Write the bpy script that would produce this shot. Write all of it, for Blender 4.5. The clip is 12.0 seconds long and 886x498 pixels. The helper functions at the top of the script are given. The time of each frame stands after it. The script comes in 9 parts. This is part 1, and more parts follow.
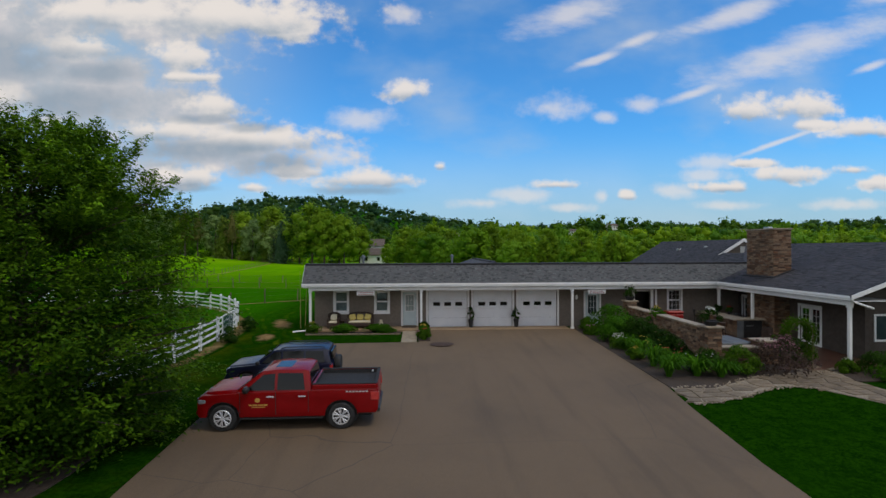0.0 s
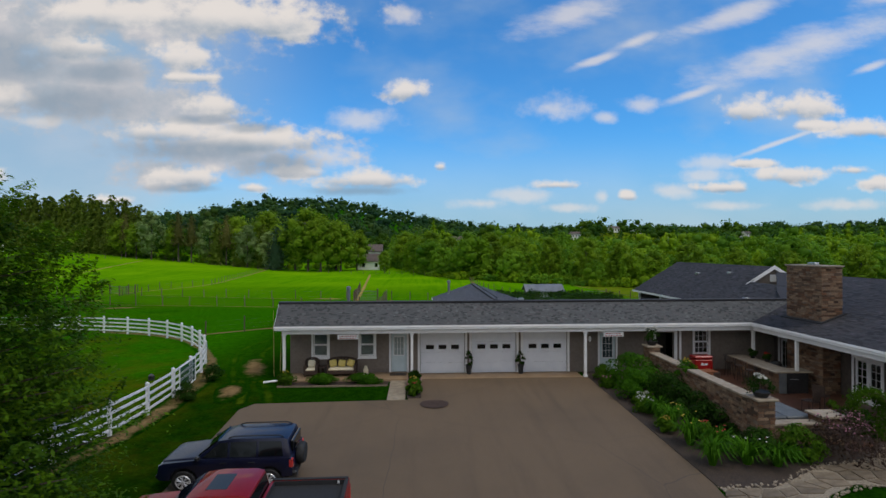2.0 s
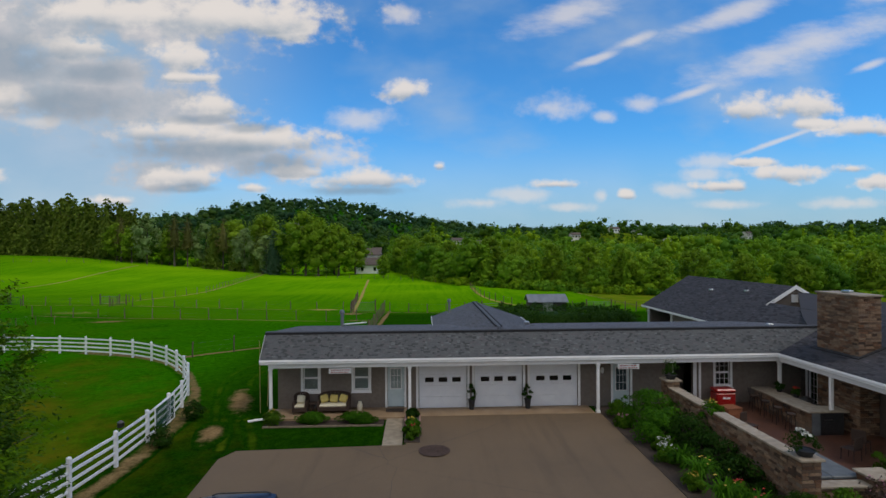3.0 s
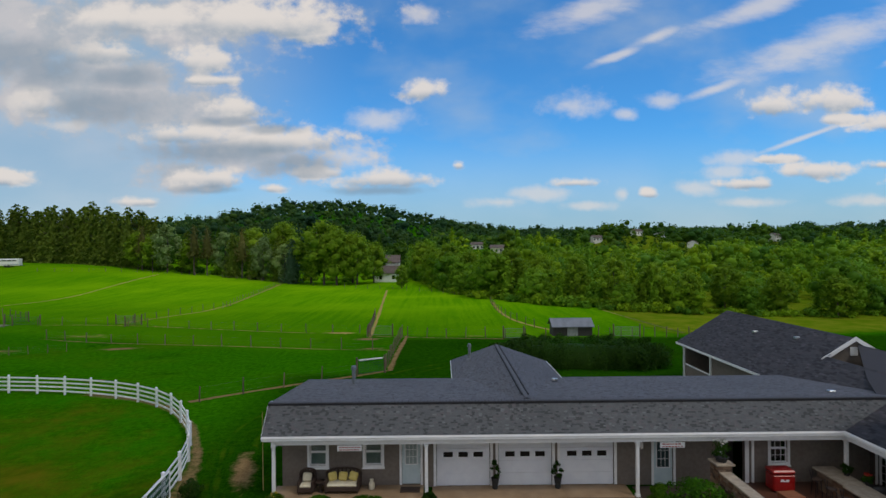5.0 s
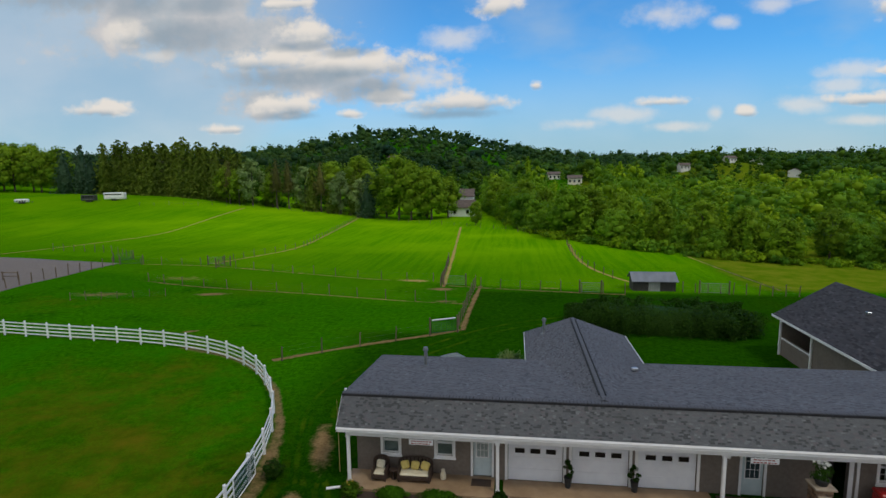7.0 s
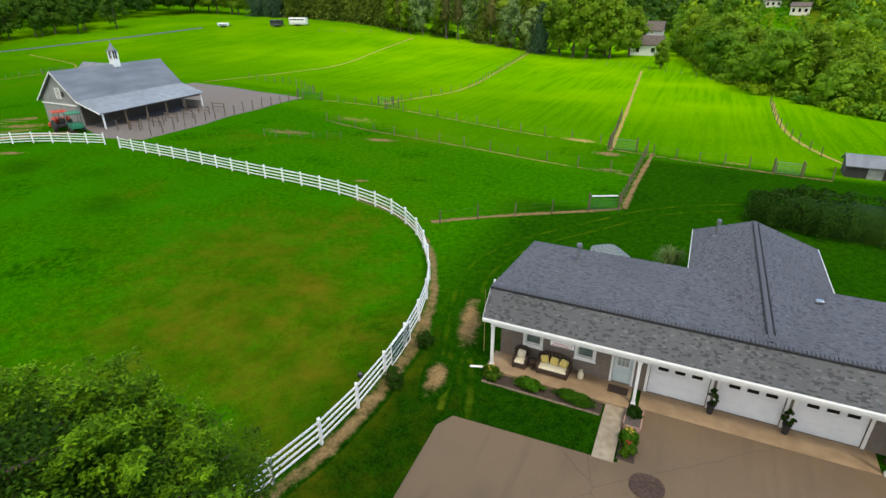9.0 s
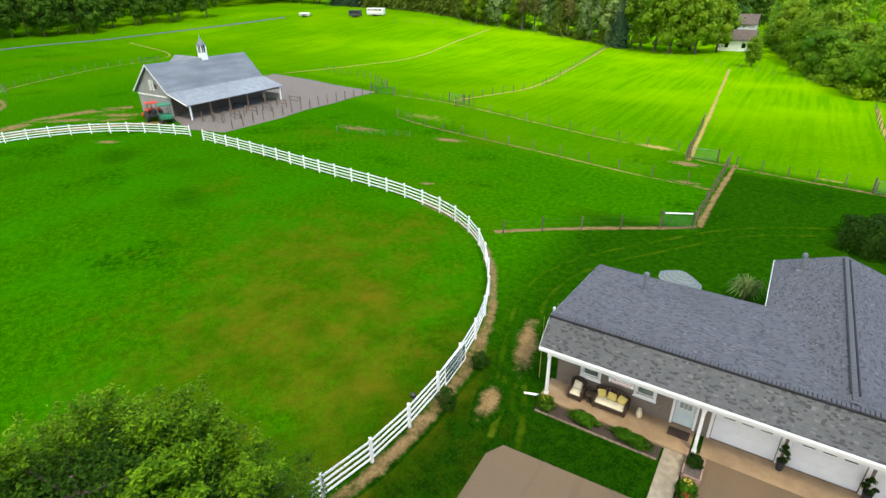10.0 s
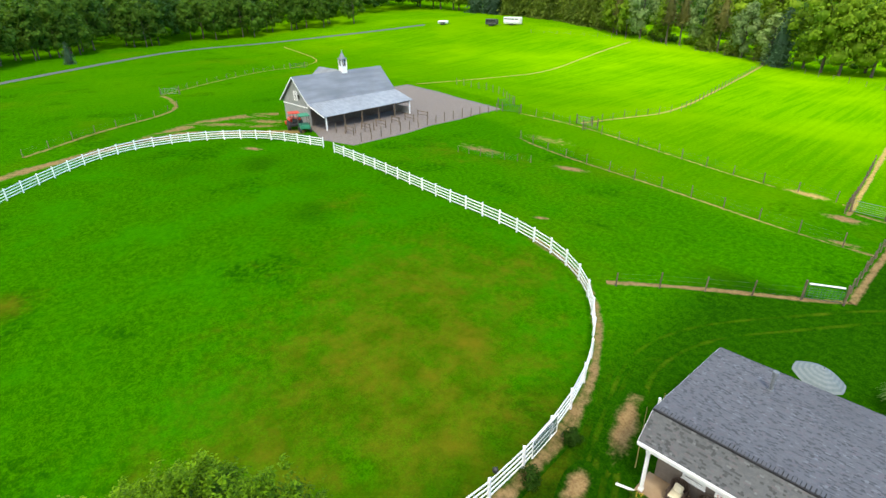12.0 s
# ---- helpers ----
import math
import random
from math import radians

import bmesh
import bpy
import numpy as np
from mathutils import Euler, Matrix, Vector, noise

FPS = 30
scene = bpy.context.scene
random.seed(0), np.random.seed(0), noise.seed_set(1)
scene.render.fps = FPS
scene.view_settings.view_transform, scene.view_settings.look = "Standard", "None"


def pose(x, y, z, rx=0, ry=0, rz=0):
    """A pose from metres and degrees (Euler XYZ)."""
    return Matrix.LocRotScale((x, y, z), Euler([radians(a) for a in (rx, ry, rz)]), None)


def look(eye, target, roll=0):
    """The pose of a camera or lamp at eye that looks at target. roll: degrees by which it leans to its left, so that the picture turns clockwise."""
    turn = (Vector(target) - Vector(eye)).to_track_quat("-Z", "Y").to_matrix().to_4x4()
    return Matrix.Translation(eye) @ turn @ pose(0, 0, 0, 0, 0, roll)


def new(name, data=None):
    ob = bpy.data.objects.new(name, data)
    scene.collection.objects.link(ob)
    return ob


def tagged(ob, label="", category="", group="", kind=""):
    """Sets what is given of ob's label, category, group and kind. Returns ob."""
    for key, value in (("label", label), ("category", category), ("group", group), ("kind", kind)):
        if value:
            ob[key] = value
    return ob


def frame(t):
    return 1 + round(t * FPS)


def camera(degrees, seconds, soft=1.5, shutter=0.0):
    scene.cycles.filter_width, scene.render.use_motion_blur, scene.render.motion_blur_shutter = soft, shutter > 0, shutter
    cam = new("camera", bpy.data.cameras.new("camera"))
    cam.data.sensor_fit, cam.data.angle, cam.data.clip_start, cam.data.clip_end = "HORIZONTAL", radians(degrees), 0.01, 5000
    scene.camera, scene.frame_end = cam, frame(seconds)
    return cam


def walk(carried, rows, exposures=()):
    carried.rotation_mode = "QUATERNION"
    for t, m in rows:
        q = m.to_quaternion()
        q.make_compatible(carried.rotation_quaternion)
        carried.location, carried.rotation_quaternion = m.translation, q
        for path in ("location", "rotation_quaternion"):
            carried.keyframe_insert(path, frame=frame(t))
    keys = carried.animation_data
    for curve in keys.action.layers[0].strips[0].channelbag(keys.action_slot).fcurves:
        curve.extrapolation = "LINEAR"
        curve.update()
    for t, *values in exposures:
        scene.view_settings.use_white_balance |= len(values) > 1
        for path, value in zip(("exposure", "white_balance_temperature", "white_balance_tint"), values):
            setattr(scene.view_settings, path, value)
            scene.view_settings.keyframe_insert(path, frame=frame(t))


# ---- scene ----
cam = camera(78.8, 12.0)
PATH = [
    (0, (-0.155, -0.144, 4.983), (-0.076, 1.854, 4.983), -0.2),
    (0.5, (0.001, 0.866, 5.455), (0.08, 2.865, 5.455), -0.1),
    (1, (0.139, 1.929, 5.943), (0.219, 3.928, 5.942), -0.1),
    (1.1, (0.158, 2.151, 6.003), (0.239, 4.15, 6.005), -0.1),
    (1.5, (0.253, 3.023, 6.4), (0.332, 5.022, 6.4), -0.2),
    (2, (0.365, 4.135, 6.928), (0.443, 6.133, 6.929), -0.2),
    (2.5, (0.425, 5.267, 7.511), (0.504, 7.266, 7.511), -0.3),
    (4.3, (0.404, 8.587, 10.129), (0.485, 10.586, 10.128), -0.4),
    (4.5, (0.492, 8.7, 10.374), (0.569, 10.698, 10.373), -0.4),
    (5, (0.522, 9.102, 11.075), (0.531, 11.102, 11.073), -0.5),
    (5.5, (0.567, 9.577, 11.835), (0.495, 11.575, 11.832), -0.6),
    (6, (0.593, 9.988, 12.598), (0.464, 11.984, 12.587), -0.7),
    (6.5, (0.577, 10.337, 13.346), (0.394, 12.326, 13.239), -0.7),
    (7, (0.526, 10.707, 14.082), (0.26, 12.67, 13.807), -0.7),
    (7.5, (0.458, 11.12, 14.75), (0.047, 13.029, 14.316), -0.7),
    (7.7, (0.39, 11.253, 14.995), (-0.081, 13.133, 14.504), -0.6),
    (9.3, (0.141, 12.487, 17.23), (-0.686, 14.076, 16.34), -0.4),
    (9.5, (0.082, 12.65, 17.519), (-0.784, 14.216, 16.626), -0.4),
    (10, (-0.061, 13.106, 18.187), (-1.031, 14.611, 17.295), -0.5),
    (10.5, (-0.242, 13.605, 18.796), (-1.301, 15.049, 17.906), -0.5),
    (11, (-0.424, 14.076, 19.411), (-1.571, 15.453, 18.523), -0.6),
    (11.5, (-0.585, 14.535, 19.932), (-1.823, 15.833, 19.048), -0.5),
    (12, (-0.762, 14.942, 20.534), (-2.059, 16.182, 19.652), -0.6),
]
EXPOSURE = [(0, 0.16, 6750, 11), (2.5, 0.1, 6700, 11), (6.5, 0.04, 6750, 10), (7.0, 0.15, 6900, 9), (7.5, 0.32, 7200, 8), (7.7, 0.42, 7250, 8), (9.3, 1.34, 7250, 7), (10.0, 1.6, 7300, 6), (10.5, 1.64, 7300, 6), (12.0, 1.75, 7300, 6)]
walk(cam, [(t, look(eye, target, roll)) for t, eye, target, roll in PATH], EXPOSURE)

# ---------------------------------------------------------------- world and sun
SUN_AZ, SUN_EL = 126.0, 58.0          # degrees: clockwise from +y, and above the horizon
world = bpy.data.worlds.new("sky")
scene.world = world
world.use_nodes = True
WN, WL = world.node_tree.nodes, world.node_tree.links
WN.clear()


def feed(n, k, v):
    sock = n.inputs[int(k[1:])] if k[0] == "i" and k[1:].isdigit() else n.inputs[k]
    if isinstance(v, bpy.types.NodeSocket):
        n.id_data.links.new(v, sock)
    else:
        sock.default_value = v


def wmath(op, a, b=0.0, c=0.0):
    n = WN.new("ShaderNodeMath")
    n.operation = op
    for i, v in enumerate((a, b, c)):
        feed(n, "i%d" % i, v)
    return n.outputs[0]


def wsmooth(value, lo, hi):
    n = WN.new("ShaderNodeMapRange")
    n.interpolation_type = "SMOOTHSTEP"
    feed(n, "Value", value)
    n.inputs["From Min"].default_value, n.inputs["From Max"].default_value = lo, hi
    return n.outputs[0]


def wmix(fac, a, b):
    n = WN.new("ShaderNodeMix")
    n.data_type = "RGBA"
    for i, v in ((0, fac), (6, a), (7, b)):
        feed(n, "i%d" % i, v)
    return n.outputs[2]


sky = WN.new("ShaderNodeTexSky")
sky.sky_type = "NISHITA"
sky.sun_disc = False
sky.sun_elevation, sky.sun_rotation = radians(SUN_EL), radians(SUN_AZ)
sky.air_density, sky.dust_density, sky.ozone_density = 1.0, 0.3, 2.5
way = WN.new("ShaderNodeTexCoord").outputs["Generated"]
split = WN.new("ShaderNodeSeparateXYZ")
WL.new(way, split.inputs[0])
DX, DY, DZ = split.outputs
front = wmath("MAXIMUM", DY, 0.12)
CX, CZ = wmath("DIVIDE", DX, front), wmath("DIVIDE", DZ, front)
flat = WN.new("ShaderNodeCombineXYZ")
WL.new(CX, flat.inputs[0]), WL.new(CZ, flat.inputs[1])


def wnoise(vector, scale, detail, rough=0.55, stretch=(1, 1, 1), turn=0.0):
    m = WN.new("ShaderNodeMapping")
    m.inputs["Scale"].default_value, m.inputs["Rotation"].default_value = stretch, (0, 0, turn)
    WL.new(vector, m.inputs["Vector"])
    n = WN.new("ShaderNodeTexNoise")
    n.inputs["Scale"].default_value, n.inputs["Detail"].default_value, n.inputs["Roughness"].default_value = scale, detail, rough
    WL.new(m.outputs[0], n.inputs["Vector"])
    return n.outputs["Fac"]


billow = wnoise(flat.outputs[0], 11.0, 8.0, 0.58, (1, 1.35, 1))
puff = wnoise(flat.outputs[0], 26.0, 5.0, 0.55, (1, 1.2, 1))
soft = wnoise(flat.outputs[0], 3.2, 5.0, 0.5, (1, 1.8, 1))
ragged = wmath("ADD", wmath("MULTIPLY", wmath("SUBTRACT", billow, 0.5), 2.1), wmath("MULTIPLY", wmath("SUBTRACT", puff, 0.5), 1.5))
# clouds: across, up, half width, half height, in units of the distance ahead
HEAPS = [(-0.031, 0.29, 0.046, 0.02), (-0.379, 0.262, 0.05, 0.024), (-0.466, 0.215, 0.078, 0.022), (-0.307, 0.201, 0.113, 0.028), (-0.437, 0.132, 0.069, 0.02), (-0.307, 0.113, 0.025, 0.009),
         (-0.228, 0.142, 0.05, 0.013), (-0.103, 0.129, 0.08, 0.02), (-0.437, 0.349, 0.056, 0.028), (-0.424, 0.314, 0.053, 0.011), (-0.624, 0.365, 0.078, 0.025), (-0.346, 0.422, 0.142, 0.041),
         (-0.547, 0.425, 0.131, 0.03), (-0.738, 0.272, 0.04, 0.022), (-0.56, 0.09, 0.038, 0.01), (0.035, 0.153, 0.011, 0.009), (-0.242, 0.401, 0.047, 0.027), (-0.82, 0.134, 0.06, 0.016)]
HEAPS += [(0.618, 0.26, 0.048, 0.027), (0.732, 0.268, 0.062, 0.028), (0.753, 0.232, 0.043, 0.011), (0.853, 0.224, 0.061, 0.018), (0.385, 0.097, 0.018, 0.01), (0.25, 0.119, 0.042, 0.01),
          (0.569, 0.114, 0.058, 0.012), (0.696, 0.137, 0.055, 0.019), (0.824, 0.148, 0.035, 0.01), (0.878, 0.122, 0.038, 0.015), (0.632, 0.16, 0.041, 0.009)]
FAINT = [(0.247, 0.261, 0.045, 0.019), (0.347, 0.247, 0.02, 0.008), (0.34, 0.097, 0.009, 0.009), (0.186, 0.1, 0.054, 0.011), (0.278, 0.077, 0.035, 0.007), (0.107, 0.085, 0.042, 0.008),
         (0.534, 0.136, 0.042, 0.01), (0.478, 0.108, 0.038, 0.011), (0.583, 0.081, 0.051, 0.007), (0.548, 0.163, 0.043, 0.011), (0.803, 0.082, 0.059, 0.008), (0.416, 0.271, 0.027, 0.011),
         (-0.035, 0.433, 0.025, 0.013), (-0.106, 0.239, 0.045, 0.015), (-0.687, 0.234, 0.038, 0.009), (-0.176, 0.172, 0.05, 0.022)]
BANKS = [(-0.483, 0.42, 0.283, 0.049), (-0.681, 0.41, 0.144, 0.055), (-0.643, 0.306, 0.216, 0.072), (-0.47, 0.255, 0.138, 0.046), (-0.346, 0.177, 0.172, 0.04), (-0.476, 0.143, 0.072, 0.03), (-0.858, 0.412, 0.183, 0.066)]
BASES = [(-0.719, 0.337, 0.062, 0.026), (-0.63, 0.267, 0.092, 0.025), (-0.411, 0.182, 0.119, 0.016), (-0.261, 0.158, 0.06, 0.017), (-0.109, 0.108, 0.063, 0.007), (-0.434, 0.113, 0.049, 0.006),
         (-0.398, 0.238, 0.05, 0.007), (-0.585, 0.32, 0.059, 0.016), (-0.307, 0.224, 0.04, 0.008), (-0.825, 0.359, 0.16, 0.029)]


def mass(forms, grow, under=False):
    """How deep a direction lies within the nearest of some flat-bottomed forms, and how far down in it."""
    cover, base = None, None
    for ax, az, hw, hh in forms:
        u = wmath("DIVIDE", wmath("SUBTRACT", CX, ax), hw * grow)
        v = wmath("DIVIDE", wmath("SUBTRACT", CZ, az), hh * grow)
        low = wmath("MAXIMUM", wmath("MULTIPLY", v, -1.35), v) if under else v
        d = wmath("SUBTRACT", 1.0, wmath("SQRT", wmath("ADD", wmath("MULTIPLY", u, u), wmath("MULTIPLY", low, low))))
        cover = d if cover is None else wmath("MAXIMUM", cover, d)
        if under:
            shade = wmath("MULTIPLY", wsmooth(d, -0.2, 0.3), wsmooth(v, 0.25, -0.55))
            base = shade if base is None else wmath("MAXIMUM", base, shade)
    return cover, base


cover, base = mass(HEAPS, 1.25, True)
heap = wmath("MULTIPLY", wsmooth(wmath("ADD", cover, ragged), -0.15, 0.6), 0.95)
thin = wmath("MULTIPLY", wsmooth(wmath("ADD", mass(FAINT, 1.35)[0], ragged), -0.35, 0.95), 0.6)
bank = wsmooth(wmath("ADD", mass(BANKS, 1.2)[0], ragged), -0.25, 0.6)
dim = wsmooth(wmath("ADD", mass(BASES, 1.35)[0], wmath("MULTIPLY", ragged, 0.6)), -0.35, 0.75)
# thin slanting streaks: across, up, half length, half width
STREAKS = [(0.72, 0.378, 0.21, 0.036), (0.583, 0.441, 0.134, 0.02), (0.402, 0.389, 0.045, 0.01), (0.278, 0.436, 0.109, 0.028), (0.333, 0.356, 0.048, 0.008), (0.513, 0.292, 0.065, 0.01), (0.682, 0.202, 0.096, 0.005), (0.86, 0.346, 0.042, 0.008), (0.9, 0.49, 0.1, 0.02)]
wisp = wnoise(flat.outputs[0], 9.0, 8.0, 0.62, (0.8, 2.2, 1), radians(-20))
ca, sa = math.cos(radians(19)), math.sin(radians(19))
streak = None
for ax, az, hl, hw in STREAKS:
    du, dv = wmath("SUBTRACT", CX, ax), wmath("SUBTRACT", CZ, az)
    u = wmath("DIVIDE", wmath("ADD", wmath("MULTIPLY", du, ca), wmath("MULTIPLY", dv, sa)), hl)
    v = wmath("DIVIDE", wmath("SUBTRACT", wmath("MULTIPLY", dv, ca), wmath("MULTIPLY", du, sa)), hw)
    d = wmath("SUBTRACT", 1.0, wmath("SQRT", wmath("ADD", wmath("MULTIPLY", u, u), wmath("MULTIPLY", v, v))))
    streak = d if streak is None else wmath("MAXIMUM", streak, d)
streak = wsmooth(wmath("ADD", streak, wmath("MULTIPLY", wmath("SUBTRACT", wisp, 0.5), 2.3)), -0.35, 0.95)
veil = wmath("MULTIPLY", wsmooth(soft, 0.4, 0.7), 0.42)
veil = wmath("MAXIMUM", veil, wmath("MULTIPLY", wsmooth(CX, -0.12, -0.6), 0.85))
veil = wmath("MAXIMUM", veil, wmath("MULTIPLY", wsmooth(CZ, 0.24, 0.02), 0.8))
back = wmath("MULTIPLY", wsmooth(wnoise(way, 3.0, 8.0), 0.38, 0.58), wsmooth(DY, 0.25, 0.05))
amount = wmath("MAXIMUM", wmath("MAXIMUM", wmath("MAXIMUM", heap, thin), wmath("MULTIPLY", streak, 0.66)), back)
grey = wmath("MULTIPLY", base, wsmooth(billow, 0.75, 0.4))
SKY_GAIN, CLOUD_GAIN = 0.11, 1.0
gain = WN.new("ShaderNodeMix")
gain.data_type, gain.blend_type = "RGBA", "MULTIPLY"
gain.inputs[0].default_value = 1.0
WL.new(sky.outputs[0], gain.inputs[6])
gain.inputs[7].default_value = (SKY_GAIN * 0.33, SKY_GAIN * 0.95, SKY_GAIN * 1.42, 1)
cloud = wmix(grey, (0.7, 0.67, 0.65, 1), (0.27, 0.35, 0.44, 1))
haze = wmix(wsmooth(soft, 0.3, 0.7), (0.31, 0.44, 0.56, 1), (0.42, 0.5, 0.58, 1))
air = wmix(veil, gain.outputs[2], haze)
air = wmix(wmath("MULTIPLY", bank, 0.92), air, wmix(wsmooth(billow, 0.35, 0.65), (0.37, 0.42, 0.48, 1), (0.52, 0.52, 0.55, 1)))
air = wmix(amount, air, cloud)
air = wmix(wmath("MULTIPLY", dim, 0.62), air, (0.2, 0.28, 0.37, 1))
shine = WN.new("ShaderNodeBackground")
WL.new(air, shine.inputs[0])
shine.inputs[1].default_value = 1.0
out = WN.new("ShaderNodeOutputWorld")
WL.new(shine.outputs[0], out.inputs[0])

sun = new("sun", bpy.data.lights.new("sun", "SUN"))
sun.data.energy, sun.data.angle, sun.data.color = 0.9, radians(10.0), (1.0, 0.95, 0.86)
toward = Vector((math.sin(radians(SUN_AZ)) * math.cos(radians(SUN_EL)), math.cos(radians(SUN_AZ)) * math.cos(radians(SUN_EL)), math.sin(radians(SUN_EL))))
sun.matrix_world = look(toward * 300, (0, 0, 0))

# ---------------------------------------------------------------- materials
def put(n, k, v):
    feed(n, k, v)


class Nodes:
    """A small wrapper round one material's node tree."""

    def __init__(self, name):
        self.m = bpy.data.materials.new(name)
        self.m.use_nodes = True
        self.t = self.m.node_tree
        self.bsdf = self.t.nodes["Principled BSDF"]

    def node(self, kind, **inputs):
        n = self.t.nodes.new(kind)
        for k, v in inputs.items():
            put(n, k, v)
        return n

    def math(self, op, a, b=0.0):
        n = self.t.nodes.new("ShaderNodeMath")
        n.operation = op
        put(n, "i0", a), put(n, "i1", b)
        return n.outputs[0]

    def smooth(self, value, lo, hi, a=0.0, b=1.0):
        n = self.t.nodes.new("ShaderNodeMapRange")
        n.interpolation_type = "SMOOTHSTEP"
        put(n, "Value", value)
        for k, v in zip(("From Min", "From Max", "To Min", "To Max"), (lo, hi, a, b)):
            n.inputs[k].default_value = v
        return n.outputs[0]

    def mix(self, fac, a, b, blend="MIX"):
        n = self.t.nodes.new("ShaderNodeMix")
        n.data_type, n.blend_type = "RGBA", blend
        for i, v in ((0, fac), (6, a), (7, b)):
            put(n, "i%d" % i, (*v, 1) if isinstance(v, tuple) and len(v) == 3 else v)
        return n.outputs[2]

    def where(self, world=False):
        if world:
            return self.t.nodes.new("ShaderNodeNewGeometry").outputs["Position"]
        return self.t.nodes.new("ShaderNodeTexCoord").outputs["Object"]

    def noise(self, vector, scale, detail=4.0, rough=0.55, stretch=None):
        if stretch:
            m = self.t.nodes.new("ShaderNodeMapping")
            m.inputs["Scale"].default_value = stretch
            self.t.links.new(vector, m.inputs["Vector"])
            vector = m.outputs[0]
        n = self.node("ShaderNodeTexNoise", Vector=vector, Scale=scale, Detail=detail, Roughness=rough)
        return n.outputs["Fac"]

    def attribute(self, name):
        n = self.t.nodes.new("ShaderNodeAttribute")
        n.attribute_name = name
        return n.outputs["Fac"]

    def bump(self, height, strength=0.3, distance=0.02):
        n = self.node("ShaderNodeBump", Height=height, Strength=strength, Distance=distance)
        put(self.bsdf, "Normal", n.outputs[0])

    def done(self, colour, rough=0.7, metal=0.0, **more):
        put(self.bsdf, "Base Color", (*colour, 1) if isinstance(colour, tuple) and len(colour) == 3 else colour)
        put(self.bsdf, "Roughness", rough), put(self.bsdf, "Metallic", metal)
        for k, v in more.items():
            put(self.bsdf, k.replace("_", " "), v)
        return self.m


def mat(name, a, b, scale=4.0, rough=0.7, metal=0.0, bump=0.25, fine=60.0, stains=0.25, spread=0.0, island=0.0, stretch=None, **more):
    """Two colours in a grain, broad stains, relief; spread: how far single objects differ; island: how far single pieces of a mesh do."""
    k = Nodes(name)
    p = k.where()
    grain = k.noise(p, scale, 5.0, stretch=stretch)
    colour = k.mix(k.smooth(grain, 0.3, 0.7), a, b)
    broad = k.noise(p, scale * 0.17, 3.0)
    colour = k.mix(k.smooth(broad, 0.35, 0.75, 0.0, stains), colour, tuple(c * 0.55 for c in a))
    if spread:
        r = k.t.nodes.new("ShaderNodeObjectInfo").outputs["Random"]
        colour = k.mix(1.0, colour, k.mix(r, (1 - spread,) * 3, (1 + spread,) * 3), "MULTIPLY")
    if island:
        r = k.t.nodes.new("ShaderNodeNewGeometry").outputs["Random Per Island"]
        colour = k.mix(1.0, colour, k.mix(r, (1 - island,) * 3, (1 + island,) * 3), "MULTIPLY")
    f = k.noise(p, fine, 3.0, stretch=stretch)
    if bump:
        k.bump(f, bump, 0.01)
    return k.done(colour, k.smooth(f, 0.2, 0.8, max(rough - 0.1, 0.02), min(rough + 0.1, 1.0)), metal, **more)


def foliage(name, dark, light, yellow=0.0):
    k = Nodes(name)
    r = k.t.nodes.new("ShaderNodeNewGeometry").outputs["Random Per Island"]
    o = k.t.nodes.new("ShaderNodeObjectInfo").outputs["Random"]
    colour = k.mix(r, dark, light)
    patch = k.noise(k.where(True), 0.09, 2.0)
    colour = k.mix(k.smooth(patch, 0.35, 0.7, 0.0, 0.55), colour, k.mix(r, tuple(c * 0.75 for c in light), (light[0] * 1.25, light[1] * 1.15, light[2])))
    colour = k.mix(1.0, colour, k.mix(o, (0.78, 0.8, 0.8), (1.25, 1.2, 1.1)), "MULTIPLY")
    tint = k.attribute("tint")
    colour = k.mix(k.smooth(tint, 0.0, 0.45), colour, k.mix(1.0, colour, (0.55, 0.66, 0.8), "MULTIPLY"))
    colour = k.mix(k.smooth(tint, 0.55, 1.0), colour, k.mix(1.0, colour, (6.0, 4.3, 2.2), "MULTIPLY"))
    warm = k.attribute("warm")
    colour = k.mix(k.smooth(warm, 0.0, 1.0), colour, k.mix(1.0, colour, (1.4, 1.2, 0.8), "MULTIPLY"))
    colour = k.mix(k.smooth(k.attribute("cool"), 0.0, 1.0), colour, k.mix(1.0, colour, (0.68, 0.85, 1.35), "MULTIPLY"))
    k.done(colour, 0.55)
    k.bsdf.inputs["Specular IOR Level"].default_value = 0.06
    thin = k.node("ShaderNodeBsdfTranslucent")
    put(thin, "Color", k.mix(0.5, colour, (light[0] * 1.5, light[1] * 1.6, light[2] * 0.6)))
    both = k.t.nodes.new("ShaderNodeMixShader")
    both.inputs[0].default_value = 0.3
    k.t.links.new(k.bsdf.outputs[0], both.inputs[1]), k.t.links.new(thin.outputs[0], both.inputs[2])
    k.t.links.new(both.outputs[0], k.t.nodes["Material Output"].inputs[0])
    return k.m


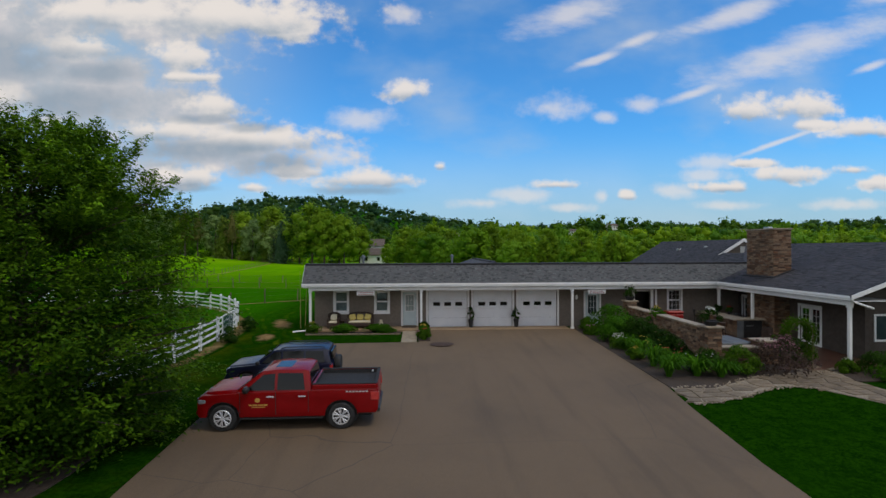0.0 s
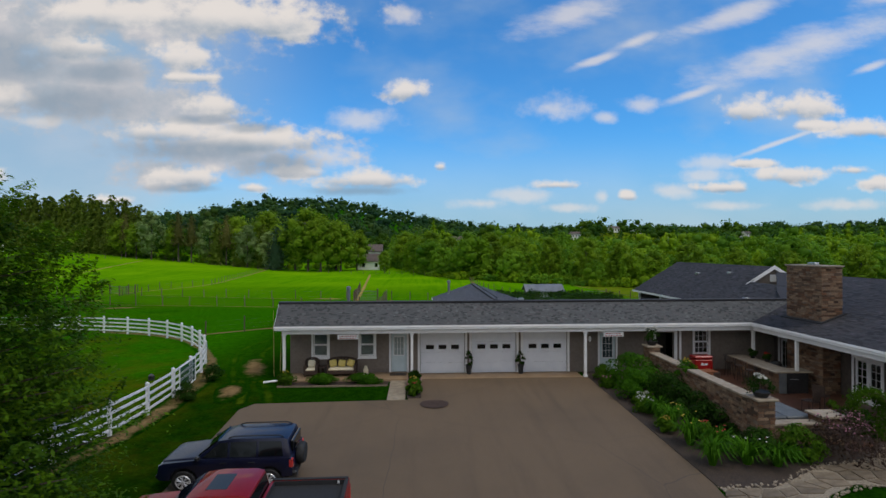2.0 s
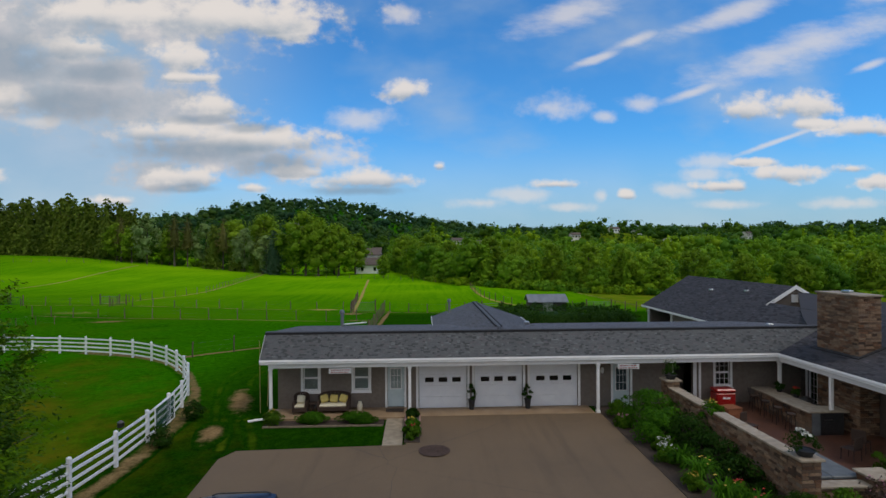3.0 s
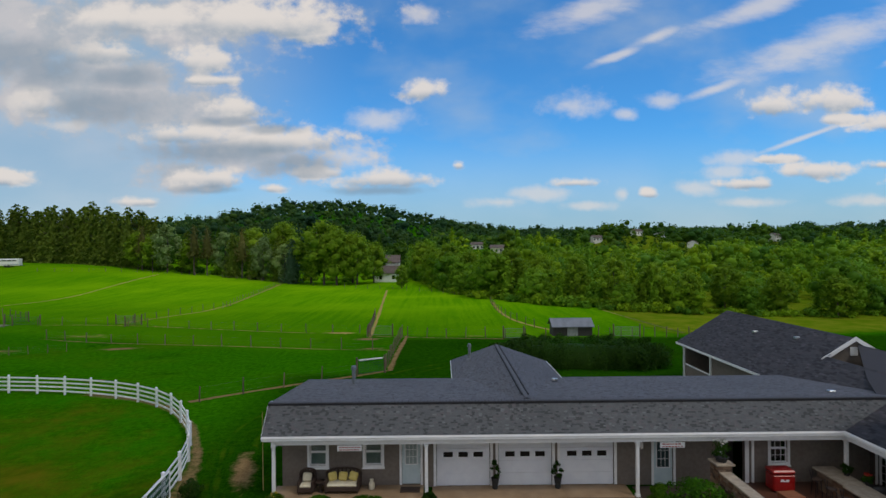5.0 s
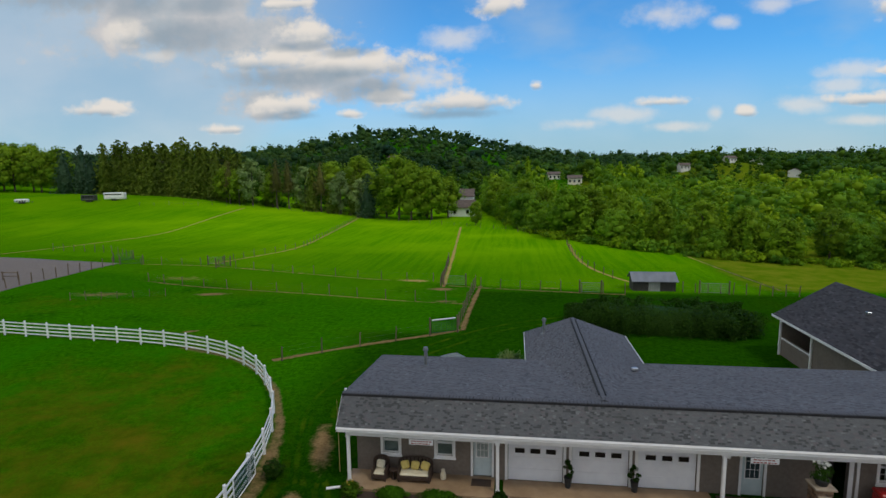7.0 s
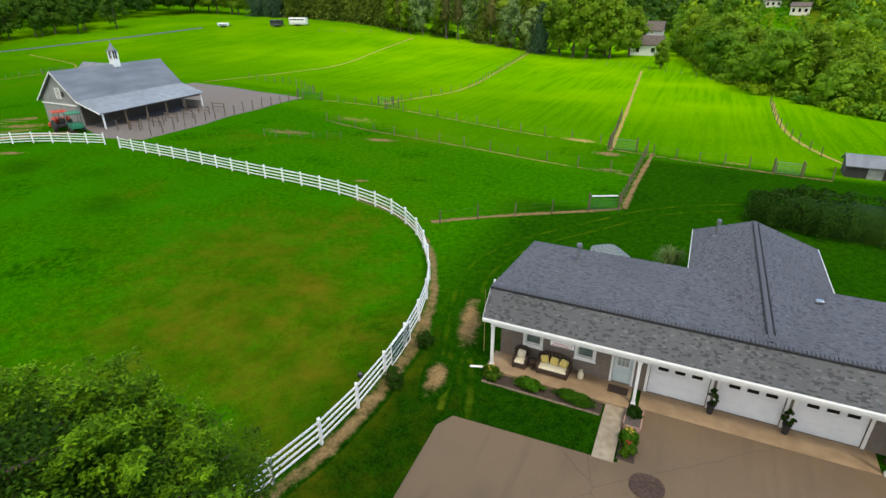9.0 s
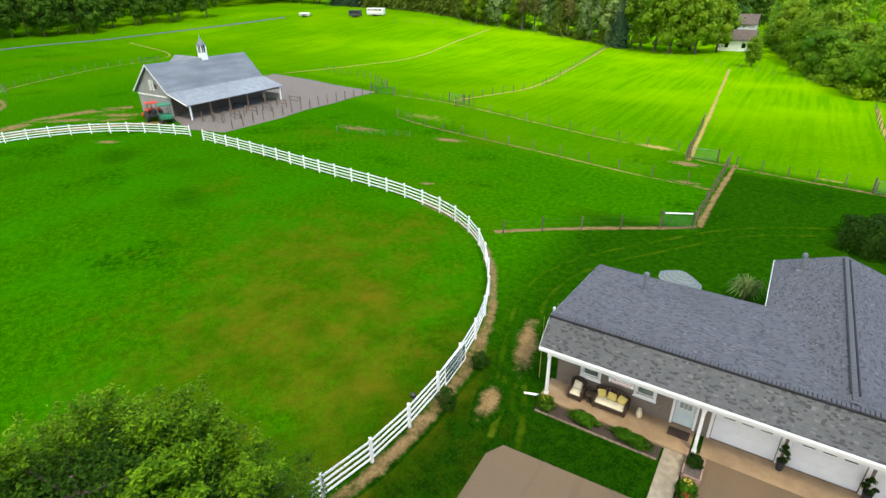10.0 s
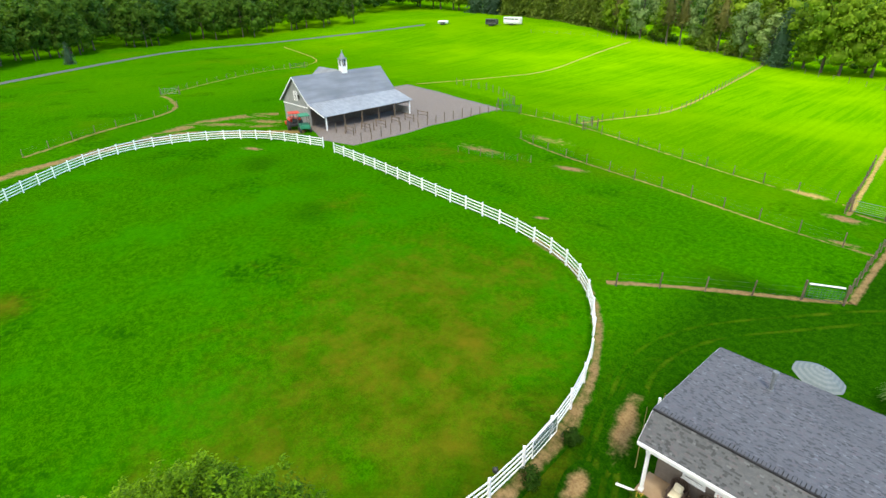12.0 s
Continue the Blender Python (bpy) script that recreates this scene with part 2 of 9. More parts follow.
def ground_material():
    """Grass of three kinds (pasture, mown lawn, hay) and bare soil, by the attributes lawn, hay and wear. The hay's
    brightness also holds sunlight, the lawn's darkness shade.
    """
    k = Nodes("grass and soil")
    p = k.where(True)
    broad, mid = k.noise(p, 0.035, 4.0), k.noise(p, 0.35, 5.0, 0.65)
    fine, tuft = k.noise(p, 9.0, 3.0, 0.7), k.noise(p, 2.2, 4.0, 0.6)
    grain = k.math("ADD", k.math("MULTIPLY", fine, 0.6), k.math("MULTIPLY", tuft, 0.4))
    speck = k.noise(p, 5.5, 4.0, 0.75)
    pasture = k.mix(k.smooth(grain, 0.4, 0.61), (0.012, 0.088, 0.001), (0.037, 0.168, 0.0018))
    pasture = k.mix(k.smooth(mid, 0.5, 0.75, 0.0, 0.45), pasture, (0.014, 0.125, 0.0018))
    pasture = k.mix(k.smooth(k.noise(p, 0.05, 5.0, 0.6), 0.5, 0.72, 0.0, 0.3), pasture, (0.09, 0.13, 0.003))
    arena = k.mix(k.smooth(grain, 0.4, 0.61), (0.011, 0.08, 0.0008), (0.033, 0.15, 0.0014))
    arena = k.mix(k.smooth(k.noise(p, 0.16, 5.0, 0.65), 0.42, 0.68, 0.0, 0.5), arena, (0.018, 0.155, 0.002))
    pasture = k.mix(k.attribute("arena"), pasture, arena)
    clover = k.math("MULTIPLY", k.smooth(k.noise(p, 0.11, 3.0, 0.5), 0.57, 0.66), k.smooth(k.noise(p, 1.6, 4.0, 0.7), 0.42, 0.6))
    pasture = k.mix(k.math("MULTIPLY", clover, 0.75), pasture, (0.006, 0.055, 0.001))
    pasture = k.mix(k.smooth(speck, 0.58, 0.7, 0.0, 0.65), pasture, (0.007, 0.055, 0.001))
    # Lawn green, darkened further: the shade over the front lawn is in it.
    lawn = k.mix(k.smooth(grain, 0.4, 0.61), (0.003, 0.02, 0.0008), (0.01, 0.046, 0.0014))
    lawn = k.mix(k.smooth(mid, 0.45, 0.75, 0.0, 0.5), lawn, (0.006, 0.034, 0.001))
    # Hay green, with the far field's sunlight put into the colour too.
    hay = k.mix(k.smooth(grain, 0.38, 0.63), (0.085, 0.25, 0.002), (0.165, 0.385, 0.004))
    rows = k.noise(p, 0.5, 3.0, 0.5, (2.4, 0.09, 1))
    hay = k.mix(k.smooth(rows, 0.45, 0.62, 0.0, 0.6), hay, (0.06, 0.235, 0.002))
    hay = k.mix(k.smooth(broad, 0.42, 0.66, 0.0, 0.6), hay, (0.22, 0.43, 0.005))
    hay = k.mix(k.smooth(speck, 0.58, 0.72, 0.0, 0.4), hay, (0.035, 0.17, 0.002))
    soil = k.mix(k.smooth(grain, 0.35, 0.65), (0.17, 0.105, 0.045), (0.28, 0.185, 0.085))
    soil = k.mix(k.smooth(k.attribute("hay"), 0.0, 0.3), soil, k.mix(k.smooth(grain, 0.35, 0.65), (0.3, 0.2, 0.06), (0.5, 0.35, 0.12)))
    grass = k.mix(k.attribute("lawn"), pasture, lawn)
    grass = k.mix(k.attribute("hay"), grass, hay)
    olive = k.mix(k.smooth(mid, 0.35, 0.65), (0.045, 0.07, 0.002), (0.115, 0.098, 0.006))
    part_ = k.math("ADD", k.attribute("olive"), k.math("MULTIPLY", k.math("SUBTRACT", k.noise(p, 0.5, 6.0, 0.72), 0.5), 1.1))
    grass = k.mix(k.smooth(part_, 0.12, 0.95, 0.0, 0.9), grass, olive)
    weeds = k.mix(k.smooth(mid, 0.35, 0.65), (0.1, 0.17, 0.005), (0.18, 0.21, 0.013))
    share = k.math("ADD", k.attribute("weeds"), k.math("MULTIPLY", k.math("SUBTRACT", k.noise(p, 0.45, 6.0, 0.7), 0.5), 0.9))
    grass = k.mix(k.smooth(share, 0.22, 0.95, 0.0, 0.9), grass, weeds)
    wear = k.math("ADD", k.attribute("wear"), k.math("MULTIPLY", k.math("SUBTRACT", k.noise(p, 1.1, 6.0, 0.7), 0.5), 1.5))
    k.bump(k.math("ADD", grain, k.math("MULTIPLY", speck, 0.6)), 0.7, 0.06)
    k.bsdf.inputs["Specular IOR Level"].default_value = 0.0
    return k.done(k.mix(k.smooth(wear, 0.25, 0.9), grass, soil), 0.9)


def shingle_material(name, a, b, c):
    """Granule shingles: single tabs differ, some are nearly black to paint shadow dashes, weather stains run over all.
    """
    k = Nodes(name)
    r = k.t.nodes.new("ShaderNodeNewGeometry").outputs["Random Per Island"]
    p = k.where(True)
    colour = k.mix(k.smooth(r, 0.15, 1.0), a, b)
    colour = k.mix(k.smooth(r, 0.2, 0.16), colour, tuple(v * 0.52 for v in a))
    colour = k.mix(k.smooth(r, 0.86, 0.87, 0.0, 0.35), colour, (a[0] * 1.3, a[1] * 0.85, a[2] * 0.9))
    colour = k.mix(k.smooth(r, 0.95, 0.97), colour, tuple(v * 1.3 for v in b))
    colour = k.mix(k.smooth(k.noise(p, 1.1, 4.0), 0.45, 0.75, 0.0, 0.3), colour, c)
    grit = k.noise(p, 60.0, 3.0, 0.7)
    colour = k.mix(k.smooth(grit, 0.35, 0.7, 0.0, 0.45), colour, tuple(v * 0.45 for v in a))
    colour = k.mix(k.smooth(k.noise(p, 0.25, 4.0), 0.45, 0.8, 0.0, 0.35), colour, tuple(v * 0.6 for v in a))
    k.bump(grit, 0.5, 0.006)
    return k.done(colour, 0.88)


def ledge_stone():
    """Single stones between dark umber, rust, buff and grey."""
    k = Nodes("brown ledge stone")
    r = k.t.nodes.new("ShaderNodeObjectInfo").outputs["Random"]
    p = k.where()
    ramp_ = k.node("ShaderNodeValToRGB", Fac=r)
    for i, (at, c) in enumerate(((0.0, (0.05, 0.03, 0.02)), (0.22, (0.165, 0.08, 0.042)), (0.42, (0.21, 0.13, 0.08)), (0.6, (0.105, 0.068, 0.046)), (0.8, (0.29, 0.19, 0.12)), (1.0, (0.17, 0.13, 0.1)))):
        e = ramp_.color_ramp.elements[i] if i < 2 else ramp_.color_ramp.elements.new(at)
        e.position, e.color = at, (*c, 1)
    g = k.noise(p, 5.0, 5.0, 0.65)
    colour = k.mix(1.0, ramp_.outputs[0], k.mix(k.smooth(g, 0.25, 0.75), (0.6, 0.58, 0.55), (1.4, 1.38, 1.35)), "MULTIPLY")
    k.bump(k.noise(p, 9.0, 5.0, 0.7), 0.8, 0.03)
    return k.done(colour, 0.88)


def asphalt_material():
    k = Nodes("worn asphalt")
    p = k.where(True)
    grain = k.noise(p, 45.0, 4.0, 0.7)
    colour = k.mix(k.smooth(grain, 0.3, 0.7), (0.115, 0.076, 0.042), (0.174, 0.118, 0.07))
    colour = k.mix(k.smooth(k.noise(p, 0.16, 5.0, 0.6), 0.42, 0.72, 0.0, 0.6), colour, (0.092, 0.064, 0.04))
    colour = k.mix(k.smooth(k.noise(p, 0.5, 5.0, 0.6, (2.2, 0.16, 1)), 0.5, 0.75, 0.0, 0.5), colour, (0.078, 0.054, 0.034))
    cell = k.node("ShaderNodeTexVoronoi", Vector=p, Scale=0.11)
    cell.feature = "DISTANCE_TO_EDGE"
    bent = k.node("ShaderNodeTexNoise", Vector=p, Scale=0.6, Detail=5.0)
    m = k.mix(0.3, k.where(True), bent.outputs["Color"], "ADD")
    k.t.links.new(m, cell.inputs["Vector"])
    crack = k.smooth(cell.outputs["Distance"], 0.0, 0.0022, 0.55, 0.0)
    colour = k.mix(crack, colour, (0.05, 0.04, 0.035))
    k.bump(grain, 0.35, 0.006)
    return k.done(colour, 0.85)


GROUND = ground_material()
ASPHALT = asphalt_material()
SHINGLE = shingle_material("grey asphalt shingles", (0.09, 0.094, 0.109), (0.116, 0.12, 0.138), (0.1, 0.094, 0.107))
SHINGLE_BROWN = shingle_material("weathered brown-grey shingles", (0.034, 0.034, 0.04), (0.06, 0.056, 0.064), (0.046, 0.04, 0.044))
# Lit copy of SHINGLE: the front slope's light is put into its colour.
SHINGLE_FRONT = shingle_material("grey shingles lightened for the lit front slope", (0.094, 0.099, 0.104), (0.122, 0.128, 0.134), (0.1, 0.1, 0.103))
WHITE = mat("white paint", (0.78, 0.78, 0.78), (0.84, 0.84, 0.83), 3.0, 0.45, bump=0.05, stains=0.12)
FENCE_WHITE = mat("weathered white fence paint", (0.74, 0.75, 0.76), (0.84, 0.84, 0.84), 6.0, 0.6, bump=0.15, stains=0.3, spread=0.06)
# Brown of the wing, deepened: shade under the patio roof is in it.
BROWN_STUCCO = mat("brown stucco darkened for patio shade", (0.066, 0.052, 0.043), (0.09, 0.072, 0.06), 6.0, 0.9, bump=0.3, fine=90, stains=0.3)
STUCCO = mat("taupe stucco", (0.16, 0.133, 0.11), (0.195, 0.163, 0.136), 6.0, 0.9, bump=0.3, fine=90, stains=0.25)
SOFFIT = mat("shaded white soffit boards", (0.62, 0.62, 0.61), (0.7, 0.7, 0.69), 3.0, 0.6, bump=0.05)
CONCRETE = mat("sealed tan concrete", (0.26, 0.17, 0.095), (0.35, 0.24, 0.14), 1.6, 0.6, bump=0.2, fine=50, stains=0.35)
PALE_CONCRETE = mat("pale concrete walk", (0.25, 0.2, 0.14), (0.36, 0.3, 0.22), 3.0, 0.85, bump=0.3, stains=0.35)
STONE = ledge_stone()
STONE_CORE = mat("dark mortar", (0.07, 0.055, 0.045), (0.11, 0.09, 0.075), 8.0, 0.95)
CAP = mat("buff limestone cap", (0.27, 0.215, 0.155), (0.38, 0.315, 0.235), 4.0, 0.8, bump=0.35, stains=0.35, spread=0.1)
SLATE = mat("blue-grey slate slab", (0.1, 0.11, 0.115), (0.15, 0.16, 0.165), 3.0, 0.6, bump=0.3, stains=0.3, spread=0.12)
FLAG = mat("dull buff flagstone", (0.14, 0.105, 0.07), (0.22, 0.17, 0.115), 3.5, 0.8, bump=0.4, stains=0.35, spread=0.22)
PATIO = mat("stained red-brown patio floor", (0.085, 0.036, 0.022), (0.14, 0.06, 0.036), 1.2, 0.45, bump=0.15, stains=0.4)
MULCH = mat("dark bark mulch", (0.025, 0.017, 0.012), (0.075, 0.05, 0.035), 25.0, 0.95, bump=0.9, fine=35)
GRAVEL = mat("grey-brown gravel", (0.13, 0.105, 0.09), (0.22, 0.18, 0.155), 12.0, 0.95, bump=0.6, fine=30, stains=0.4)
BARK = mat("grey-brown bark", (0.06, 0.045, 0.035), (0.13, 0.1, 0.08), 8.0, 0.95, bump=0.9, fine=20, stretch=(3, 3, 0.5))
POST_WOOD = mat("brown weathered wood", (0.085, 0.058, 0.036), (0.17, 0.125, 0.085), 6.0, 0.9, bump=0.5, stretch=(4, 4, 0.6), spread=0.25)
WIRE = mat("dull galvanised wire", (0.12, 0.12, 0.11), (0.18, 0.18, 0.17), 20.0, 0.5, 0.7, bump=0.0)
BARN_ROOF = mat("galvanised grey roof panels", (0.15, 0.165, 0.185), (0.21, 0.225, 0.25), 1.2, 0.6, 0.1, bump=0.1, stains=0.3, stretch=(1, 0.2, 1))
BARN_WALL = mat("grey vertical barn boards", (0.25, 0.26, 0.25), (0.35, 0.36, 0.35), 5.0, 0.85, bump=0.4, stretch=(1, 6, 0.4), stains=0.3)
DARK = mat("black rubber", (0.012, 0.012, 0.012), (0.03, 0.03, 0.03), 9.0, 0.75, bump=0.1)
BLACK_METAL = mat("black painted metal", (0.012, 0.012, 0.013), (0.028, 0.028, 0.03), 8.0, 0.4, bump=0.05)
STEEL = mat("galvanised steel", (0.42, 0.45, 0.47), (0.58, 0.6, 0.62), 6.0, 0.35, 0.9, bump=0.05)
CHROME = mat("bright alloy", (0.62, 0.63, 0.65), (0.72, 0.73, 0.75), 6.0, 0.3, 0.45, bump=0.0, stains=0.05)
RED_PAINT = mat("deep red car paint", (0.21, 0.0006, 0.002), (0.245, 0.001, 0.003), 2.0, 0.45, 0.0, bump=0.0, stains=0.05, Coat_Weight=0.5, Coat_Roughness=0.03, Specular_IOR_Level=0.1)
BLUE_PAINT = mat("dark blue car paint", (0.004, 0.006, 0.026), (0.006, 0.009, 0.032), 2.0, 0.35, 0.0, bump=0.0, stains=0.05, Coat_Weight=0.25, Coat_Roughness=0.04)
CAR_GLASS = mat("dark tinted glass", (0.004, 0.005, 0.006), (0.006, 0.007, 0.008), 2.0, 0.04, bump=0.0, stains=0.0, Specular_IOR_Level=0.42)
PANE = mat("window glass with a dim room behind", (0.03, 0.045, 0.05), (0.05, 0.07, 0.075), 1.5, 0.08, bump=0.0, stains=0.2)
BLIND = mat("pale window blind behind glass", (0.25, 0.3, 0.3), (0.33, 0.38, 0.37), 2.0, 0.15, bump=0.0, stains=0.1)
LEAF = foliage("tree leaves", (0.068, 0.175, 0.009), (0.205, 0.355, 0.02))
GARDEN = foliage("garden plant leaves", (0.02, 0.07, 0.003), (0.07, 0.15, 0.008))
LEAF_WOOD = foliage("leaves of the trees at the field's edge", (0.075, 0.165, 0.01), (0.21, 0.34, 0.022))
LEAF_SILVER = foliage("pale grey-green leaves", (0.1, 0.17, 0.06), (0.24, 0.34, 0.13))
RUSSET = foliage("thin russet pine needles", (0.07, 0.085, 0.022), (0.16, 0.155, 0.05))
# Darker leaf copy: distance and deep tree shade put into the colour.
LEAF_DARK = foliage("tree leaves darkened for distance and shade", (0.026, 0.08, 0.008), (0.075, 0.16, 0.016))
# Darker, bluer still: haze over the far hill painted into the leaves.
LEAF_HILL = foliage("hill woods leaves with distance haze in the colour", (0.022, 0.066, 0.02), (0.056, 0.122, 0.032))
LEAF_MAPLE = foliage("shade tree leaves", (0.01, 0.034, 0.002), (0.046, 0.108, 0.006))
NEEDLE = foliage("pine needles", (0.055, 0.1, 0.014), (0.15, 0.215, 0.03))
SPRUCE = foliage("blue-green spruce needles", (0.022, 0.06, 0.03), (0.065, 0.125, 0.075))
SHRUB = foliage("shrub leaves", (0.008, 0.03, 0.003), (0.028, 0.075, 0.007))
BLADE = foliage("bright strap leaves", (0.018, 0.075, 0.003), (0.065, 0.19, 0.008))
PLUM = foliage("purple shrub leaves", (0.03, 0.018, 0.02), (0.085, 0.06, 0.055))

# ---------------------------------------------------------------- mesh kit
class Kit:
    """Gathers the corners and faces of one mesh."""

    def __init__(self):
        self.v, self.f = [], []

    def add(self, verts, faces):
        o = len(self.v)
        self.v.extend(tuple(p) for p in verts)
        self.f.extend(tuple(i + o for i in f) for f in faces)
        return self

    def box(self, x0, x1, y0, y1, z0, z1, c=0.0, m=None):
        """A block; c: the width of its worn edges; m: a pose."""
        lo, hi = (x0, y0, z0), (x1, y1, z1)
        c = min(c, 0.45 * min(h - l for l, h in zip(lo, hi)))
        if c <= 0:
            vs = [(x, y, z) for x in (x0, x1) for y in (y0, y1) for z in (z0, z1)]
            fs = [(0, 1, 3, 2), (4, 6, 7, 5), (0, 4, 5, 1), (2, 3, 7, 6), (0, 2, 6, 4), (1, 5, 7, 3)]
        else:
            vs, at = [], {}
            for sx in (0, 1):
                for sy in (0, 1):
                    for sz in (0, 1):
                        s = (sx, sy, sz)
                        for a in range(3):
                            p = [(lo[i] + c if s[i] == 0 else hi[i] - c) for i in range(3)]
                            p[a] = hi[a] if s[a] else lo[a]
                            at[s, a] = len(vs)
                            vs.append(tuple(p))
            fs = []
            for a in range(3):
                b, d = (a + 1) % 3, (a + 2) % 3
                for sa in (0, 1):
                    ring = []
                    for sb, sd in ((0, 0), (1, 0), (1, 1), (0, 1)):
                        s = [0, 0, 0]
                        s[a], s[b], s[d] = sa, sb, sd
                        ring.append(at[tuple(s), a])
                    fs.append(tuple(ring if sa else ring[::-1]))
                for sb in (0, 1):
                    for sd in (0, 1):
                        s0, s1 = [0, 0, 0], [0, 0, 0]
                        s0[b], s0[d], s1[b], s1[d] = sb, sd, sb, sd
                        s1[a] = 1
                        s0, s1 = tuple(s0), tuple(s1)
                        q = (at[s0, b], at[s1, b], at[s1, d], at[s0, d])
                        fs.append(q if (sb + sd) % 2 == 0 else q[::-1])
            for sx in (0, 1):
                for sy in (0, 1):
                    for sz in (0, 1):
                        s = (sx, sy, sz)
                        t = (at[s, 0], at[s, 1], at[s, 2])
                        fs.append(t if (sx + sy + sz) % 2 else t[::-1])
        if m is not None:
            vs = [m @ Vector(p) for p in vs]
        return self.add(vs, fs)

    def tube(self, points, radius, sides=8, closed=True):
        """A round bar along points; radius: one number or one for each point."""
        points = [Vector(p) for p in points]
        rads = radius if isinstance(radius, (list, tuple)) else [radius] * len(points)
        vs, fs = [], []
        side = None
        for i, p in enumerate(points):
            d = (points[min(i + 1, len(points) - 1)] - points[max(i - 1, 0)]).normalized()
            if side is None or abs(side.dot(d)) > 0.95:
                side = d.orthogonal().normalized()
            side = (side - d * side.dot(d)).normalized()
            up = d.cross(side)
            for k in range(sides):
                a = 2 * math.pi * k / sides
                vs.append(p + (side * math.cos(a) + up * math.sin(a)) * rads[i])
        for i in range(len(points) - 1):
            for k in range(sides):
                n = (k + 1) % sides
                fs.append((i * sides + k, i * sides + n, (i + 1) * sides + n, (i + 1) * sides + k))
        if closed:
            fs.append(tuple(range(sides))[::-1])
            fs.append(tuple((len(points) - 1) * sides + k for k in range(sides)))
        return self.add(vs, fs)

    def lathe(self, profile, centre=(0, 0, 0), sides=20, axis="z", wobble=0.0):
        """A turned form: profile of (radius, height)."""
        vs, fs = [], []
        for r, h in profile:
            for k in range(sides):
                a = 2 * math.pi * k / sides
                q = r * (1 + wobble * math.sin(3 * a + h * 7))
                p = (q * math.cos(a), q * math.sin(a), h)
                if axis == "x":
                    p = (p[2], p[0], p[1])
                elif axis == "y":
                    p = (p[1], p[2], p[0])
                vs.append((p[0] + centre[0], p[1] + centre[1], p[2] + centre[2]))
        n = len(profile)
        for i in range(n - 1):
            for k in range(sides):
                j = (k + 1) % sides
                fs.append((i * sides + k, i * sides + j, (i + 1) * sides + j, (i + 1) * sides + k))
        fs.append(tuple(range(sides))[::-1])
        fs.append(tuple((n - 1) * sides + k for k in range(sides)))
        return self.add(vs, fs)

    def prism(self, outline, lo, hi, axis="z"):
        """A flat outline drawn out along an axis between lo and hi."""
        def p(a, b, h):
            return {"z": (a, b, h), "x": (h, a, b), "y": (a, h, b)}[axis]
        n = len(outline)
        vs = [p(a, b, lo) for a, b in outline] + [p(a, b, hi) for a, b in outline]
        fs = [tuple(range(n))[::-1], tuple(range(n, 2 * n))] + [(i, (i + 1) % n, n + (i + 1) % n, n + i) for i in range(n)]
        return self.add(vs, fs)

    def slab(self, corners, thick):
        """A sloping board: corners of its upper side, counted anticlockwise from above; thick: downwards."""
        n = len(corners)
        vs = [tuple(c) for c in corners] + [(c[0], c[1], c[2] - thick) for c in corners]
        fs = [tuple(range(n)), tuple(range(n, 2 * n))[::-1]] + [(i, n + i, n + (i + 1) % n, (i + 1) % n) for i in range(n)]
        return self.add(vs, fs)

    def leaves(self, rng, points, size, lift=0.3, narrow=0.55):
        """Small rhombic leaves round points."""
        pts = np.asarray(points, float)
        v, f = leaf_mesh(rng, pts, size, lift, narrow)
        return self.add(v.tolist(), f.tolist())

    def mesh(self, name):
        me = bpy.data.meshes.new(name)
        me.from_pydata(self.v, [], self.f)
        b = bmesh.new()
        b.from_mesh(me)
        bmesh.ops.recalc_face_normals(b, faces=b.faces)
        b.to_mesh(me)
        b.free()
        return me

    def make(self, name, material, parent=None, label="", smooth=False):
        """ONE mesh object under a thing or under a part."""
        me = self.mesh(name)
        return put_mesh(me, name, material, parent, label, smooth)


def put_mesh(me, name, material, parent=None, label="", smooth=False):
    if not me.materials:
        me.materials.append(material)
        if smooth:
            me.polygons.foreach_set("use_smooth", [True] * len(me.polygons))
            me.set_sharp_from_angle(angle=radians(40))
    ob = new(name, me)
    ob.parent = parent
    if label:
        tagged(ob, label)
    return ob


def thing(name, label, category, group="", at=None, kind=""):
    ob = new(name)
    if at is not None:
        ob.matrix_basis = at
    return tagged(ob, label, category, group, kind)


def leaf_mesh(rng, pts, size, lift=0.3, narrow=0.55, out=None):
    """Rhombic leaves at points; out: the directions in which they mostly face."""
    n = len(pts)
    d = rng.normal(size=(n, 3))
    if out is not None:
        d = d * 0.42 + out
    d[:, 2] += lift
    d /= np.linalg.norm(d, axis=1)[:, None]
    e = np.cross(d, rng.normal(size=(n, 3)))
    e /= np.linalg.norm(e, axis=1)[:, None] + 1e-9
    g = np.cross(d, e)
    s = size * rng.uniform(0.6, 1.3, (n, 1))
    v = np.stack([pts - e * s, pts - g * s * narrow + d * s * 0.15, pts + e * s, pts + g * s * narrow + d * s * 0.15], 1).reshape(-1, 3)
    return v, np.arange(4 * n).reshape(n, 4)


def array_mesh(name, verts, quads):
    """A mesh from arrays of corners and four-sided faces."""
    me = bpy.data.meshes.new(name)
    me.vertices.add(len(verts))
    me.vertices.foreach_set("co", np.asarray(verts, np.float32).ravel())
    q = np.asarray(quads, np.int32)
    me.loops.add(q.size)
    me.loops.foreach_set("vertex_index", q.ravel())
    me.polygons.add(len(q))
    me.polygons.foreach_set("loop_start", np.arange(0, q.size, 4, dtype=np.int32))
    me.update(calc_edges=True)
    return me


def ramp(v, lo, hi):
    t = np.clip((v - lo) / (hi - lo), 0, 1)
    return t * t * (3 - 2 * t)

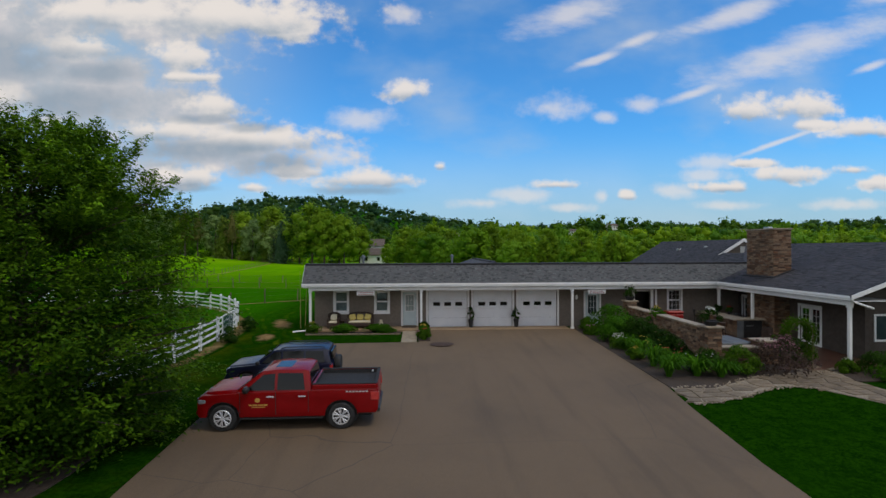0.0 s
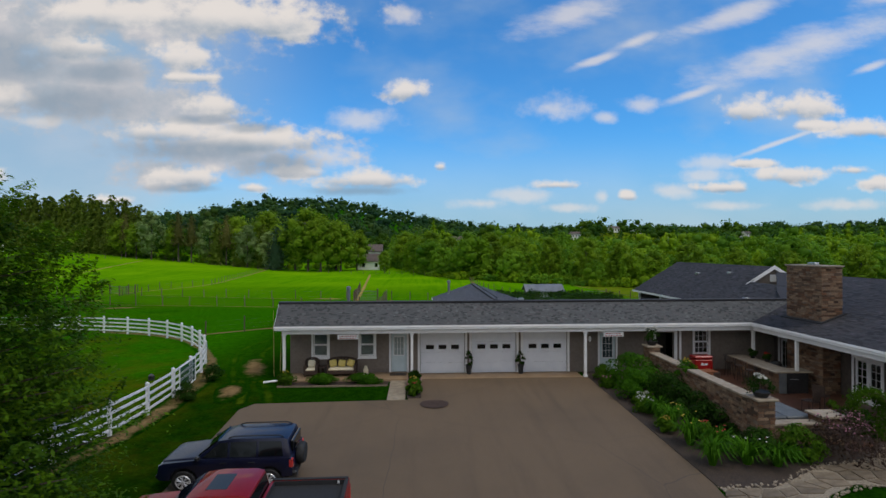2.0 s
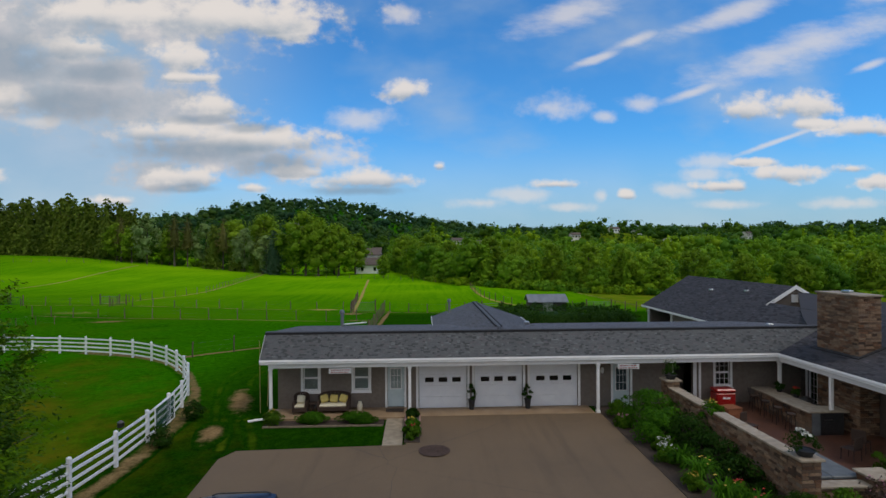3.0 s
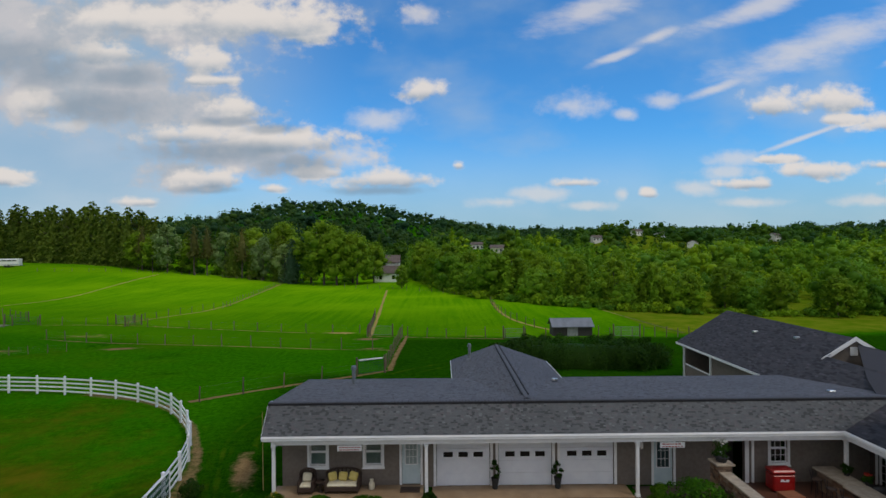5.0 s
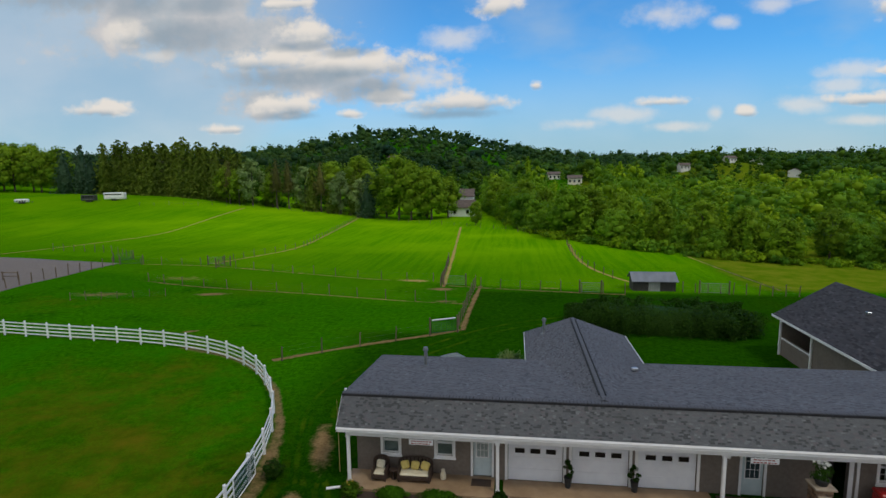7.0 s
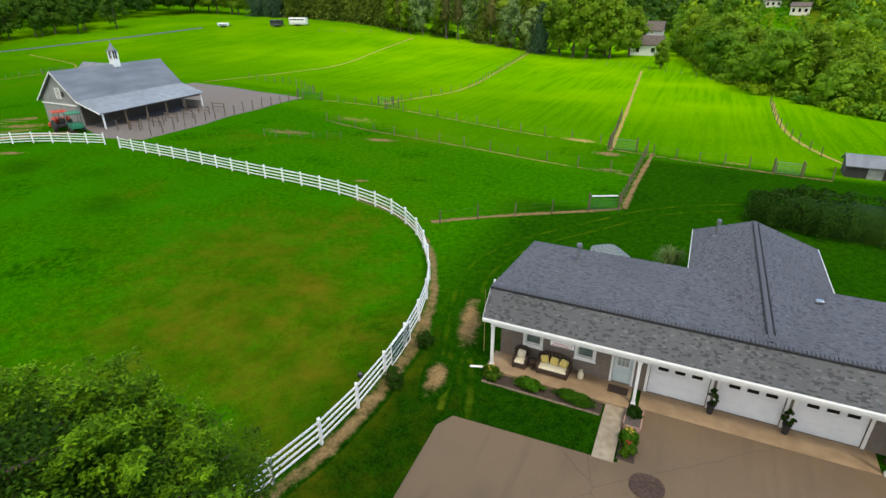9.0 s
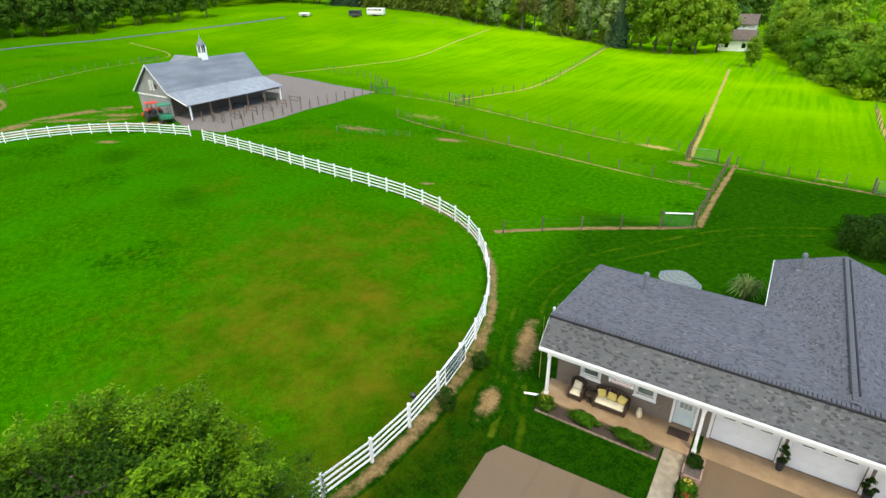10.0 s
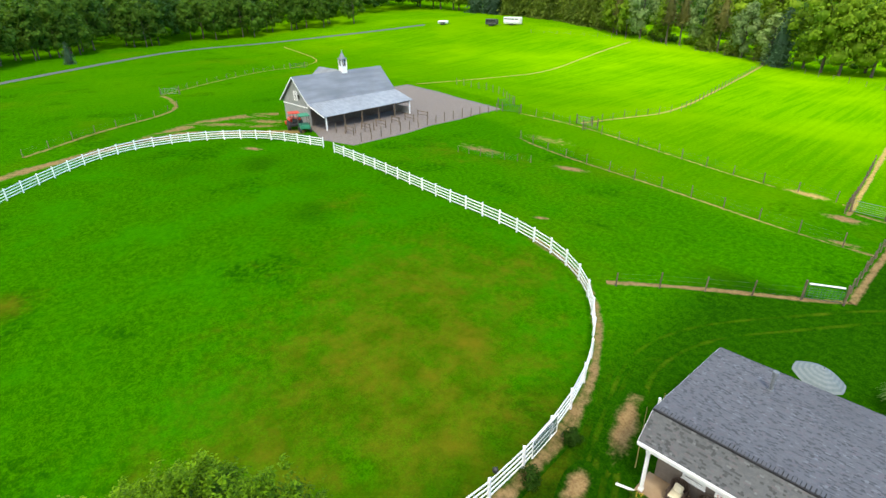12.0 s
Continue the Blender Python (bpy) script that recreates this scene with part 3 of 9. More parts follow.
# ---------------------------------------------------------------- the land
# House sites, placed and raised to fit the camera's view.
KNOLLS = [(22, 330, 6), (31, 300, 4), (150, 420, 6.5), (115, 405, 7), (165, 360, 5.5), (172, 430, 6.5), (268, 440, 7), (-92, 420, 10)]


def land(x, y):
    """Height of the ground."""
    x, y = np.asarray(x, float), np.asarray(y, float)
    z = -0.035 * np.clip(33.0 - y, 0, 60)
    d = np.hypot(x, y - 10)
    z = z + 6.0 * ramp(-x, 30, 135) * ramp(y, 110, 200)
    z = z + 23.0 * ramp(d, 200, 900) * ramp(y, -200, 150)
    z = z + 33.0 * np.exp(-((x + 160) / 118) ** 2 - ((y - 720) / 220) ** 2)
    z = z + 12.0 * np.exp(-((x + 35) / 85) ** 2 - ((y - 720) / 200) ** 2)
    z = z + 5.0 * np.exp(-((x - 20) / 190) ** 2 - ((y - 800) / 220) ** 2)
    for hx, hy, up in KNOLLS:
        z = z + up * np.exp(-((x - hx) ** 2 + (y - hy) ** 2) / 1400.0)
    return z


def height(x, y):
    return float(land(x, y))


def along(line, step):
    """Points at even steps along a broken line, rounded at its corners."""
    p = np.array(line, float)
    for _ in range(2):
        if len(p) > 2:
            q = np.empty((2 * len(p) - 2, 2))
            q[0::2], q[1::2] = 0.75 * p[:-1] + 0.25 * p[1:], 0.25 * p[:-1] + 0.75 * p[1:]
            p = np.vstack([p[:1], q, p[-1:]])
    s = np.concatenate([[0], np.cumsum(np.hypot(*np.diff(p, axis=0).T))])
    n = max(2, int(round(s[-1] / step)) + 1)
    t = np.linspace(0, s[-1], n)
    return np.stack([np.interp(t, s, p[:, 0]), np.interp(t, s, p[:, 1])], 1)


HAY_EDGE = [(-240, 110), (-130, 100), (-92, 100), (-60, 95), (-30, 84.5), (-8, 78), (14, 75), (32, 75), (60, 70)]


def hay_sun_share(x, y):
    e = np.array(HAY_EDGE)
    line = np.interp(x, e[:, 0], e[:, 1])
    # The second west term paints sunlit grass beyond the farm road.
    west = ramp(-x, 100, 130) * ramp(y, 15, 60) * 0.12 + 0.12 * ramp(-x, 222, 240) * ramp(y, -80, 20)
    # Brightening up the field stands for the edge of the cloud shadow.
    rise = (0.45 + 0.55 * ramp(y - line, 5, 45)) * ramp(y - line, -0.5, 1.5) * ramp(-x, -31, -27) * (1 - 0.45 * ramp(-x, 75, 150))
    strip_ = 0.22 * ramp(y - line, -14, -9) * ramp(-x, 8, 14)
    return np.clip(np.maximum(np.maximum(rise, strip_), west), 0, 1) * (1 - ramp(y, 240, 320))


def spots(x, y, where):
    """Soft round spots: x, y, radius, strength."""
    z = 0.0 * x
    for sx, sy, r, much in where:
        z = np.maximum(z, much * np.exp(-((x - sx) ** 2 + (y - sy) ** 2) / (r * r)))
    return z


BROWN = [(-20.5, 36, 3, 0.85), (-19, 33.5, 2.5, 0.75), (-22, 31, 12, 0.66), (-16, 29, 8, 0.64), (-27, 38, 11, 0.58), (-36, 36, 7, 0.3), (-16, 21, 9, 0.62), (-21, 22, 8, 0.56), (-24, 45, 6, 0.5), (-33, 44, 4, 0.42), (-40, 42, 3, 0.36), (-52, 66, 8, 0.4), (-44, 68, 5, 0.4), (-48, 14, 3, 0.8), (-46, 44, 4, 0.36)]
ARENA = [(-66, 54), (-51.8, 53.4), (-32.3, 51.6), (-22.1, 49.1), (-14.9, 42.0), (-11.8, 34.0), (-11.5, 26.0), (-13.4, 18.5), (-18, 10), (-32, 5), (-50, 5.5), (-66, 11), (-79.4, 24.7), (-84.2, 34.6), (-82.2, 44.5), (-74.1, 52.2)]
CLOVER = [(-65.5, 44.5, 2.2, 0.5), (-64.0, 43.4, 1.2, 0.55), (-67.4, 45.0, 1.3, 0.45), (-46, 40, 1.8, 0.5), (-47.5, 41.2, 1.2, 0.5), (-44.6, 39.6, 1.0, 0.5), (-56, 46, 2.0, 0.3), (-70, 36, 3.0, 0.25)]


def arena_share(x, y):
    """The grass inside the riding arena, slightly darker than the paddock."""
    x, y = np.asarray(x, float), np.asarray(y, float)
    inside = np.zeros(x.shape, bool)
    for (ax, ay), (bx, by) in zip(ARENA, ARENA[1:] + ARENA[:1]):
        cut = (ay > y) != (by > y)
        inside ^= cut & (x < (bx - ax) * (y - ay) / (by - ay if by != ay else 1e-9) + ax)
    return inside * 1.0


def lawn_share(x, y):
    """Mown lawn round the house; stronger in front, where it paints the foreground's shade."""
    near = ramp(x, -16, -10) * (1 - ramp(y, 56, 58))
    return np.clip(near + ramp(x, -5, -4) * (1 - ramp(y, 74, 76)), 0, 1) * (1 - 0.3 * ramp(y, 27, 40))


def build_ground():
    def lines(a, b, fine, far, step):
        out = list(np.arange(a, b + fine, fine))
        g, s = step, fine
        while out[-1] < far:
            s = min(s * g, 60)
            out.append(out[-1] + s)
        s = fine
        while out[0] > -far:
            s = min(s * g, 60)
            out.insert(0, out[0] - s)
        return np.array(out)
    xs, ys = lines(-90, 40, 1.0, 2600, 1.12), lines(0, 110, 1.0, 2600, 1.12)
    X, Y = np.meshgrid(xs, ys)
    Z = land(X, Y)
    n, m = X.shape
    idx = np.arange(n * m).reshape(n, m)
    quads = np.stack([idx[:-1, :-1], idx[:-1, 1:], idx[1:, 1:], idx[1:, :-1]], -1).reshape(-1, 4)
    me = array_mesh("ground", np.stack([X, Y, Z], -1).reshape(-1, 3), quads)
    for name, values in (("hay", hay_sun_share(X, Y)), ("lawn", np.maximum(lawn_share(X, Y), spots(X, Y, CLOVER))), ("arena", arena_share(X, Y)), ("wear", 0.0 * X), ("weeds", 0.9 * ramp(X, 27, 31) * ramp(Y, 74, 80)), ("olive", spots(X, Y, BROWN))):
        me.attributes.new(name, "FLOAT", "POINT").data.foreach_set("value", np.asarray(values, np.float32).ravel())
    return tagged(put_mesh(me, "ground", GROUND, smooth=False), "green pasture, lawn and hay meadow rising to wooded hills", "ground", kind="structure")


def worn_strip(name, line, width, label, full=0.85, lift=0.02, step=0.8, kind="wear"):
    """A strip of trodden soil with grass creeping in from its edges."""
    p = along(line, step)
    d = np.gradient(p, axis=0)
    d /= np.linalg.norm(d, axis=1)[:, None]
    side = np.stack([-d[:, 1], d[:, 0]], 1)
    verts, wear = [], []
    cross = (-1.5, -0.9, -0.4, 0.4, 0.9, 1.5)
    for i, (q, s) in enumerate(zip(p, side)):
        w = width * (0.5 + 0.25 * noise.noise((i * 0.21, q[0] * 0.05, 3.1)))
        for c in cross:
            a = q + s * c * w
            verts.append((a[0], a[1], height(*a) + (lift if abs(c) < 1 else lift * 0.55)))
            wear.append(full if abs(c) < 0.5 else (full * 0.62 if abs(c) < 1 else 0.0))
    k = len(cross)
    quads = [(i * k + j, i * k + j + 1, (i + 1) * k + j + 1, (i + 1) * k + j) for i in range(len(p) - 1) for j in range(k - 1)]
    me = array_mesh(name, verts, quads)
    v = np.array(verts)
    for key, values in ((kind, wear), ("hay", hay_sun_share(v[:, 0], v[:, 1])), ("lawn", lawn_share(v[:, 0], v[:, 1]))):
        me.attributes.new(key, "FLOAT", "POINT").data.foreach_set("value", np.asarray(values, np.float32))
    return tagged(put_mesh(me, name, GROUND), label, "path", kind="structure")


def sheet(name, outline, material, label, lift=0.03, thick=0.25, cat="road", rounded=False):
    """A flat bed of one stuff that follows the ground, with a rim."""
    b = bmesh.new()
    p = along(list(outline) + [outline[0]], 1.0)[:-1] if rounded else np.array(outline, float)
    vs = [b.verts.new((x, y, 0)) for x, y in p]
    b.faces.new(vs)
    lo, hi = p.min(0), p.max(0)
    for c in np.arange(math.ceil(lo[0]), hi[0], 2.0):
        bmesh.ops.bisect_plane(b, geom=b.verts[:] + b.edges[:] + b.faces[:], plane_co=(c, 0, 0), plane_no=(1, 0, 0))
    for c in np.arange(math.ceil(lo[1]), hi[1], 2.0):
        bmesh.ops.bisect_plane(b, geom=b.verts[:] + b.edges[:] + b.faces[:], plane_co=(0, c, 0), plane_no=(0, 1, 0))
    top = b.faces[:]
    for v in b.verts:
        v.co.z = height(v.co.x, v.co.y) + lift
    low = bmesh.ops.extrude_face_region(b, geom=top)
    for g in low["geom"]:
        if isinstance(g, bmesh.types.BMVert):
            g.co.z -= thick
    bmesh.ops.recalc_face_normals(b, faces=b.faces)
    me = bpy.data.meshes.new(name)
    b.to_mesh(me)
    b.free()
    return tagged(put_mesh(me, name, material), label, cat, kind="structure")


build_ground()
sheet("driveway", [(-6.5, -30), (8.6, -30), (8.68, 11.0), (8.74, 13.6), (9.1, 18.0), (9.42, 20.6), (9.3, 33.0), (-0.3, 33.0), (-0.3, 29.4), (-7.3, 29.1), (-7.75, 28.3), (-7.4, 17)], ASPHALT, "worn brown-grey asphalt driveway with fine cracks", 0.03)
sheet("apron", [(0.05, 32.85), (9.0, 32.85), (9.0, 34.15), (0.05, 34.15)], CONCRETE, "sealed tan concrete apron before the garage doors", 0.045, 0.2, "paving")
sheet("porch_floor", [(-7.15, 32.55), (-0.35, 32.55), (-0.35, 34.15), (-7.15, 34.15)], CONCRETE, "sealed tan concrete porch floor", 0.12, 0.4, "floor")
sheet("garden_walk", [(-1.3, 29.3), (-0.45, 29.3), (-0.45, 32.55), (-1.3, 32.55)], PALE_CONCRETE, "pale worn concrete garden walk", 0.06, 0.3, "path")
sheet("patio_floor", [(12.6, 23.2), (18.3, 22.4), (20.4, 22.4), (20.4, 34.15), (12.4, 34.15), (12.6, 28)], PATIO, "stained red-brown concrete patio floor", 0.06, 0.6, "floor")
sheet("mulch_bed", [(9.25, 33.9), (12.4, 33.9), (12.3, 23.2), (16.5, 22.6), (17.2, 23.2), (15.5, 21.85), (13.6, 21.65), (12.3, 20.9), (11.1, 20.25), (9.45, 20.35)], MULCH, "dark bark mulch in the flower bed", 0.05, 0.3, "flower bed")
sheet("mulch_bed", [(17.6, 22.2), (20.4, 22.6), (24, 22.0), (24, 20.5), (20, 21.0), (17.3, 20.8)], MULCH, "dark bark mulch along the house wall", 0.05, 0.3, "flower bed")
sheet("porch_bed", [(-7.0, 31.75), (-1.4, 31.75), (-1.4, 32.5), (-7.0, 32.5)], MULCH, "dark mulch bed before the porch", 0.04, 0.25, "flower bed")
sheet("porch_bed", [(-0.38, 29.6), (0.3, 29.6), (0.3, 31.2), (-0.38, 31.2)], MULCH, "narrow flower bed beside the garden walk", 0.06, 0.25, "flower bed")
sheet("tree_bed", [(-19, 9), (-12, 8.5), (-9.2, 11.5), (-8.9, 15), (-10, 19), (-13, 21), (-18, 19), (-20, 14)], MULCH, "dark ground sheet under the shade tree", 0.03, 0.2, "flower bed", True)
sheet("stable_yard", [(-78.5, 59.6), (-74.5, 58.3), (-70, 56.5), (-64.0, 58.0), (-63.9, 68), (-64.9, 74), (-64.6, 80), (-65.2, 86), (-64.9, 91.4), (-71, 92.6), (-77.7, 93.6), (-85, 95.4), (-98, 97.2), (-97, 78), (-78.5, 77.6)], GRAVEL, "grey-brown trodden gravel yard by the barn", 0.03, 0.2, "yard")
road_mid = along([(-161, 15.5), (-170, 29.5), (-176, 37.2), (-187, 51.2), (-200, 68.3), (-209.5, 83.5), (-213.5, 104), (-209.5, 124), (-200.5, 142), (-187.5, 160.5), (-180, 177)], 6.0)
road_way = np.gradient(road_mid, axis=0)
road_side = np.stack([-road_way[:, 1], road_way[:, 0]], 1) / np.linalg.norm(road_way, axis=1)[:, None] * 1.45
sheet("farm_road", [tuple(q) for q in road_mid + road_side] + [tuple(q) for q in (road_mid - road_side)[::-1]],
      mat("dark grey farm road", (0.06, 0.06, 0.06), (0.11, 0.11, 0.11), 6.0, 0.9, bump=0.4, stains=0.4), "narrow dark grey farm road along the trees", 0.05, 0.3)

worn_strip("trodden_path", [(-18.0, 48.6), (-14.9, 51.0), (-11.0, 53.7), (-6.9, 56.2), (-4.2, 58.2)], 0.6, "sandy trodden path along the wire fence")
worn_strip("trodden_path", [(-4.2, 58.0), (-4.2, 66.0), (-3.8, 77.6)], 0.6, "sandy trodden path along the wire fence")
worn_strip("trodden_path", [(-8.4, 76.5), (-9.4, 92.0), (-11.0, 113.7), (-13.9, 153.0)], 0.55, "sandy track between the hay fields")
worn_strip("trodden_path", [(-49.5, 180.0), (-44.9, 141.0), (-41.3, 110.0), (-45.5, 99.5), (-48.5, 92.0)], 0.55, "sandy track between the hay fields")
worn_strip("trodden_path", [(-90.9, 184.0), (-88.2, 156.0), (-84.1, 130.0), (-89.5, 118.6), (-94.2, 106.0), (-97.0, 99.0)], 0.7, "sandy track from the yard up the hay field", 0.75)
worn_strip("trodden_path", [(11.0, 119.0), (10.6, 104.0), (11.3, 92.0), (14.2, 83.0), (17.0, 79.2)], 0.6, "rusty trodden track across the hay field", 0.75)
worn_strip("trodden_path", [(28.9, 104.0), (30.1, 89.8), (31.5, 77.7)], 0.5, "pale track along the meadow", 0.65)
worn_strip("trodden_path", [(-52.0, 78.5), (-43.3, 75.0), (-32.3, 72.9), (-22.8, 71.3), (-12.0, 68.7), (-4.5, 68.0)], 0.5, "thin trodden line along the paddock fence", 0.62)
worn_strip("trodden_path", [(-8.0, 77.5), (0.7, 75.6), (13.2, 74.0)], 0.6, "thin trodden line along the lawn fence", 0.62)
worn_strip("trodden_path", [(-60.0, 90.8), (-48.0, 90.2), (-32.8, 85.4), (-18.6, 80.8), (-9.0, 79.5)], 0.5, "thin trodden line along the field fence", 0.56)
worn_strip("trodden_path", [(-83.6, 18.4), (-85.6, 23.1), (-87.2, 31.0), (-88.6, 38.4), (-87.0, 45.0), (-80.5, 53.0), (-76.0, 57.5)], 2.5, "sandy track outside the arena fence", 0.8)
worn_strip("trodden_path", [(-87.8, 36.0), (-92.6, 44.5), (-94.6, 50.0), (-93.6, 56.0), (-91.0, 61.0)], 3.2, "worn sandy ground beside the barn", 0.74)
worn_strip("trodden_path", [(-92.6, 23.3), (-101.0, 37.0), (-105.0, 46.0), (-110.0, 50.6), (-121.0, 52.8), (-125.0, 52.5)], 1.0, "trodden path along the paddock fence", 0.66)
worn_strip("trodden_path", [(-126.0, 53.0), (-135.0, 68.2), (-143.0, 85.0), (-143.0, 98.0), (-152.0, 109.0), (-193.0, 119.0)], 0.7, "thin trodden line along a fence", 0.6)
worn_strip("trodden_path", [(-27.0, 51.0), (-21.9, 49.35), (-17.75, 46.4), (-14.6, 42.1), (-12.55, 38.05), (-11.45, 34.05), (-11.05, 30.0), (-11.15, 25.9), (-11.85, 22.8), (-12.9, 18.3)], 0.75, "bare soil strip beside the arena fence", 0.72)
worn_strip("trodden_path", [(-60.0, 54.1), (-47.0, 53.2), (-36.0, 52.2), (-28.0, 51.6)], 0.35, "sandy strip beside the arena fence", 0.42)


def bare_patch(x, y, a, b, turn, full=0.9):
    """A worn spot in the grass."""
    verts, wear, quads = [(x, y, height(x, y) + 0.034)], [full], []
    n, c, s = 20, math.cos(radians(turn)), math.sin(radians(turn))
    for ring, w in ((0.3, full), (0.8, full * 0.55), (1.5, 0.0)):
        for i in range(n):
            t = 2 * math.pi * i / n
            r = ring * (1 + 0.25 * noise.noise((x + 2 * math.cos(t), y + 2 * math.sin(t), ring)))
            p, q = a * r * math.cos(t), b * r * math.sin(t)
            px, py = x + p * c - q * s, y + p * s + q * c
            verts.append((px, py, height(px, py) + (0.034 if ring < 1 else 0.016)))
            wear.append(w)
    faces = [(0, 1 + i, 1 + (i + 1) % n) for i in range(n)]
    for r in range(2):
        for i in range(n):
            j = (i + 1) % n
            faces.append((1 + r * n + i, 1 + (r + 1) * n + i, 1 + (r + 1) * n + j, 1 + r * n + j))
    me = bpy.data.meshes.new("bare_patch")
    me.from_pydata(verts, [], faces)
    v = np.array(verts)
    for key, values in (("wear", wear), ("hay", hay_sun_share(v[:, 0], v[:, 1])), ("lawn", lawn_share(v[:, 0], v[:, 1]))):
        me.attributes.new(key, "FLOAT", "POINT").data.foreach_set("value", np.asarray(values, np.float32))
    tagged(put_mesh(me, "bare_patch", GROUND), "bare sandy spot in the grass", "ground", kind="structure")


for spot in ((-9.1, 31.1, 0.5, 1.15, 12, 1.0), (-9.5, 36.3, 0.6, 2.5, 17, 1.0), (-72.7, 47.1, 1.8, 0.7, 20, 0.9), (-29.0, 55.3, 0.8, 0.4, 30, 0.8),
             (-35.8, 70.3, 2.4, 0.8, 10, 0.9), (-49.5, 69.0, 4.5, 1.6, 0, 0.6), (-12.8, 80.3, 2.4, 0.9, -10, 0.85), (-8.4, 75.3, 1.8, 0.9, 0, 0.95),
             (-7.2, 69.0, 1.6, 0.6, 0, 0.7), (-88.5, 44.0, 4.0, 1.3, 60, 0.8), (-90.0, 50.5, 4.5, 1.5, 40, 0.72), (-87.0, 56.5, 4.0, 1.6, 30, 0.72), (-91.5, 58.0, 3.0, 0.9, 20, 0.6), (-84.5, 54.5, 3.5, 1.3, 50, 0.66), (-94.0, 47.0, 2.4, 0.8, 60, 0.6), (-46.0, 79.5, 5.0, 1.8, 0, 0.5), (4.5, 76.8, 1.4, 0.5, 0, 0.7)):
    bare_patch(*spot)
Kit().lathe([(0.62, 0.0), (0.66, 0.018), (0.6, 0.022), (0.05, 0.02)], (0.9, 28.7, height(0.9, 28.7) + 0.03), 28).make("manhole_cover", mat("rusty iron cover", (0.05, 0.03, 0.022), (0.1, 0.06, 0.045), 8.0, 0.8, 0.3, bump=0.5), None)
tagged(bpy.data.objects["manhole_cover"], "round rusty iron cover in the driveway", "manhole cover")
for off in (0.0, 1.7):
    worn_strip("tyre_track", [(-9.4 + off * 0.6, 32.5), (-10.9 + off, 36.7), (-12.3 + off, 41.5), (-11.6 + off, 45.6), (-9.9 + off * 0.9, 49.0 - off * 0.3), (-6.6 + off * 0.7, 53.4 - off * 0.6), (-2.4 + off * 0.5, 58.9 - off * 0.7), (3.0, 62.5 - off), (12.0, 66.5 - off)], 0.4, "faint tyre track worn across the lawn", 0.36, 0.012, kind="weeds")
    worn_strip("tyre_track", [(-8.0 + off * 0.8, 29.2), (-8.6 + off * 0.7, 31.5), (-9.4 + off * 0.6, 33.5)], 0.5, "faint tyre track worn across the lawn", 0.36, 0.012, kind="weeds")

# ---------------------------------------------------------------- the house
EAVE_Y, RIDGE_Y, WALL_Y, REAR_Y = 32.75, 33.78, 34.15, 41.3
LEFT_X, WING_X, WING_WALL = -7.4, 18.25, 20.4
house = thing("house", "long taupe stucco house, grey shingle roof, white trim, three garages", "house")


def tabs(kit, origin, across, upward, length, rise, rng, clip=None, course=0.07, tab=0.125, thick=0.01):
    """Overlapping shingle tabs over a slope; clip(point) says where there is roof."""
    o, a, u = Vector(origin), Vector(across).normalized(), Vector(upward).normalized()
    n = a.cross(u).normalized()
    if n.z < 0:
        n = -n
    for r in range(int(rise / course) + 1):
        v = r * course
        s = -rng.uniform(0, tab)
        while s < length:
            w = tab * rng.uniform(0.6, 1.4)
            s0, s1 = max(s, 0), min(s + w - 0.006, length)
            s += w
            top = min(v + course * 1.15, rise)
            if s1 - s0 < 0.04 or top - v < 0.02 or (clip and not clip(o + a * (s0 + s1) * 0.5 + u * v)):
                continue
            lift = thick * rng.uniform(0.5, 1.7)
            p0, p1 = o + a * s0 + u * v, o + a * s1 + u * v
            q0, q1 = o + a * s0 + u * top, o + a * s1 + u * top
            kit.add([p0 + n * lift, p1 + n * lift, q1 + n * 0.006, q0 + n * 0.006, p0 - n * 0.004, p1 - n * 0.004], [(0, 1, 2, 3), (4, 5, 1, 0)])


def roof_part(name, label, corners, tab_args, material=SHINGLE, thick=0.09, clip=None, seed=1, course=0.075, tab=0.15):
    deck = Kit().slab(corners, thick).make(name, material, house, label)
    s = Kit()
    tabs(s, *tab_args, random.Random(seed), clip, course, tab)
    tagged(s.make("shingles", material, deck), kind="stuff")
    return deck


CROSS_X, CROSS_Z, CROSS_N = 4.45, 4.16, 47.9


def rear_z(y):
    return 4.05 - 0.73 * (y - RIDGE_Y) / (REAR_Y - RIDGE_Y)


roof_part("roof", "steep front strip of grey shingles over the porch",
          [(LEFT_X, EAVE_Y, 2.9), (WING_X, EAVE_Y, 2.9), (21.4, RIDGE_Y, 4.05), (LEFT_X, RIDGE_Y, 4.05)],
          ((LEFT_X, EAVE_Y, 2.9), (1, 0, 0), (0, RIDGE_Y - EAVE_Y, 1.15), 28.8, math.hypot(RIDGE_Y - EAVE_Y, 1.15)),
          SHINGLE_FRONT, clip=lambda p: p.x < WING_X + 3.15 * (p.y - EAVE_Y) / (RIDGE_Y - EAVE_Y), seed=1)
roof_part("roof", "low rear slope of grey shingles",
          [(LEFT_X, RIDGE_Y, 4.05), (24.6, RIDGE_Y, 4.05), (24.6, REAR_Y, 3.32), (LEFT_X, REAR_Y, 3.32)],
          ((LEFT_X, REAR_Y, 3.32), (1, 0, 0), (0, RIDGE_Y - REAR_Y, 0.73), 30.0, math.hypot(REAR_Y - RIDGE_Y, 0.73)),
          clip=lambda p: p.x < 23.5 and rear_z(p.y) > CROSS_Z - 0.35 * abs(p.x - CROSS_X) - 0.05, seed=2)
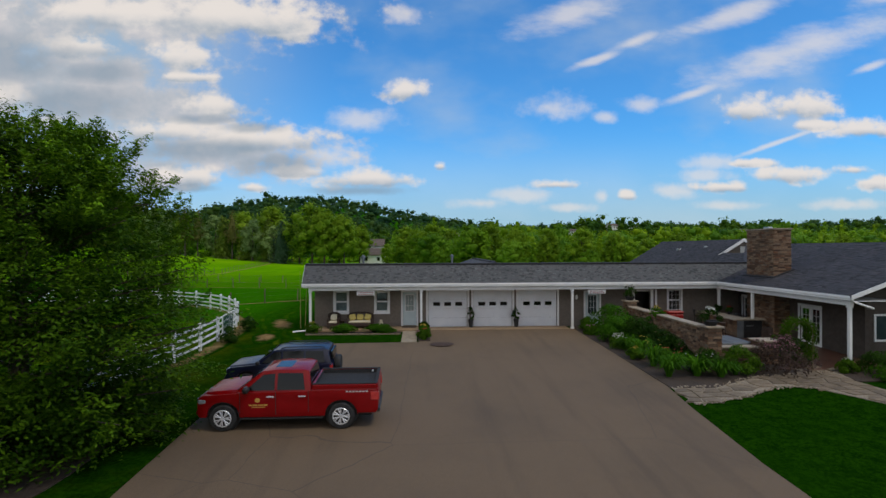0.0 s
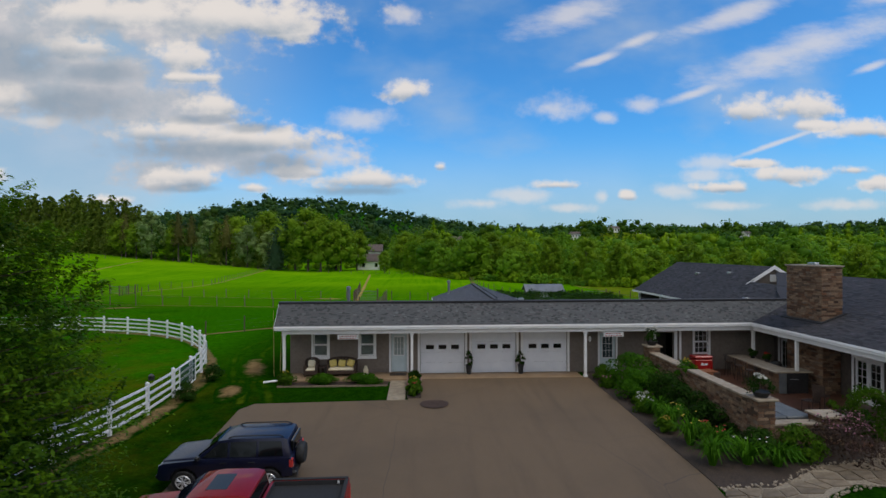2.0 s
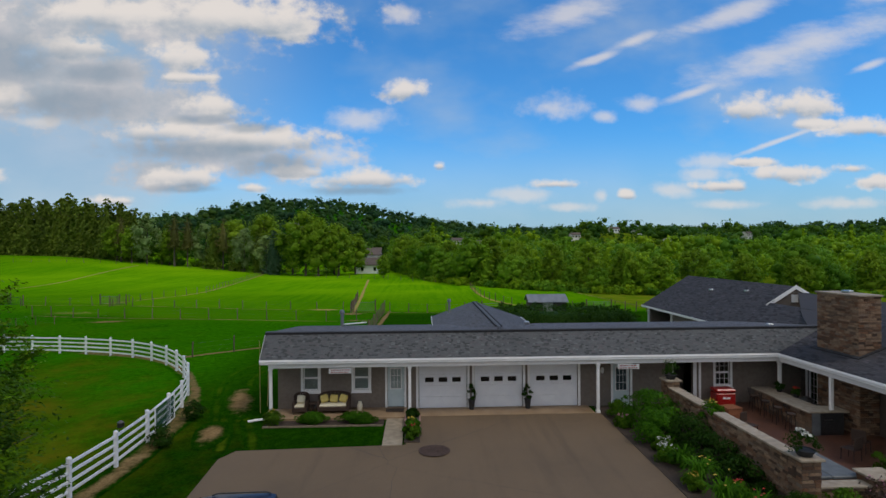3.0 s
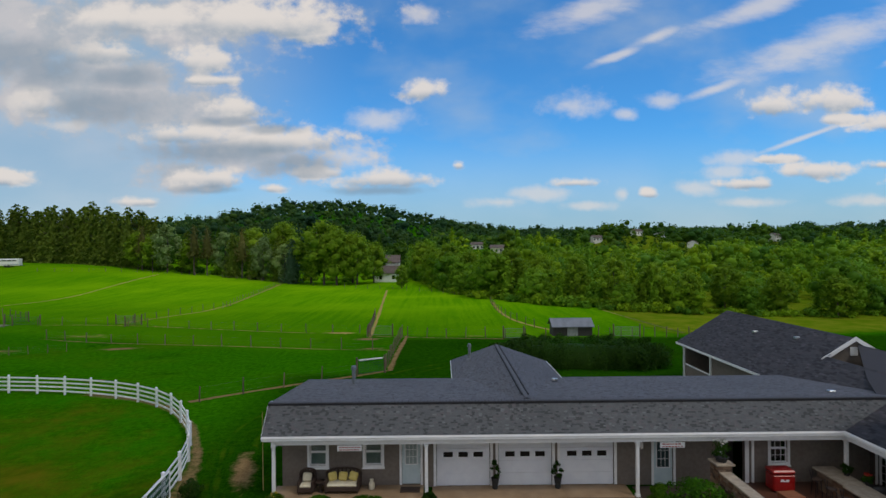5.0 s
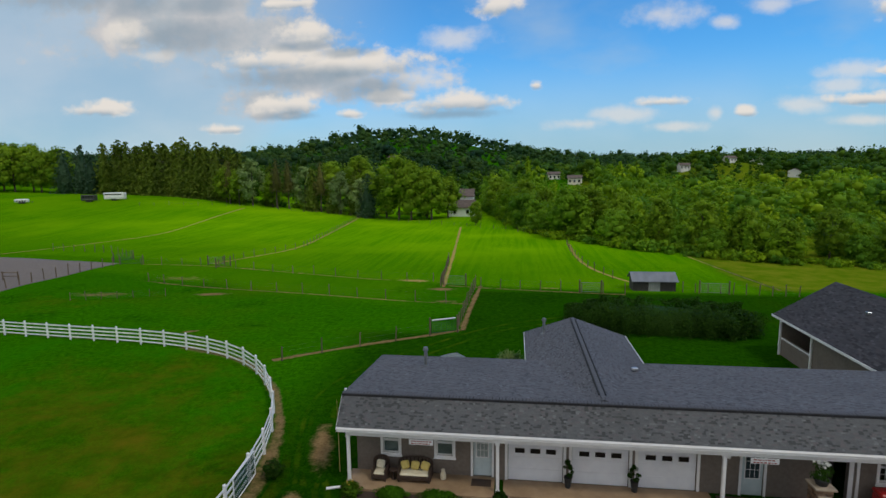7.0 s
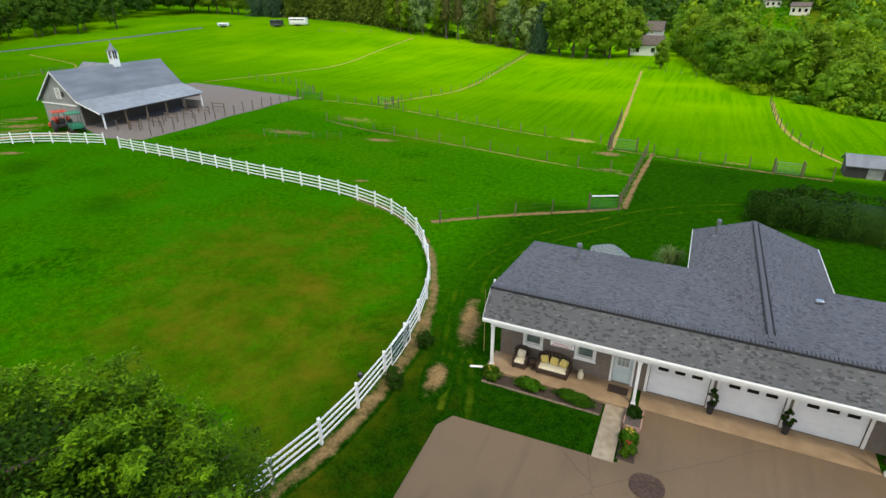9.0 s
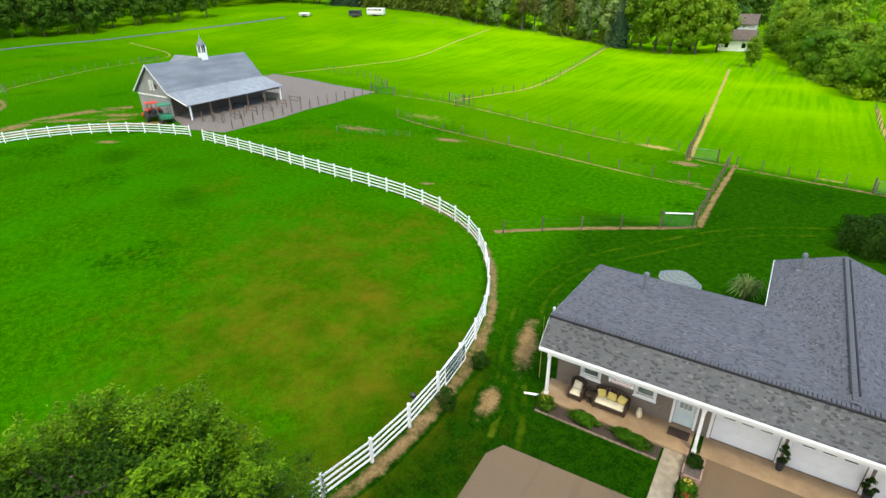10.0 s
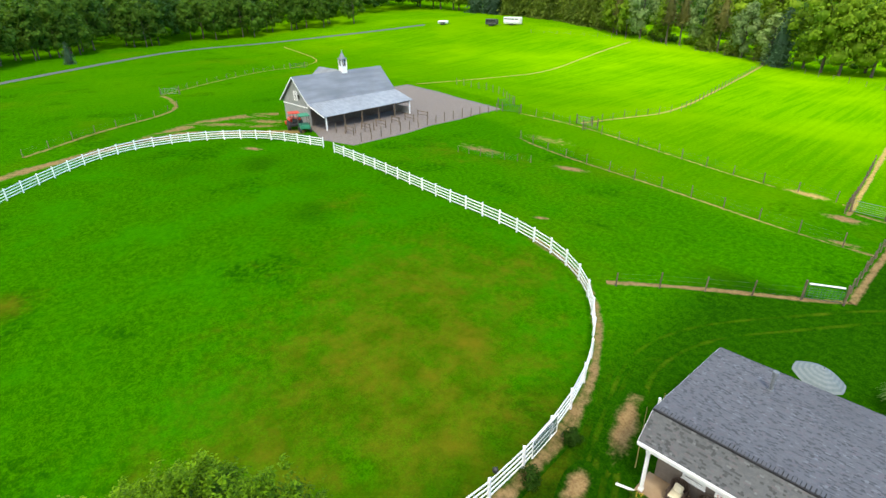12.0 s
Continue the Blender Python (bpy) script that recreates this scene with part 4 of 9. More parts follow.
for side, x in ((-1, 1.2), (1, 8.0)):
    low = CROSS_Z - 0.35 * abs(x - CROSS_X)
    pts = [(x, 38.0, low), (CROSS_X, 34.0, CROSS_Z), (CROSS_X, CROSS_N - 0.4, CROSS_Z), (x, CROSS_N, low)]
    roof_part("roof", "rear cross-gable slope of grey shingles", pts if side > 0 else pts[::-1],
              ((x, 34.0, low), (0, 1, 0), (CROSS_X - x, 0, CROSS_Z - low), CROSS_N - 34.0, math.hypot(CROSS_X - x, CROSS_Z - low)),
              clip=lambda p: p.z > rear_z(min(p.y, REAR_Y)) - 0.03 or p.y > REAR_Y, seed=3 + side)
# the wing with the chimney
WS = 0.366
roof_part("roof", "dark shingle slope of the patio wing",
          [(WING_X, 22.3, 2.9), (24.7, 22.3, 5.26), (24.7, 40.3, 5.26), (22.0, 36.2, 4.27), (20.6, 33.5, 3.76), (WING_X, EAVE_Y, 2.9)],
          ((WING_X, 22.3, 2.9), (0, 1, 0), (1, 0, WS), 13.6, 6.86), SHINGLE_BROWN,
          clip=lambda p: p.y < EAVE_Y + (p.x - WING_X) * 0.33 and not (19.3 < p.x < 20.6 and 29.0 < p.y < 31.9), seed=7, course=0.13, tab=0.3)
roof_part("roof", "far slope of the patio wing",
          [(24.7, 22.3, 5.26), (31.2, 22.3, 2.9), (31.2, 40.2, 2.9), (24.7, 40.2, 5.26)],
          ((31.2, 22.3, 2.9), (0, 1, 0), (-1, 0, WS), 17.9, 6.9), SHINGLE_BROWN, seed=8, course=0.16, tab=0.4)
# the taller back wing with its small south gable
roof_part("roof", "weathered slope of the back wing",
          [(20.3, 35.5, 3.05), (22.75, 35.5, 4.53), (22.75, 40.4, 4.53), (24.6, 40.4, 5.65), (24.6, 54.4, 5.65), (20.3, 54.4, 3.05)],
          ((20.3, 35.5, 3.05), (0, 1, 0), (4.3, 0, 2.6), 18.9, math.hypot(4.3, 2.6)), SHINGLE_BROWN,
          clip=lambda p: p.y > 40.4 or p.x < 22.75, seed=9, course=0.13, tab=0.3)
roof_part("roof", "far slope of the back wing",
          [(24.6, 40.4, 5.65), (28.9, 40.4, 3.05), (28.9, 54.4, 3.05), (24.6, 54.4, 5.65)],
          ((28.9, 40.4, 3.05), (0, 1, 0), (-4.3, 0, 2.6), 14.0, math.hypot(4.3, 2.6)), SHINGLE_BROWN, seed=10, course=0.16, tab=0.4)
RIDGE_DARK = mat("black ridge vent", (0.012, 0.012, 0.014), (0.03, 0.03, 0.034), 9.0, 0.9)
# The strip's bare front edge paints the shadow line before the caps.
Kit().box(LEFT_X, 21.4, RIDGE_Y - 0.1, RIDGE_Y + 0.24, 3.98, 4.068).make("ridge_vent", RIDGE_DARK, house, "black ridge vent strip with its front shadow line")
k = Kit()
for dx in (-0.16, 0.12):
    k.slab([(CROSS_X + dx, 34.6, 4.19), (CROSS_X + dx + 0.06, 34.6, 4.19), (CROSS_X + dx + 0.06, 47.5, 4.195), (CROSS_X + dx, 47.5, 4.195)], 0.12)
k.make("ridge_vent", RIDGE_DARK, house, "black slots of the cross-gable's ridge vent")
cap_mesh, rng = Kit().box(0, 0.2, -0.07, 0.07, 0, 0.055, 0.008).mesh("ridge_cap"), random.Random(9)
x = LEFT_X
while x < 21.2:
    put_mesh(cap_mesh, "ridge_cap", SHINGLE, house).matrix_basis = pose(x, RIDGE_Y + 0.09, 4.04 + rng.uniform(0, 0.012), 0, rng.uniform(-2, 2), 0) @ Matrix.Diagonal((0.58, 2.0, 1, 1))
    x += rng.uniform(0.135, 0.165)
for i in range(52):
    put_mesh(cap_mesh, "ridge_cap", SHINGLE, house).matrix_basis = pose(CROSS_X, 34.2 + i * 0.255, 4.125, 0, 0, 90) @ Matrix.Diagonal((1.24, 1.4, 1, 1))


def strip(a, b, h, t=0.03, drop=0.0):
    """A board on edge from a to b, h high."""
    a, b = Vector(a), Vector(b)
    d = (b - a)
    n = Vector((-d.y, d.x, 0)).normalized() * t
    return Kit().add([a, b, b - n, a - n] + [p - Vector((0, 0, h)) for p in (a, b, b - n, a - n)],
                     [(0, 1, 2, 3), (7, 6, 5, 4), (0, 4, 5, 1), (1, 5, 6, 2), (2, 6, 7, 3), (3, 7, 4, 0)])


strip((LEFT_X, EAVE_Y - 0.03, 2.9), (WING_X, EAVE_Y - 0.03, 2.9), 0.2).make("fascia", WHITE, house, "white eave board")
Kit().box(LEFT_X - 0.02, WING_X - 0.06, EAVE_Y - 0.08, EAVE_Y - 0.035, 2.79, 2.86, 0.015).make("gutter", WHITE, house, "white eaves gutter")
Kit().box(-7.02, 18.6, 32.86, 33.02, 2.46, 2.7, 0.01).make("porch_beam", WHITE, house, "white porch beam")
strip((WING_X - 0.03, EAVE_Y, 2.9), (WING_X - 0.03, 22.3, 2.9), 0.2).make("fascia", WHITE, house, "white eave board")
Kit().box(WING_X - 0.08, WING_X - 0.035, 22.3, EAVE_Y - 0.09, 2.79, 2.86, 0.015).make("gutter", WHITE, house, "white eaves gutter")
Kit().box(18.36, 18.52, 22.45, 32.85, 2.46, 2.7, 0.01).make("porch_beam", WHITE, house, "white porch beam")
strip((WING_X, 22.27, 2.93), (24.7, 22.27, 5.3), 0.2).make("barge_board", WHITE, house)
strip((24.7, 22.27, 5.3), (31.2, 22.27, 2.93), 0.2).make("barge_board", WHITE, house)
strip((22.6, 40.33, 4.5), (24.6, 40.33, 5.74), 0.26).make("barge_board", WHITE, house)
strip((24.6, 40.33, 5.74), (28.9, 40.33, 3.12), 0.26).make("barge_board", WHITE, house)
strip((20.27, 54.4, 3.07), (20.27, 41.0, 3.07), 0.16).make("fascia", WHITE, house)
strip((1.17, CROSS_N, 3.03), (1.17, 40.5, 3.03), 0.14).make("fascia", WHITE, house)
strip((8.03, 40.5, 2.93), (8.03, CROSS_N, 2.93), 0.14).make("fascia", WHITE, house)
strip((LEFT_X - 0.005, RIDGE_Y, 4.03), (LEFT_X - 0.005, EAVE_Y, 2.88), 0.14, 0.016).make("barge_board", WHITE, house)
strip((LEFT_X - 0.005, REAR_Y, 3.3), (LEFT_X - 0.005, RIDGE_Y, 4.03), 0.14, 0.016).make("barge_board", WHITE, house)


def wall(name, axis, at, lo, hi, z0, z1, holes, thick=0.2, material=STUCCO, top=None):
    """A wall along x or y with holes (a, b, low, high) right through it."""
    cuts = sorted({lo, hi, *[h[0] for h in holes], *[h[1] for h in holes]})
    zs = sorted({z0, z1, *[h[2] for h in holes], *[h[3] for h in holes]})

    def solid(i, j):
        if not (0 <= i < len(cuts) - 1 and 0 <= j < len(zs) - 1):
            return False
        u, w = (cuts[i] + cuts[i + 1]) / 2, (zs[j] + zs[j + 1]) / 2
        return not any(h[0] < u < h[1] and h[2] < w < h[3] for h in holes)
    k, ids = Kit(), {}

    def vert(i, j, d):
        if (i, j, d) not in ids:
            ids[i, j, d] = len(k.v)
            k.v.append((cuts[i], at + d * thick, zs[j]) if axis == "x" else (at + d * thick, cuts[i], zs[j]))
        return ids[i, j, d]
    for i in range(len(cuts) - 1):
        for j in range(len(zs) - 1):
            if not solid(i, j):
                continue
            for d in (0, 1):
                k.f.append((vert(i, j, d), vert(i + 1, j, d), vert(i + 1, j + 1, d), vert(i, j + 1, d)))
            for (p, q), (a, b) in (((i - 1, j), ((i, j), (i, j + 1))), ((i + 1, j), ((i + 1, j), (i + 1, j + 1))), ((i, j - 1), ((i, j), (i + 1, j))), ((i, j + 1), ((i, j + 1), (i + 1, j + 1)))):
                if not solid(p, q):
                    k.f.append((vert(*a, 0), vert(*b, 0), vert(*b, 1), vert(*a, 1)))
    return k.make(name, material, house)


GARAGES = [(0.24, 2.74), (3.12, 5.62), (6.0, 8.5)]
WINDOWS = [(-5.62, -4.86), (-3.06, -2.3)]
front_holes = [(a, b, 0.0, 2.3) for a, b in GARAGES] + [(a, b, 1.06, 2.27) for a, b in WINDOWS]
front_holes += [(-1.36, -0.5, 0.12, 2.25), (10.35, 11.25, -0.2, 2.15), (13.55, 14.6, -0.2, 2.2), (15.8, 16.58, 0.98, 2.28)]
wall("front_wall", "x", WALL_Y, -6.9, 20.6, -0.4, 3.3, front_holes)
wall("side_wall", "y", -6.9, WALL_Y + 0.2, 41.0, -0.4, 3.2, [])
wall("rear_wall", "x", 40.8, -6.7, 24.0, -0.4, 3.2, [])
wall("side_wall", "y", 1.6, 41.0, 47.6, -0.4, 2.9, [])
wall("side_wall", "y", 7.5, 41.0, 47.6, -0.4, 2.9, [])
wall("rear_wall", "x", 47.4, 1.6, 7.7, -0.4, 3.0, [])
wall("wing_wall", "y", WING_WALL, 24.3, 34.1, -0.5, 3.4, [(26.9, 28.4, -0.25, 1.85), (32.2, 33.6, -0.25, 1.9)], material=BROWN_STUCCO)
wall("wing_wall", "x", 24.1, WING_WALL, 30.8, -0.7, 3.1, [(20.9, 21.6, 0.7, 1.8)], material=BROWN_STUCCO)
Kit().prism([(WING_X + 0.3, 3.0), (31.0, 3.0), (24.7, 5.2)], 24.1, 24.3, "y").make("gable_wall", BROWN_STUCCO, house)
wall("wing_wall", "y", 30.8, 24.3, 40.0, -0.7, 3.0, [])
wall("back_wing_wall", "y", 20.8, 41.0, 54.0, -0.3, 3.05, [(49.6, 53.8, 1.35, 2.9)])
wall("back_wing_wall", "x", 53.8, 21.0, 28.5, -0.3, 3.05, [])
wall("back_wing_wall", "y", 28.5, 40.4, 54.0, -0.3, 3.05, [])
Kit().prism([(22.5, 3.6), (28.6, 3.0), (28.6, 3.1), (24.6, 5.5), (22.5, 4.25)], 40.5, 40.7, "y").make("gable_wall", STUCCO, house)
Kit().box(24.38, 24.82, 40.44, 40.5, 4.6, 5.1, 0.01).make("gable_vent", WHITE, house, "square white gable vent")
Kit().prism([(20.9, 2.9), (28.4, 2.9), (24.6, 5.5)], 53.9, 54.05, "y").make("gable_wall", STUCCO, house)
for yy in (53.9, 49.5):
    Kit().box(20.65, 20.79, yy - 0.07, yy + 0.07, -0.2, 3.05, 0.01).make("porch_post", WHITE, house)
Kit().box(20.7, 20.82, 49.6, 53.8, 1.3, 1.38, 0.01).make("sill_rail", WHITE, house)
Kit().slab([(LEFT_X + 0.05, EAVE_Y + 0.02, 2.68), (WING_X, EAVE_Y + 0.02, 2.68), (WING_X, 34.14, 2.68), (LEFT_X + 0.05, 34.14, 2.68)], 0.03).make("soffit", SOFFIT, house)
Kit().slab([(WING_X + 0.02, 22.35, 2.68), (20.39, 22.35, 2.68), (20.39, 34.1, 2.68), (WING_X + 0.02, 34.1, 2.68)], 0.03).make("soffit", SOFFIT, house)

for x, y, z0 in ((-6.93, 32.94, 0.1), (-0.19, 32.94, 0.05), (9.16, 32.94, 0.0), (18.44, 32.94, -0.3), (18.44, 22.6, -0.36)):
    k = Kit().box(x - 0.07, x + 0.07, y - 0.07, y + 0.07, z0, 2.46, 0.012)
    k.box(x - 0.1, x + 0.1, y - 0.1, y + 0.1, z0, z0 + 0.14, 0.012).box(x - 0.1, x + 0.1, y - 0.1, y + 0.1, 2.36, 2.46, 0.012)
    k.make("porch_post", WHITE, house, "white square porch post")
Kit().box(18.37, 18.51, 29.43, 29.57, 1.0, 2.46, 0.012).make("porch_post", WHITE, house, "white square post standing on the bar")

GLASS = mat("clear window glass", (0.8, 0.86, 0.85), (0.85, 0.9, 0.88), 1.0, 0.02, bump=0.0, stains=0.0, Transmission_Weight=1.0, IOR=1.45)
DOOR_BLUE = mat("pale blue-grey door paint", (0.5, 0.6, 0.62), (0.58, 0.67, 0.68), 3.0, 0.4, bump=0.05, stains=0.15)
GARAGE_WHITE = mat("white garage door enamel", (0.72, 0.74, 0.78), (0.78, 0.8, 0.83), 2.0, 0.35, bump=0.04, stains=0.12)
# Near-black boards added in openings; their colour stands for unlit interiors.
ROOM = mat("dim room", (0.03, 0.028, 0.025), (0.05, 0.045, 0.04), 2.0, 0.9)


def frame_ring(x0, x1, z0, z1, w, y0, y1):
    return Kit().box(x0 - w, x0, y0, y1, z0 - w, z1 + w, 0.008).box(x1, x1 + w, y0, y1, z0 - w, z1 + w, 0.008).box(x0, x1, y0, y1, z1, z1 + w, 0.008).box(x0, x1, y0, y1, z0 - w, z0, 0.008)


def sash_window(x0, x1, z0, z1, blind, bars):
    w = frame_ring(x0, x1, z0, z1, 0.12, WALL_Y - 0.05, WALL_Y - 0.002).make("window", WHITE, house, "white-trimmed sash window")
    mid = (z0 + z1) / 2
    s = Kit()
    for a, b in ((z0, mid), (mid, z1)):
        yy = WALL_Y + (0.03 if a == z0 else 0.06)
        s.box(x0, x0 + 0.045, yy, yy + 0.04, a, b).box(x1 - 0.045, x1, yy, yy + 0.04, a, b).box(x0 + 0.045, x1 - 0.045, yy, yy + 0.04, a, a + 0.045).box(x0 + 0.045, x1 - 0.045, yy, yy + 0.04, b - 0.045, b)
        for i in range(1, bars):
            c = x0 + (x1 - x0) * i / bars
            s.box(c - 0.01, c + 0.01, yy + 0.01, yy + 0.03, a + 0.045, b - 0.045)
        if bars > 1:
            s.box(x0 + 0.045, x1 - 0.045, yy + 0.011, yy + 0.029, (a + b) / 2 - 0.01, (a + b) / 2 + 0.01)
    s.make("sash", WHITE, w)
    Kit().box(x0 + 0.02, x1 - 0.02, WALL_Y + 0.075, WALL_Y + 0.085, z0 + 0.02, z1 - 0.02).make("pane", GLASS, w).visible_shadow = False
    if blind:
        b = Kit()
        for i in range(22):
            z = z1 - 0.03 - i * 0.052
            if z < z0 + (0.45 if blind > 1 else 0.05):
                break
            b.box(x0 + 0.03, x1 - 0.03, WALL_Y + 0.11, WALL_Y + 0.12, z - 0.046, z)
        b.make("blind", BLIND, w, "pale slatted blind")
    Kit().box(x0 - 0.15, x1 + 0.15, WALL_Y - 0.1, WALL_Y - 0.003, z0 - 0.17, z0 - 0.121, 0.01).make("window_sill", WHITE, w)
    Kit().box(x0 - 0.05, x1 + 0.05, WALL_Y + 0.6, WALL_Y + 0.62, z0 - 0.1, z1 + 0.1).make("room_backing", ROOM, w)


for a, b in WINDOWS:
    sash_window(a, b, 1.06, 2.27, 1, 1)
sash_window(15.8, 16.58, 0.98, 2.28, 0, 3)


def garage_door(x0, x1):
    d = Kit()
    n, top = 4, 2.3
    h = top / n
    for i in range(n):
        d.box(x0 + 0.02, x1 - 0.02, WALL_Y + 0.06, WALL_Y + 0.1, i * h + 0.03, (i + 1) * h + 0.022, 0.006)
        for c in range(4):
            if i == 2 and c in (0, 1, 2, 3):
                continue
            a = x0 + 0.1 + c * (x1 - x0 - 0.2) / 4
            d.box(a + 0.05, a + (x1 - x0 - 0.2) / 4 - 0.05, WALL_Y + 0.052, WALL_Y + 0.061, i * h + 0.12, (i + 1) * h - 0.08, 0.004)
    door = d.make("garage_door", GARAGE_WHITE, house, "white sectional garage door with three small dark windows")
    for i in range(3):
        c = x0 + (x1 - x0) * (0.22 + 0.28 * i)
        f = frame_ring(c - 0.22, c + 0.22, 1.36, 1.6, 0.03, WALL_Y + 0.035, WALL_Y + 0.059).make("window", GARAGE_WHITE, door)
        Kit().box(c - 0.22, c + 0.22, WALL_Y + 0.045, WALL_Y + 0.058, 1.36, 1.6).make("pane", CAR_GLASS, f, "dark glass")
    Kit().box(x0 + 0.03, x1 - 0.03, WALL_Y + 0.05, WALL_Y + 0.1, 0.0, 0.03).make("rubber_seal", DARK, door)
    k = Kit().box(x0 - 0.13, x0, WALL_Y - 0.04, WALL_Y - 0.002, 0.02, 2.42, 0.008).box(x1, x1 + 0.13, WALL_Y - 0.04, WALL_Y - 0.002, 0.02, 2.42, 0.008)
    k.box(x0, x1, WALL_Y - 0.04, WALL_Y - 0.002, 2.3, 2.42, 0.008)
    k.make("door_casing", WHITE, house)


for a, b in GARAGES:
    garage_door(a, b)


def entrance(x0, x1, z0, z1, lite, label):
    c = Kit().box(x0 - 0.11, x0, WALL_Y - 0.05, WALL_Y - 0.002, z0, z1 + 0.11, 0.008).box(x1, x1 + 0.11, WALL_Y - 0.05, WALL_Y - 0.002, z0, z1 + 0.11, 0.008)
    c.box(x0, x1, WALL_Y - 0.05, WALL_Y - 0.002, z1, z1 + 0.11, 0.008)
    case = c.make("door_casing", WHITE, house)
    d = Kit().box(x0 + 0.01, x1 - 0.01, WALL_Y + 0.05, WALL_Y + 0.095, z0 + 0.02, z1 - 0.01, 0.006)
    lo, hi, w = z0 + 0.95, z1 - 0.18, (x1 - x0)
    d.box(x0 + 0.12, x0 + w / 2 - 0.04, WALL_Y + 0.042, WALL_Y + 0.051, z0 + 0.18, z0 + 0.8, 0.004).box(x0 + w / 2 + 0.04, x1 - 0.12, WALL_Y + 0.042, WALL_Y + 0.051, z0 + 0.18, z0 + 0.8, 0.004)
    door = d.make("door", DOOR_BLUE, case, label)
    f = frame_ring(x0 + 0.17, x1 - 0.17, lo, hi, 0.04, WALL_Y + 0.025, WALL_Y + 0.049)
    for i in range(1, 3):
        a = x0 + 0.17 + (w - 0.34) * i / 3
        f.box(a - 0.008, a + 0.008, WALL_Y + 0.03, WALL_Y + 0.045, lo, hi)
        b = lo + (hi - lo) * i / 3
        f.box(x0 + 0.17, x1 - 0.17, WALL_Y + 0.031, WALL_Y + 0.044, b - 0.008, b + 0.008)
    f.make("door_window", WHITE, case)
    Kit().box(x0 + 0.17, x1 - 0.17, WALL_Y + 0.036, WALL_Y + 0.049, lo, hi).make("pane", lite, case)
    Kit().lathe([(0.012, 0), (0.03, 0.03), (0.03, 0.06), (0.012, 0.075)], (x1 - 0.08, WALL_Y - 0.02, z0 + 0.98), 10, "y").make("door_knob", CHROME, case, smooth=True)


entrance(-1.36, -0.5, 0.12, 2.25, BLIND, "pale blue-white entrance door with small panes")
entrance(10.35, 11.25, -0.15, 2.15, PANE, "pale blue entrance door with a dark window")
# open passage with a white frame
k = Kit().box(13.42, 13.55, WALL_Y - 0.05, WALL_Y - 0.002, -0.3, 2.32, 0.008).box(14.6, 14.78, WALL_Y - 0.05, WALL_Y - 0.002, -0.3, 2.32, 0.008).box(13.55, 14.6, WALL_Y - 0.05, WALL_Y - 0.002, 2.2, 2.32, 0.008)
k.box(14.9, 15.02, WALL_Y - 0.05, WALL_Y - 0.002, -0.3, 2.32, 0.008)
k.make("door_casing", WHITE, house, "white frame of an open dark doorway")
Kit().box(13.5, 14.7, WALL_Y + 1.2, WALL_Y + 1.25, -0.3, 2.4).make("hall_backing", ROOM, house)


def wing_doors(y0, y1, z0, z1, leaves, label):
    """Glazed doors in the wing's west wall."""
    x = WING_WALL
    c = Kit().box(x - 0.05, x - 0.002, y0 - 0.12, y0, z0, z1 + 0.12, 0.008).box(x - 0.05, x - 0.002, y1, y1 + 0.12, z0, z1 + 0.12, 0.008).box(x - 0.05, x - 0.002, y0, y1, z1, z1 + 0.12, 0.008)
    case = c.make("door_casing", WHITE, house)
    w = (y1 - y0) / leaves
    for i in range(leaves):
        a, b = y0 + i * w, y0 + (i + 1) * w
        k = Kit().box(x + 0.04, x + 0.085, a + 0.01, a + 0.12, z0, z1).box(x + 0.04, x + 0.085, b - 0.12, b - 0.01, z0, z1)
        k.box(x + 0.04, x + 0.085, a + 0.12, b - 0.12, z0, z0 + 0.28).box(x + 0.04, x + 0.085, a + 0.12, b - 0.12, z1 - 0.12, z1)
        for j in range(1, 5):
            z = z0 + 0.28 + (z1 - z0 - 0.4) * j / 5
            k.box(x + 0.05, x + 0.075, a + 0.12, b - 0.12, z - 0.012, z + 0.012)
        k.box(x + 0.05, x + 0.075, (a + b) / 2 - 0.012, (a + b) / 2 + 0.012, z0 + 0.28, z1 - 0.12)
        leaf = k.make("door", WHITE, case, label)
        Kit().box(x + 0.055, x + 0.065, a + 0.1, b - 0.1, z0 + 0.25, z1 - 0.1).make("pane", GLASS, case).visible_shadow = False
    Kit().box(x + 0.9, x + 0.95, y0 - 0.2, y1 + 0.2, z0, z1 + 0.2).make("hall_backing", ROOM, house)


wing_doors(26.9, 28.4, -0.25, 1.85, 2, "white glazed patio door")
wing_doors(32.2, 33.6, -0.25, 1.9, 2, "white glazed patio door")
Kit().box(21.9, 21.98, 23.98, 24.098, 0.65, 1.85, 0.01).make("shutter", WHITE, house)
Kit().box(20.9, 21.6, 24.15, 24.2, 0.7, 1.8).make("pane", PANE, house)
frame_ring(20.9, 21.6, 0.7, 1.8, 0.09, 24.04, 24.098).make("window", WHITE, house)
# vent pipes
FLUE = mat("dull weathered flue metal", (0.13, 0.15, 0.17), (0.22, 0.24, 0.26), 8.0, 0.6, 0.3, bump=0.05)
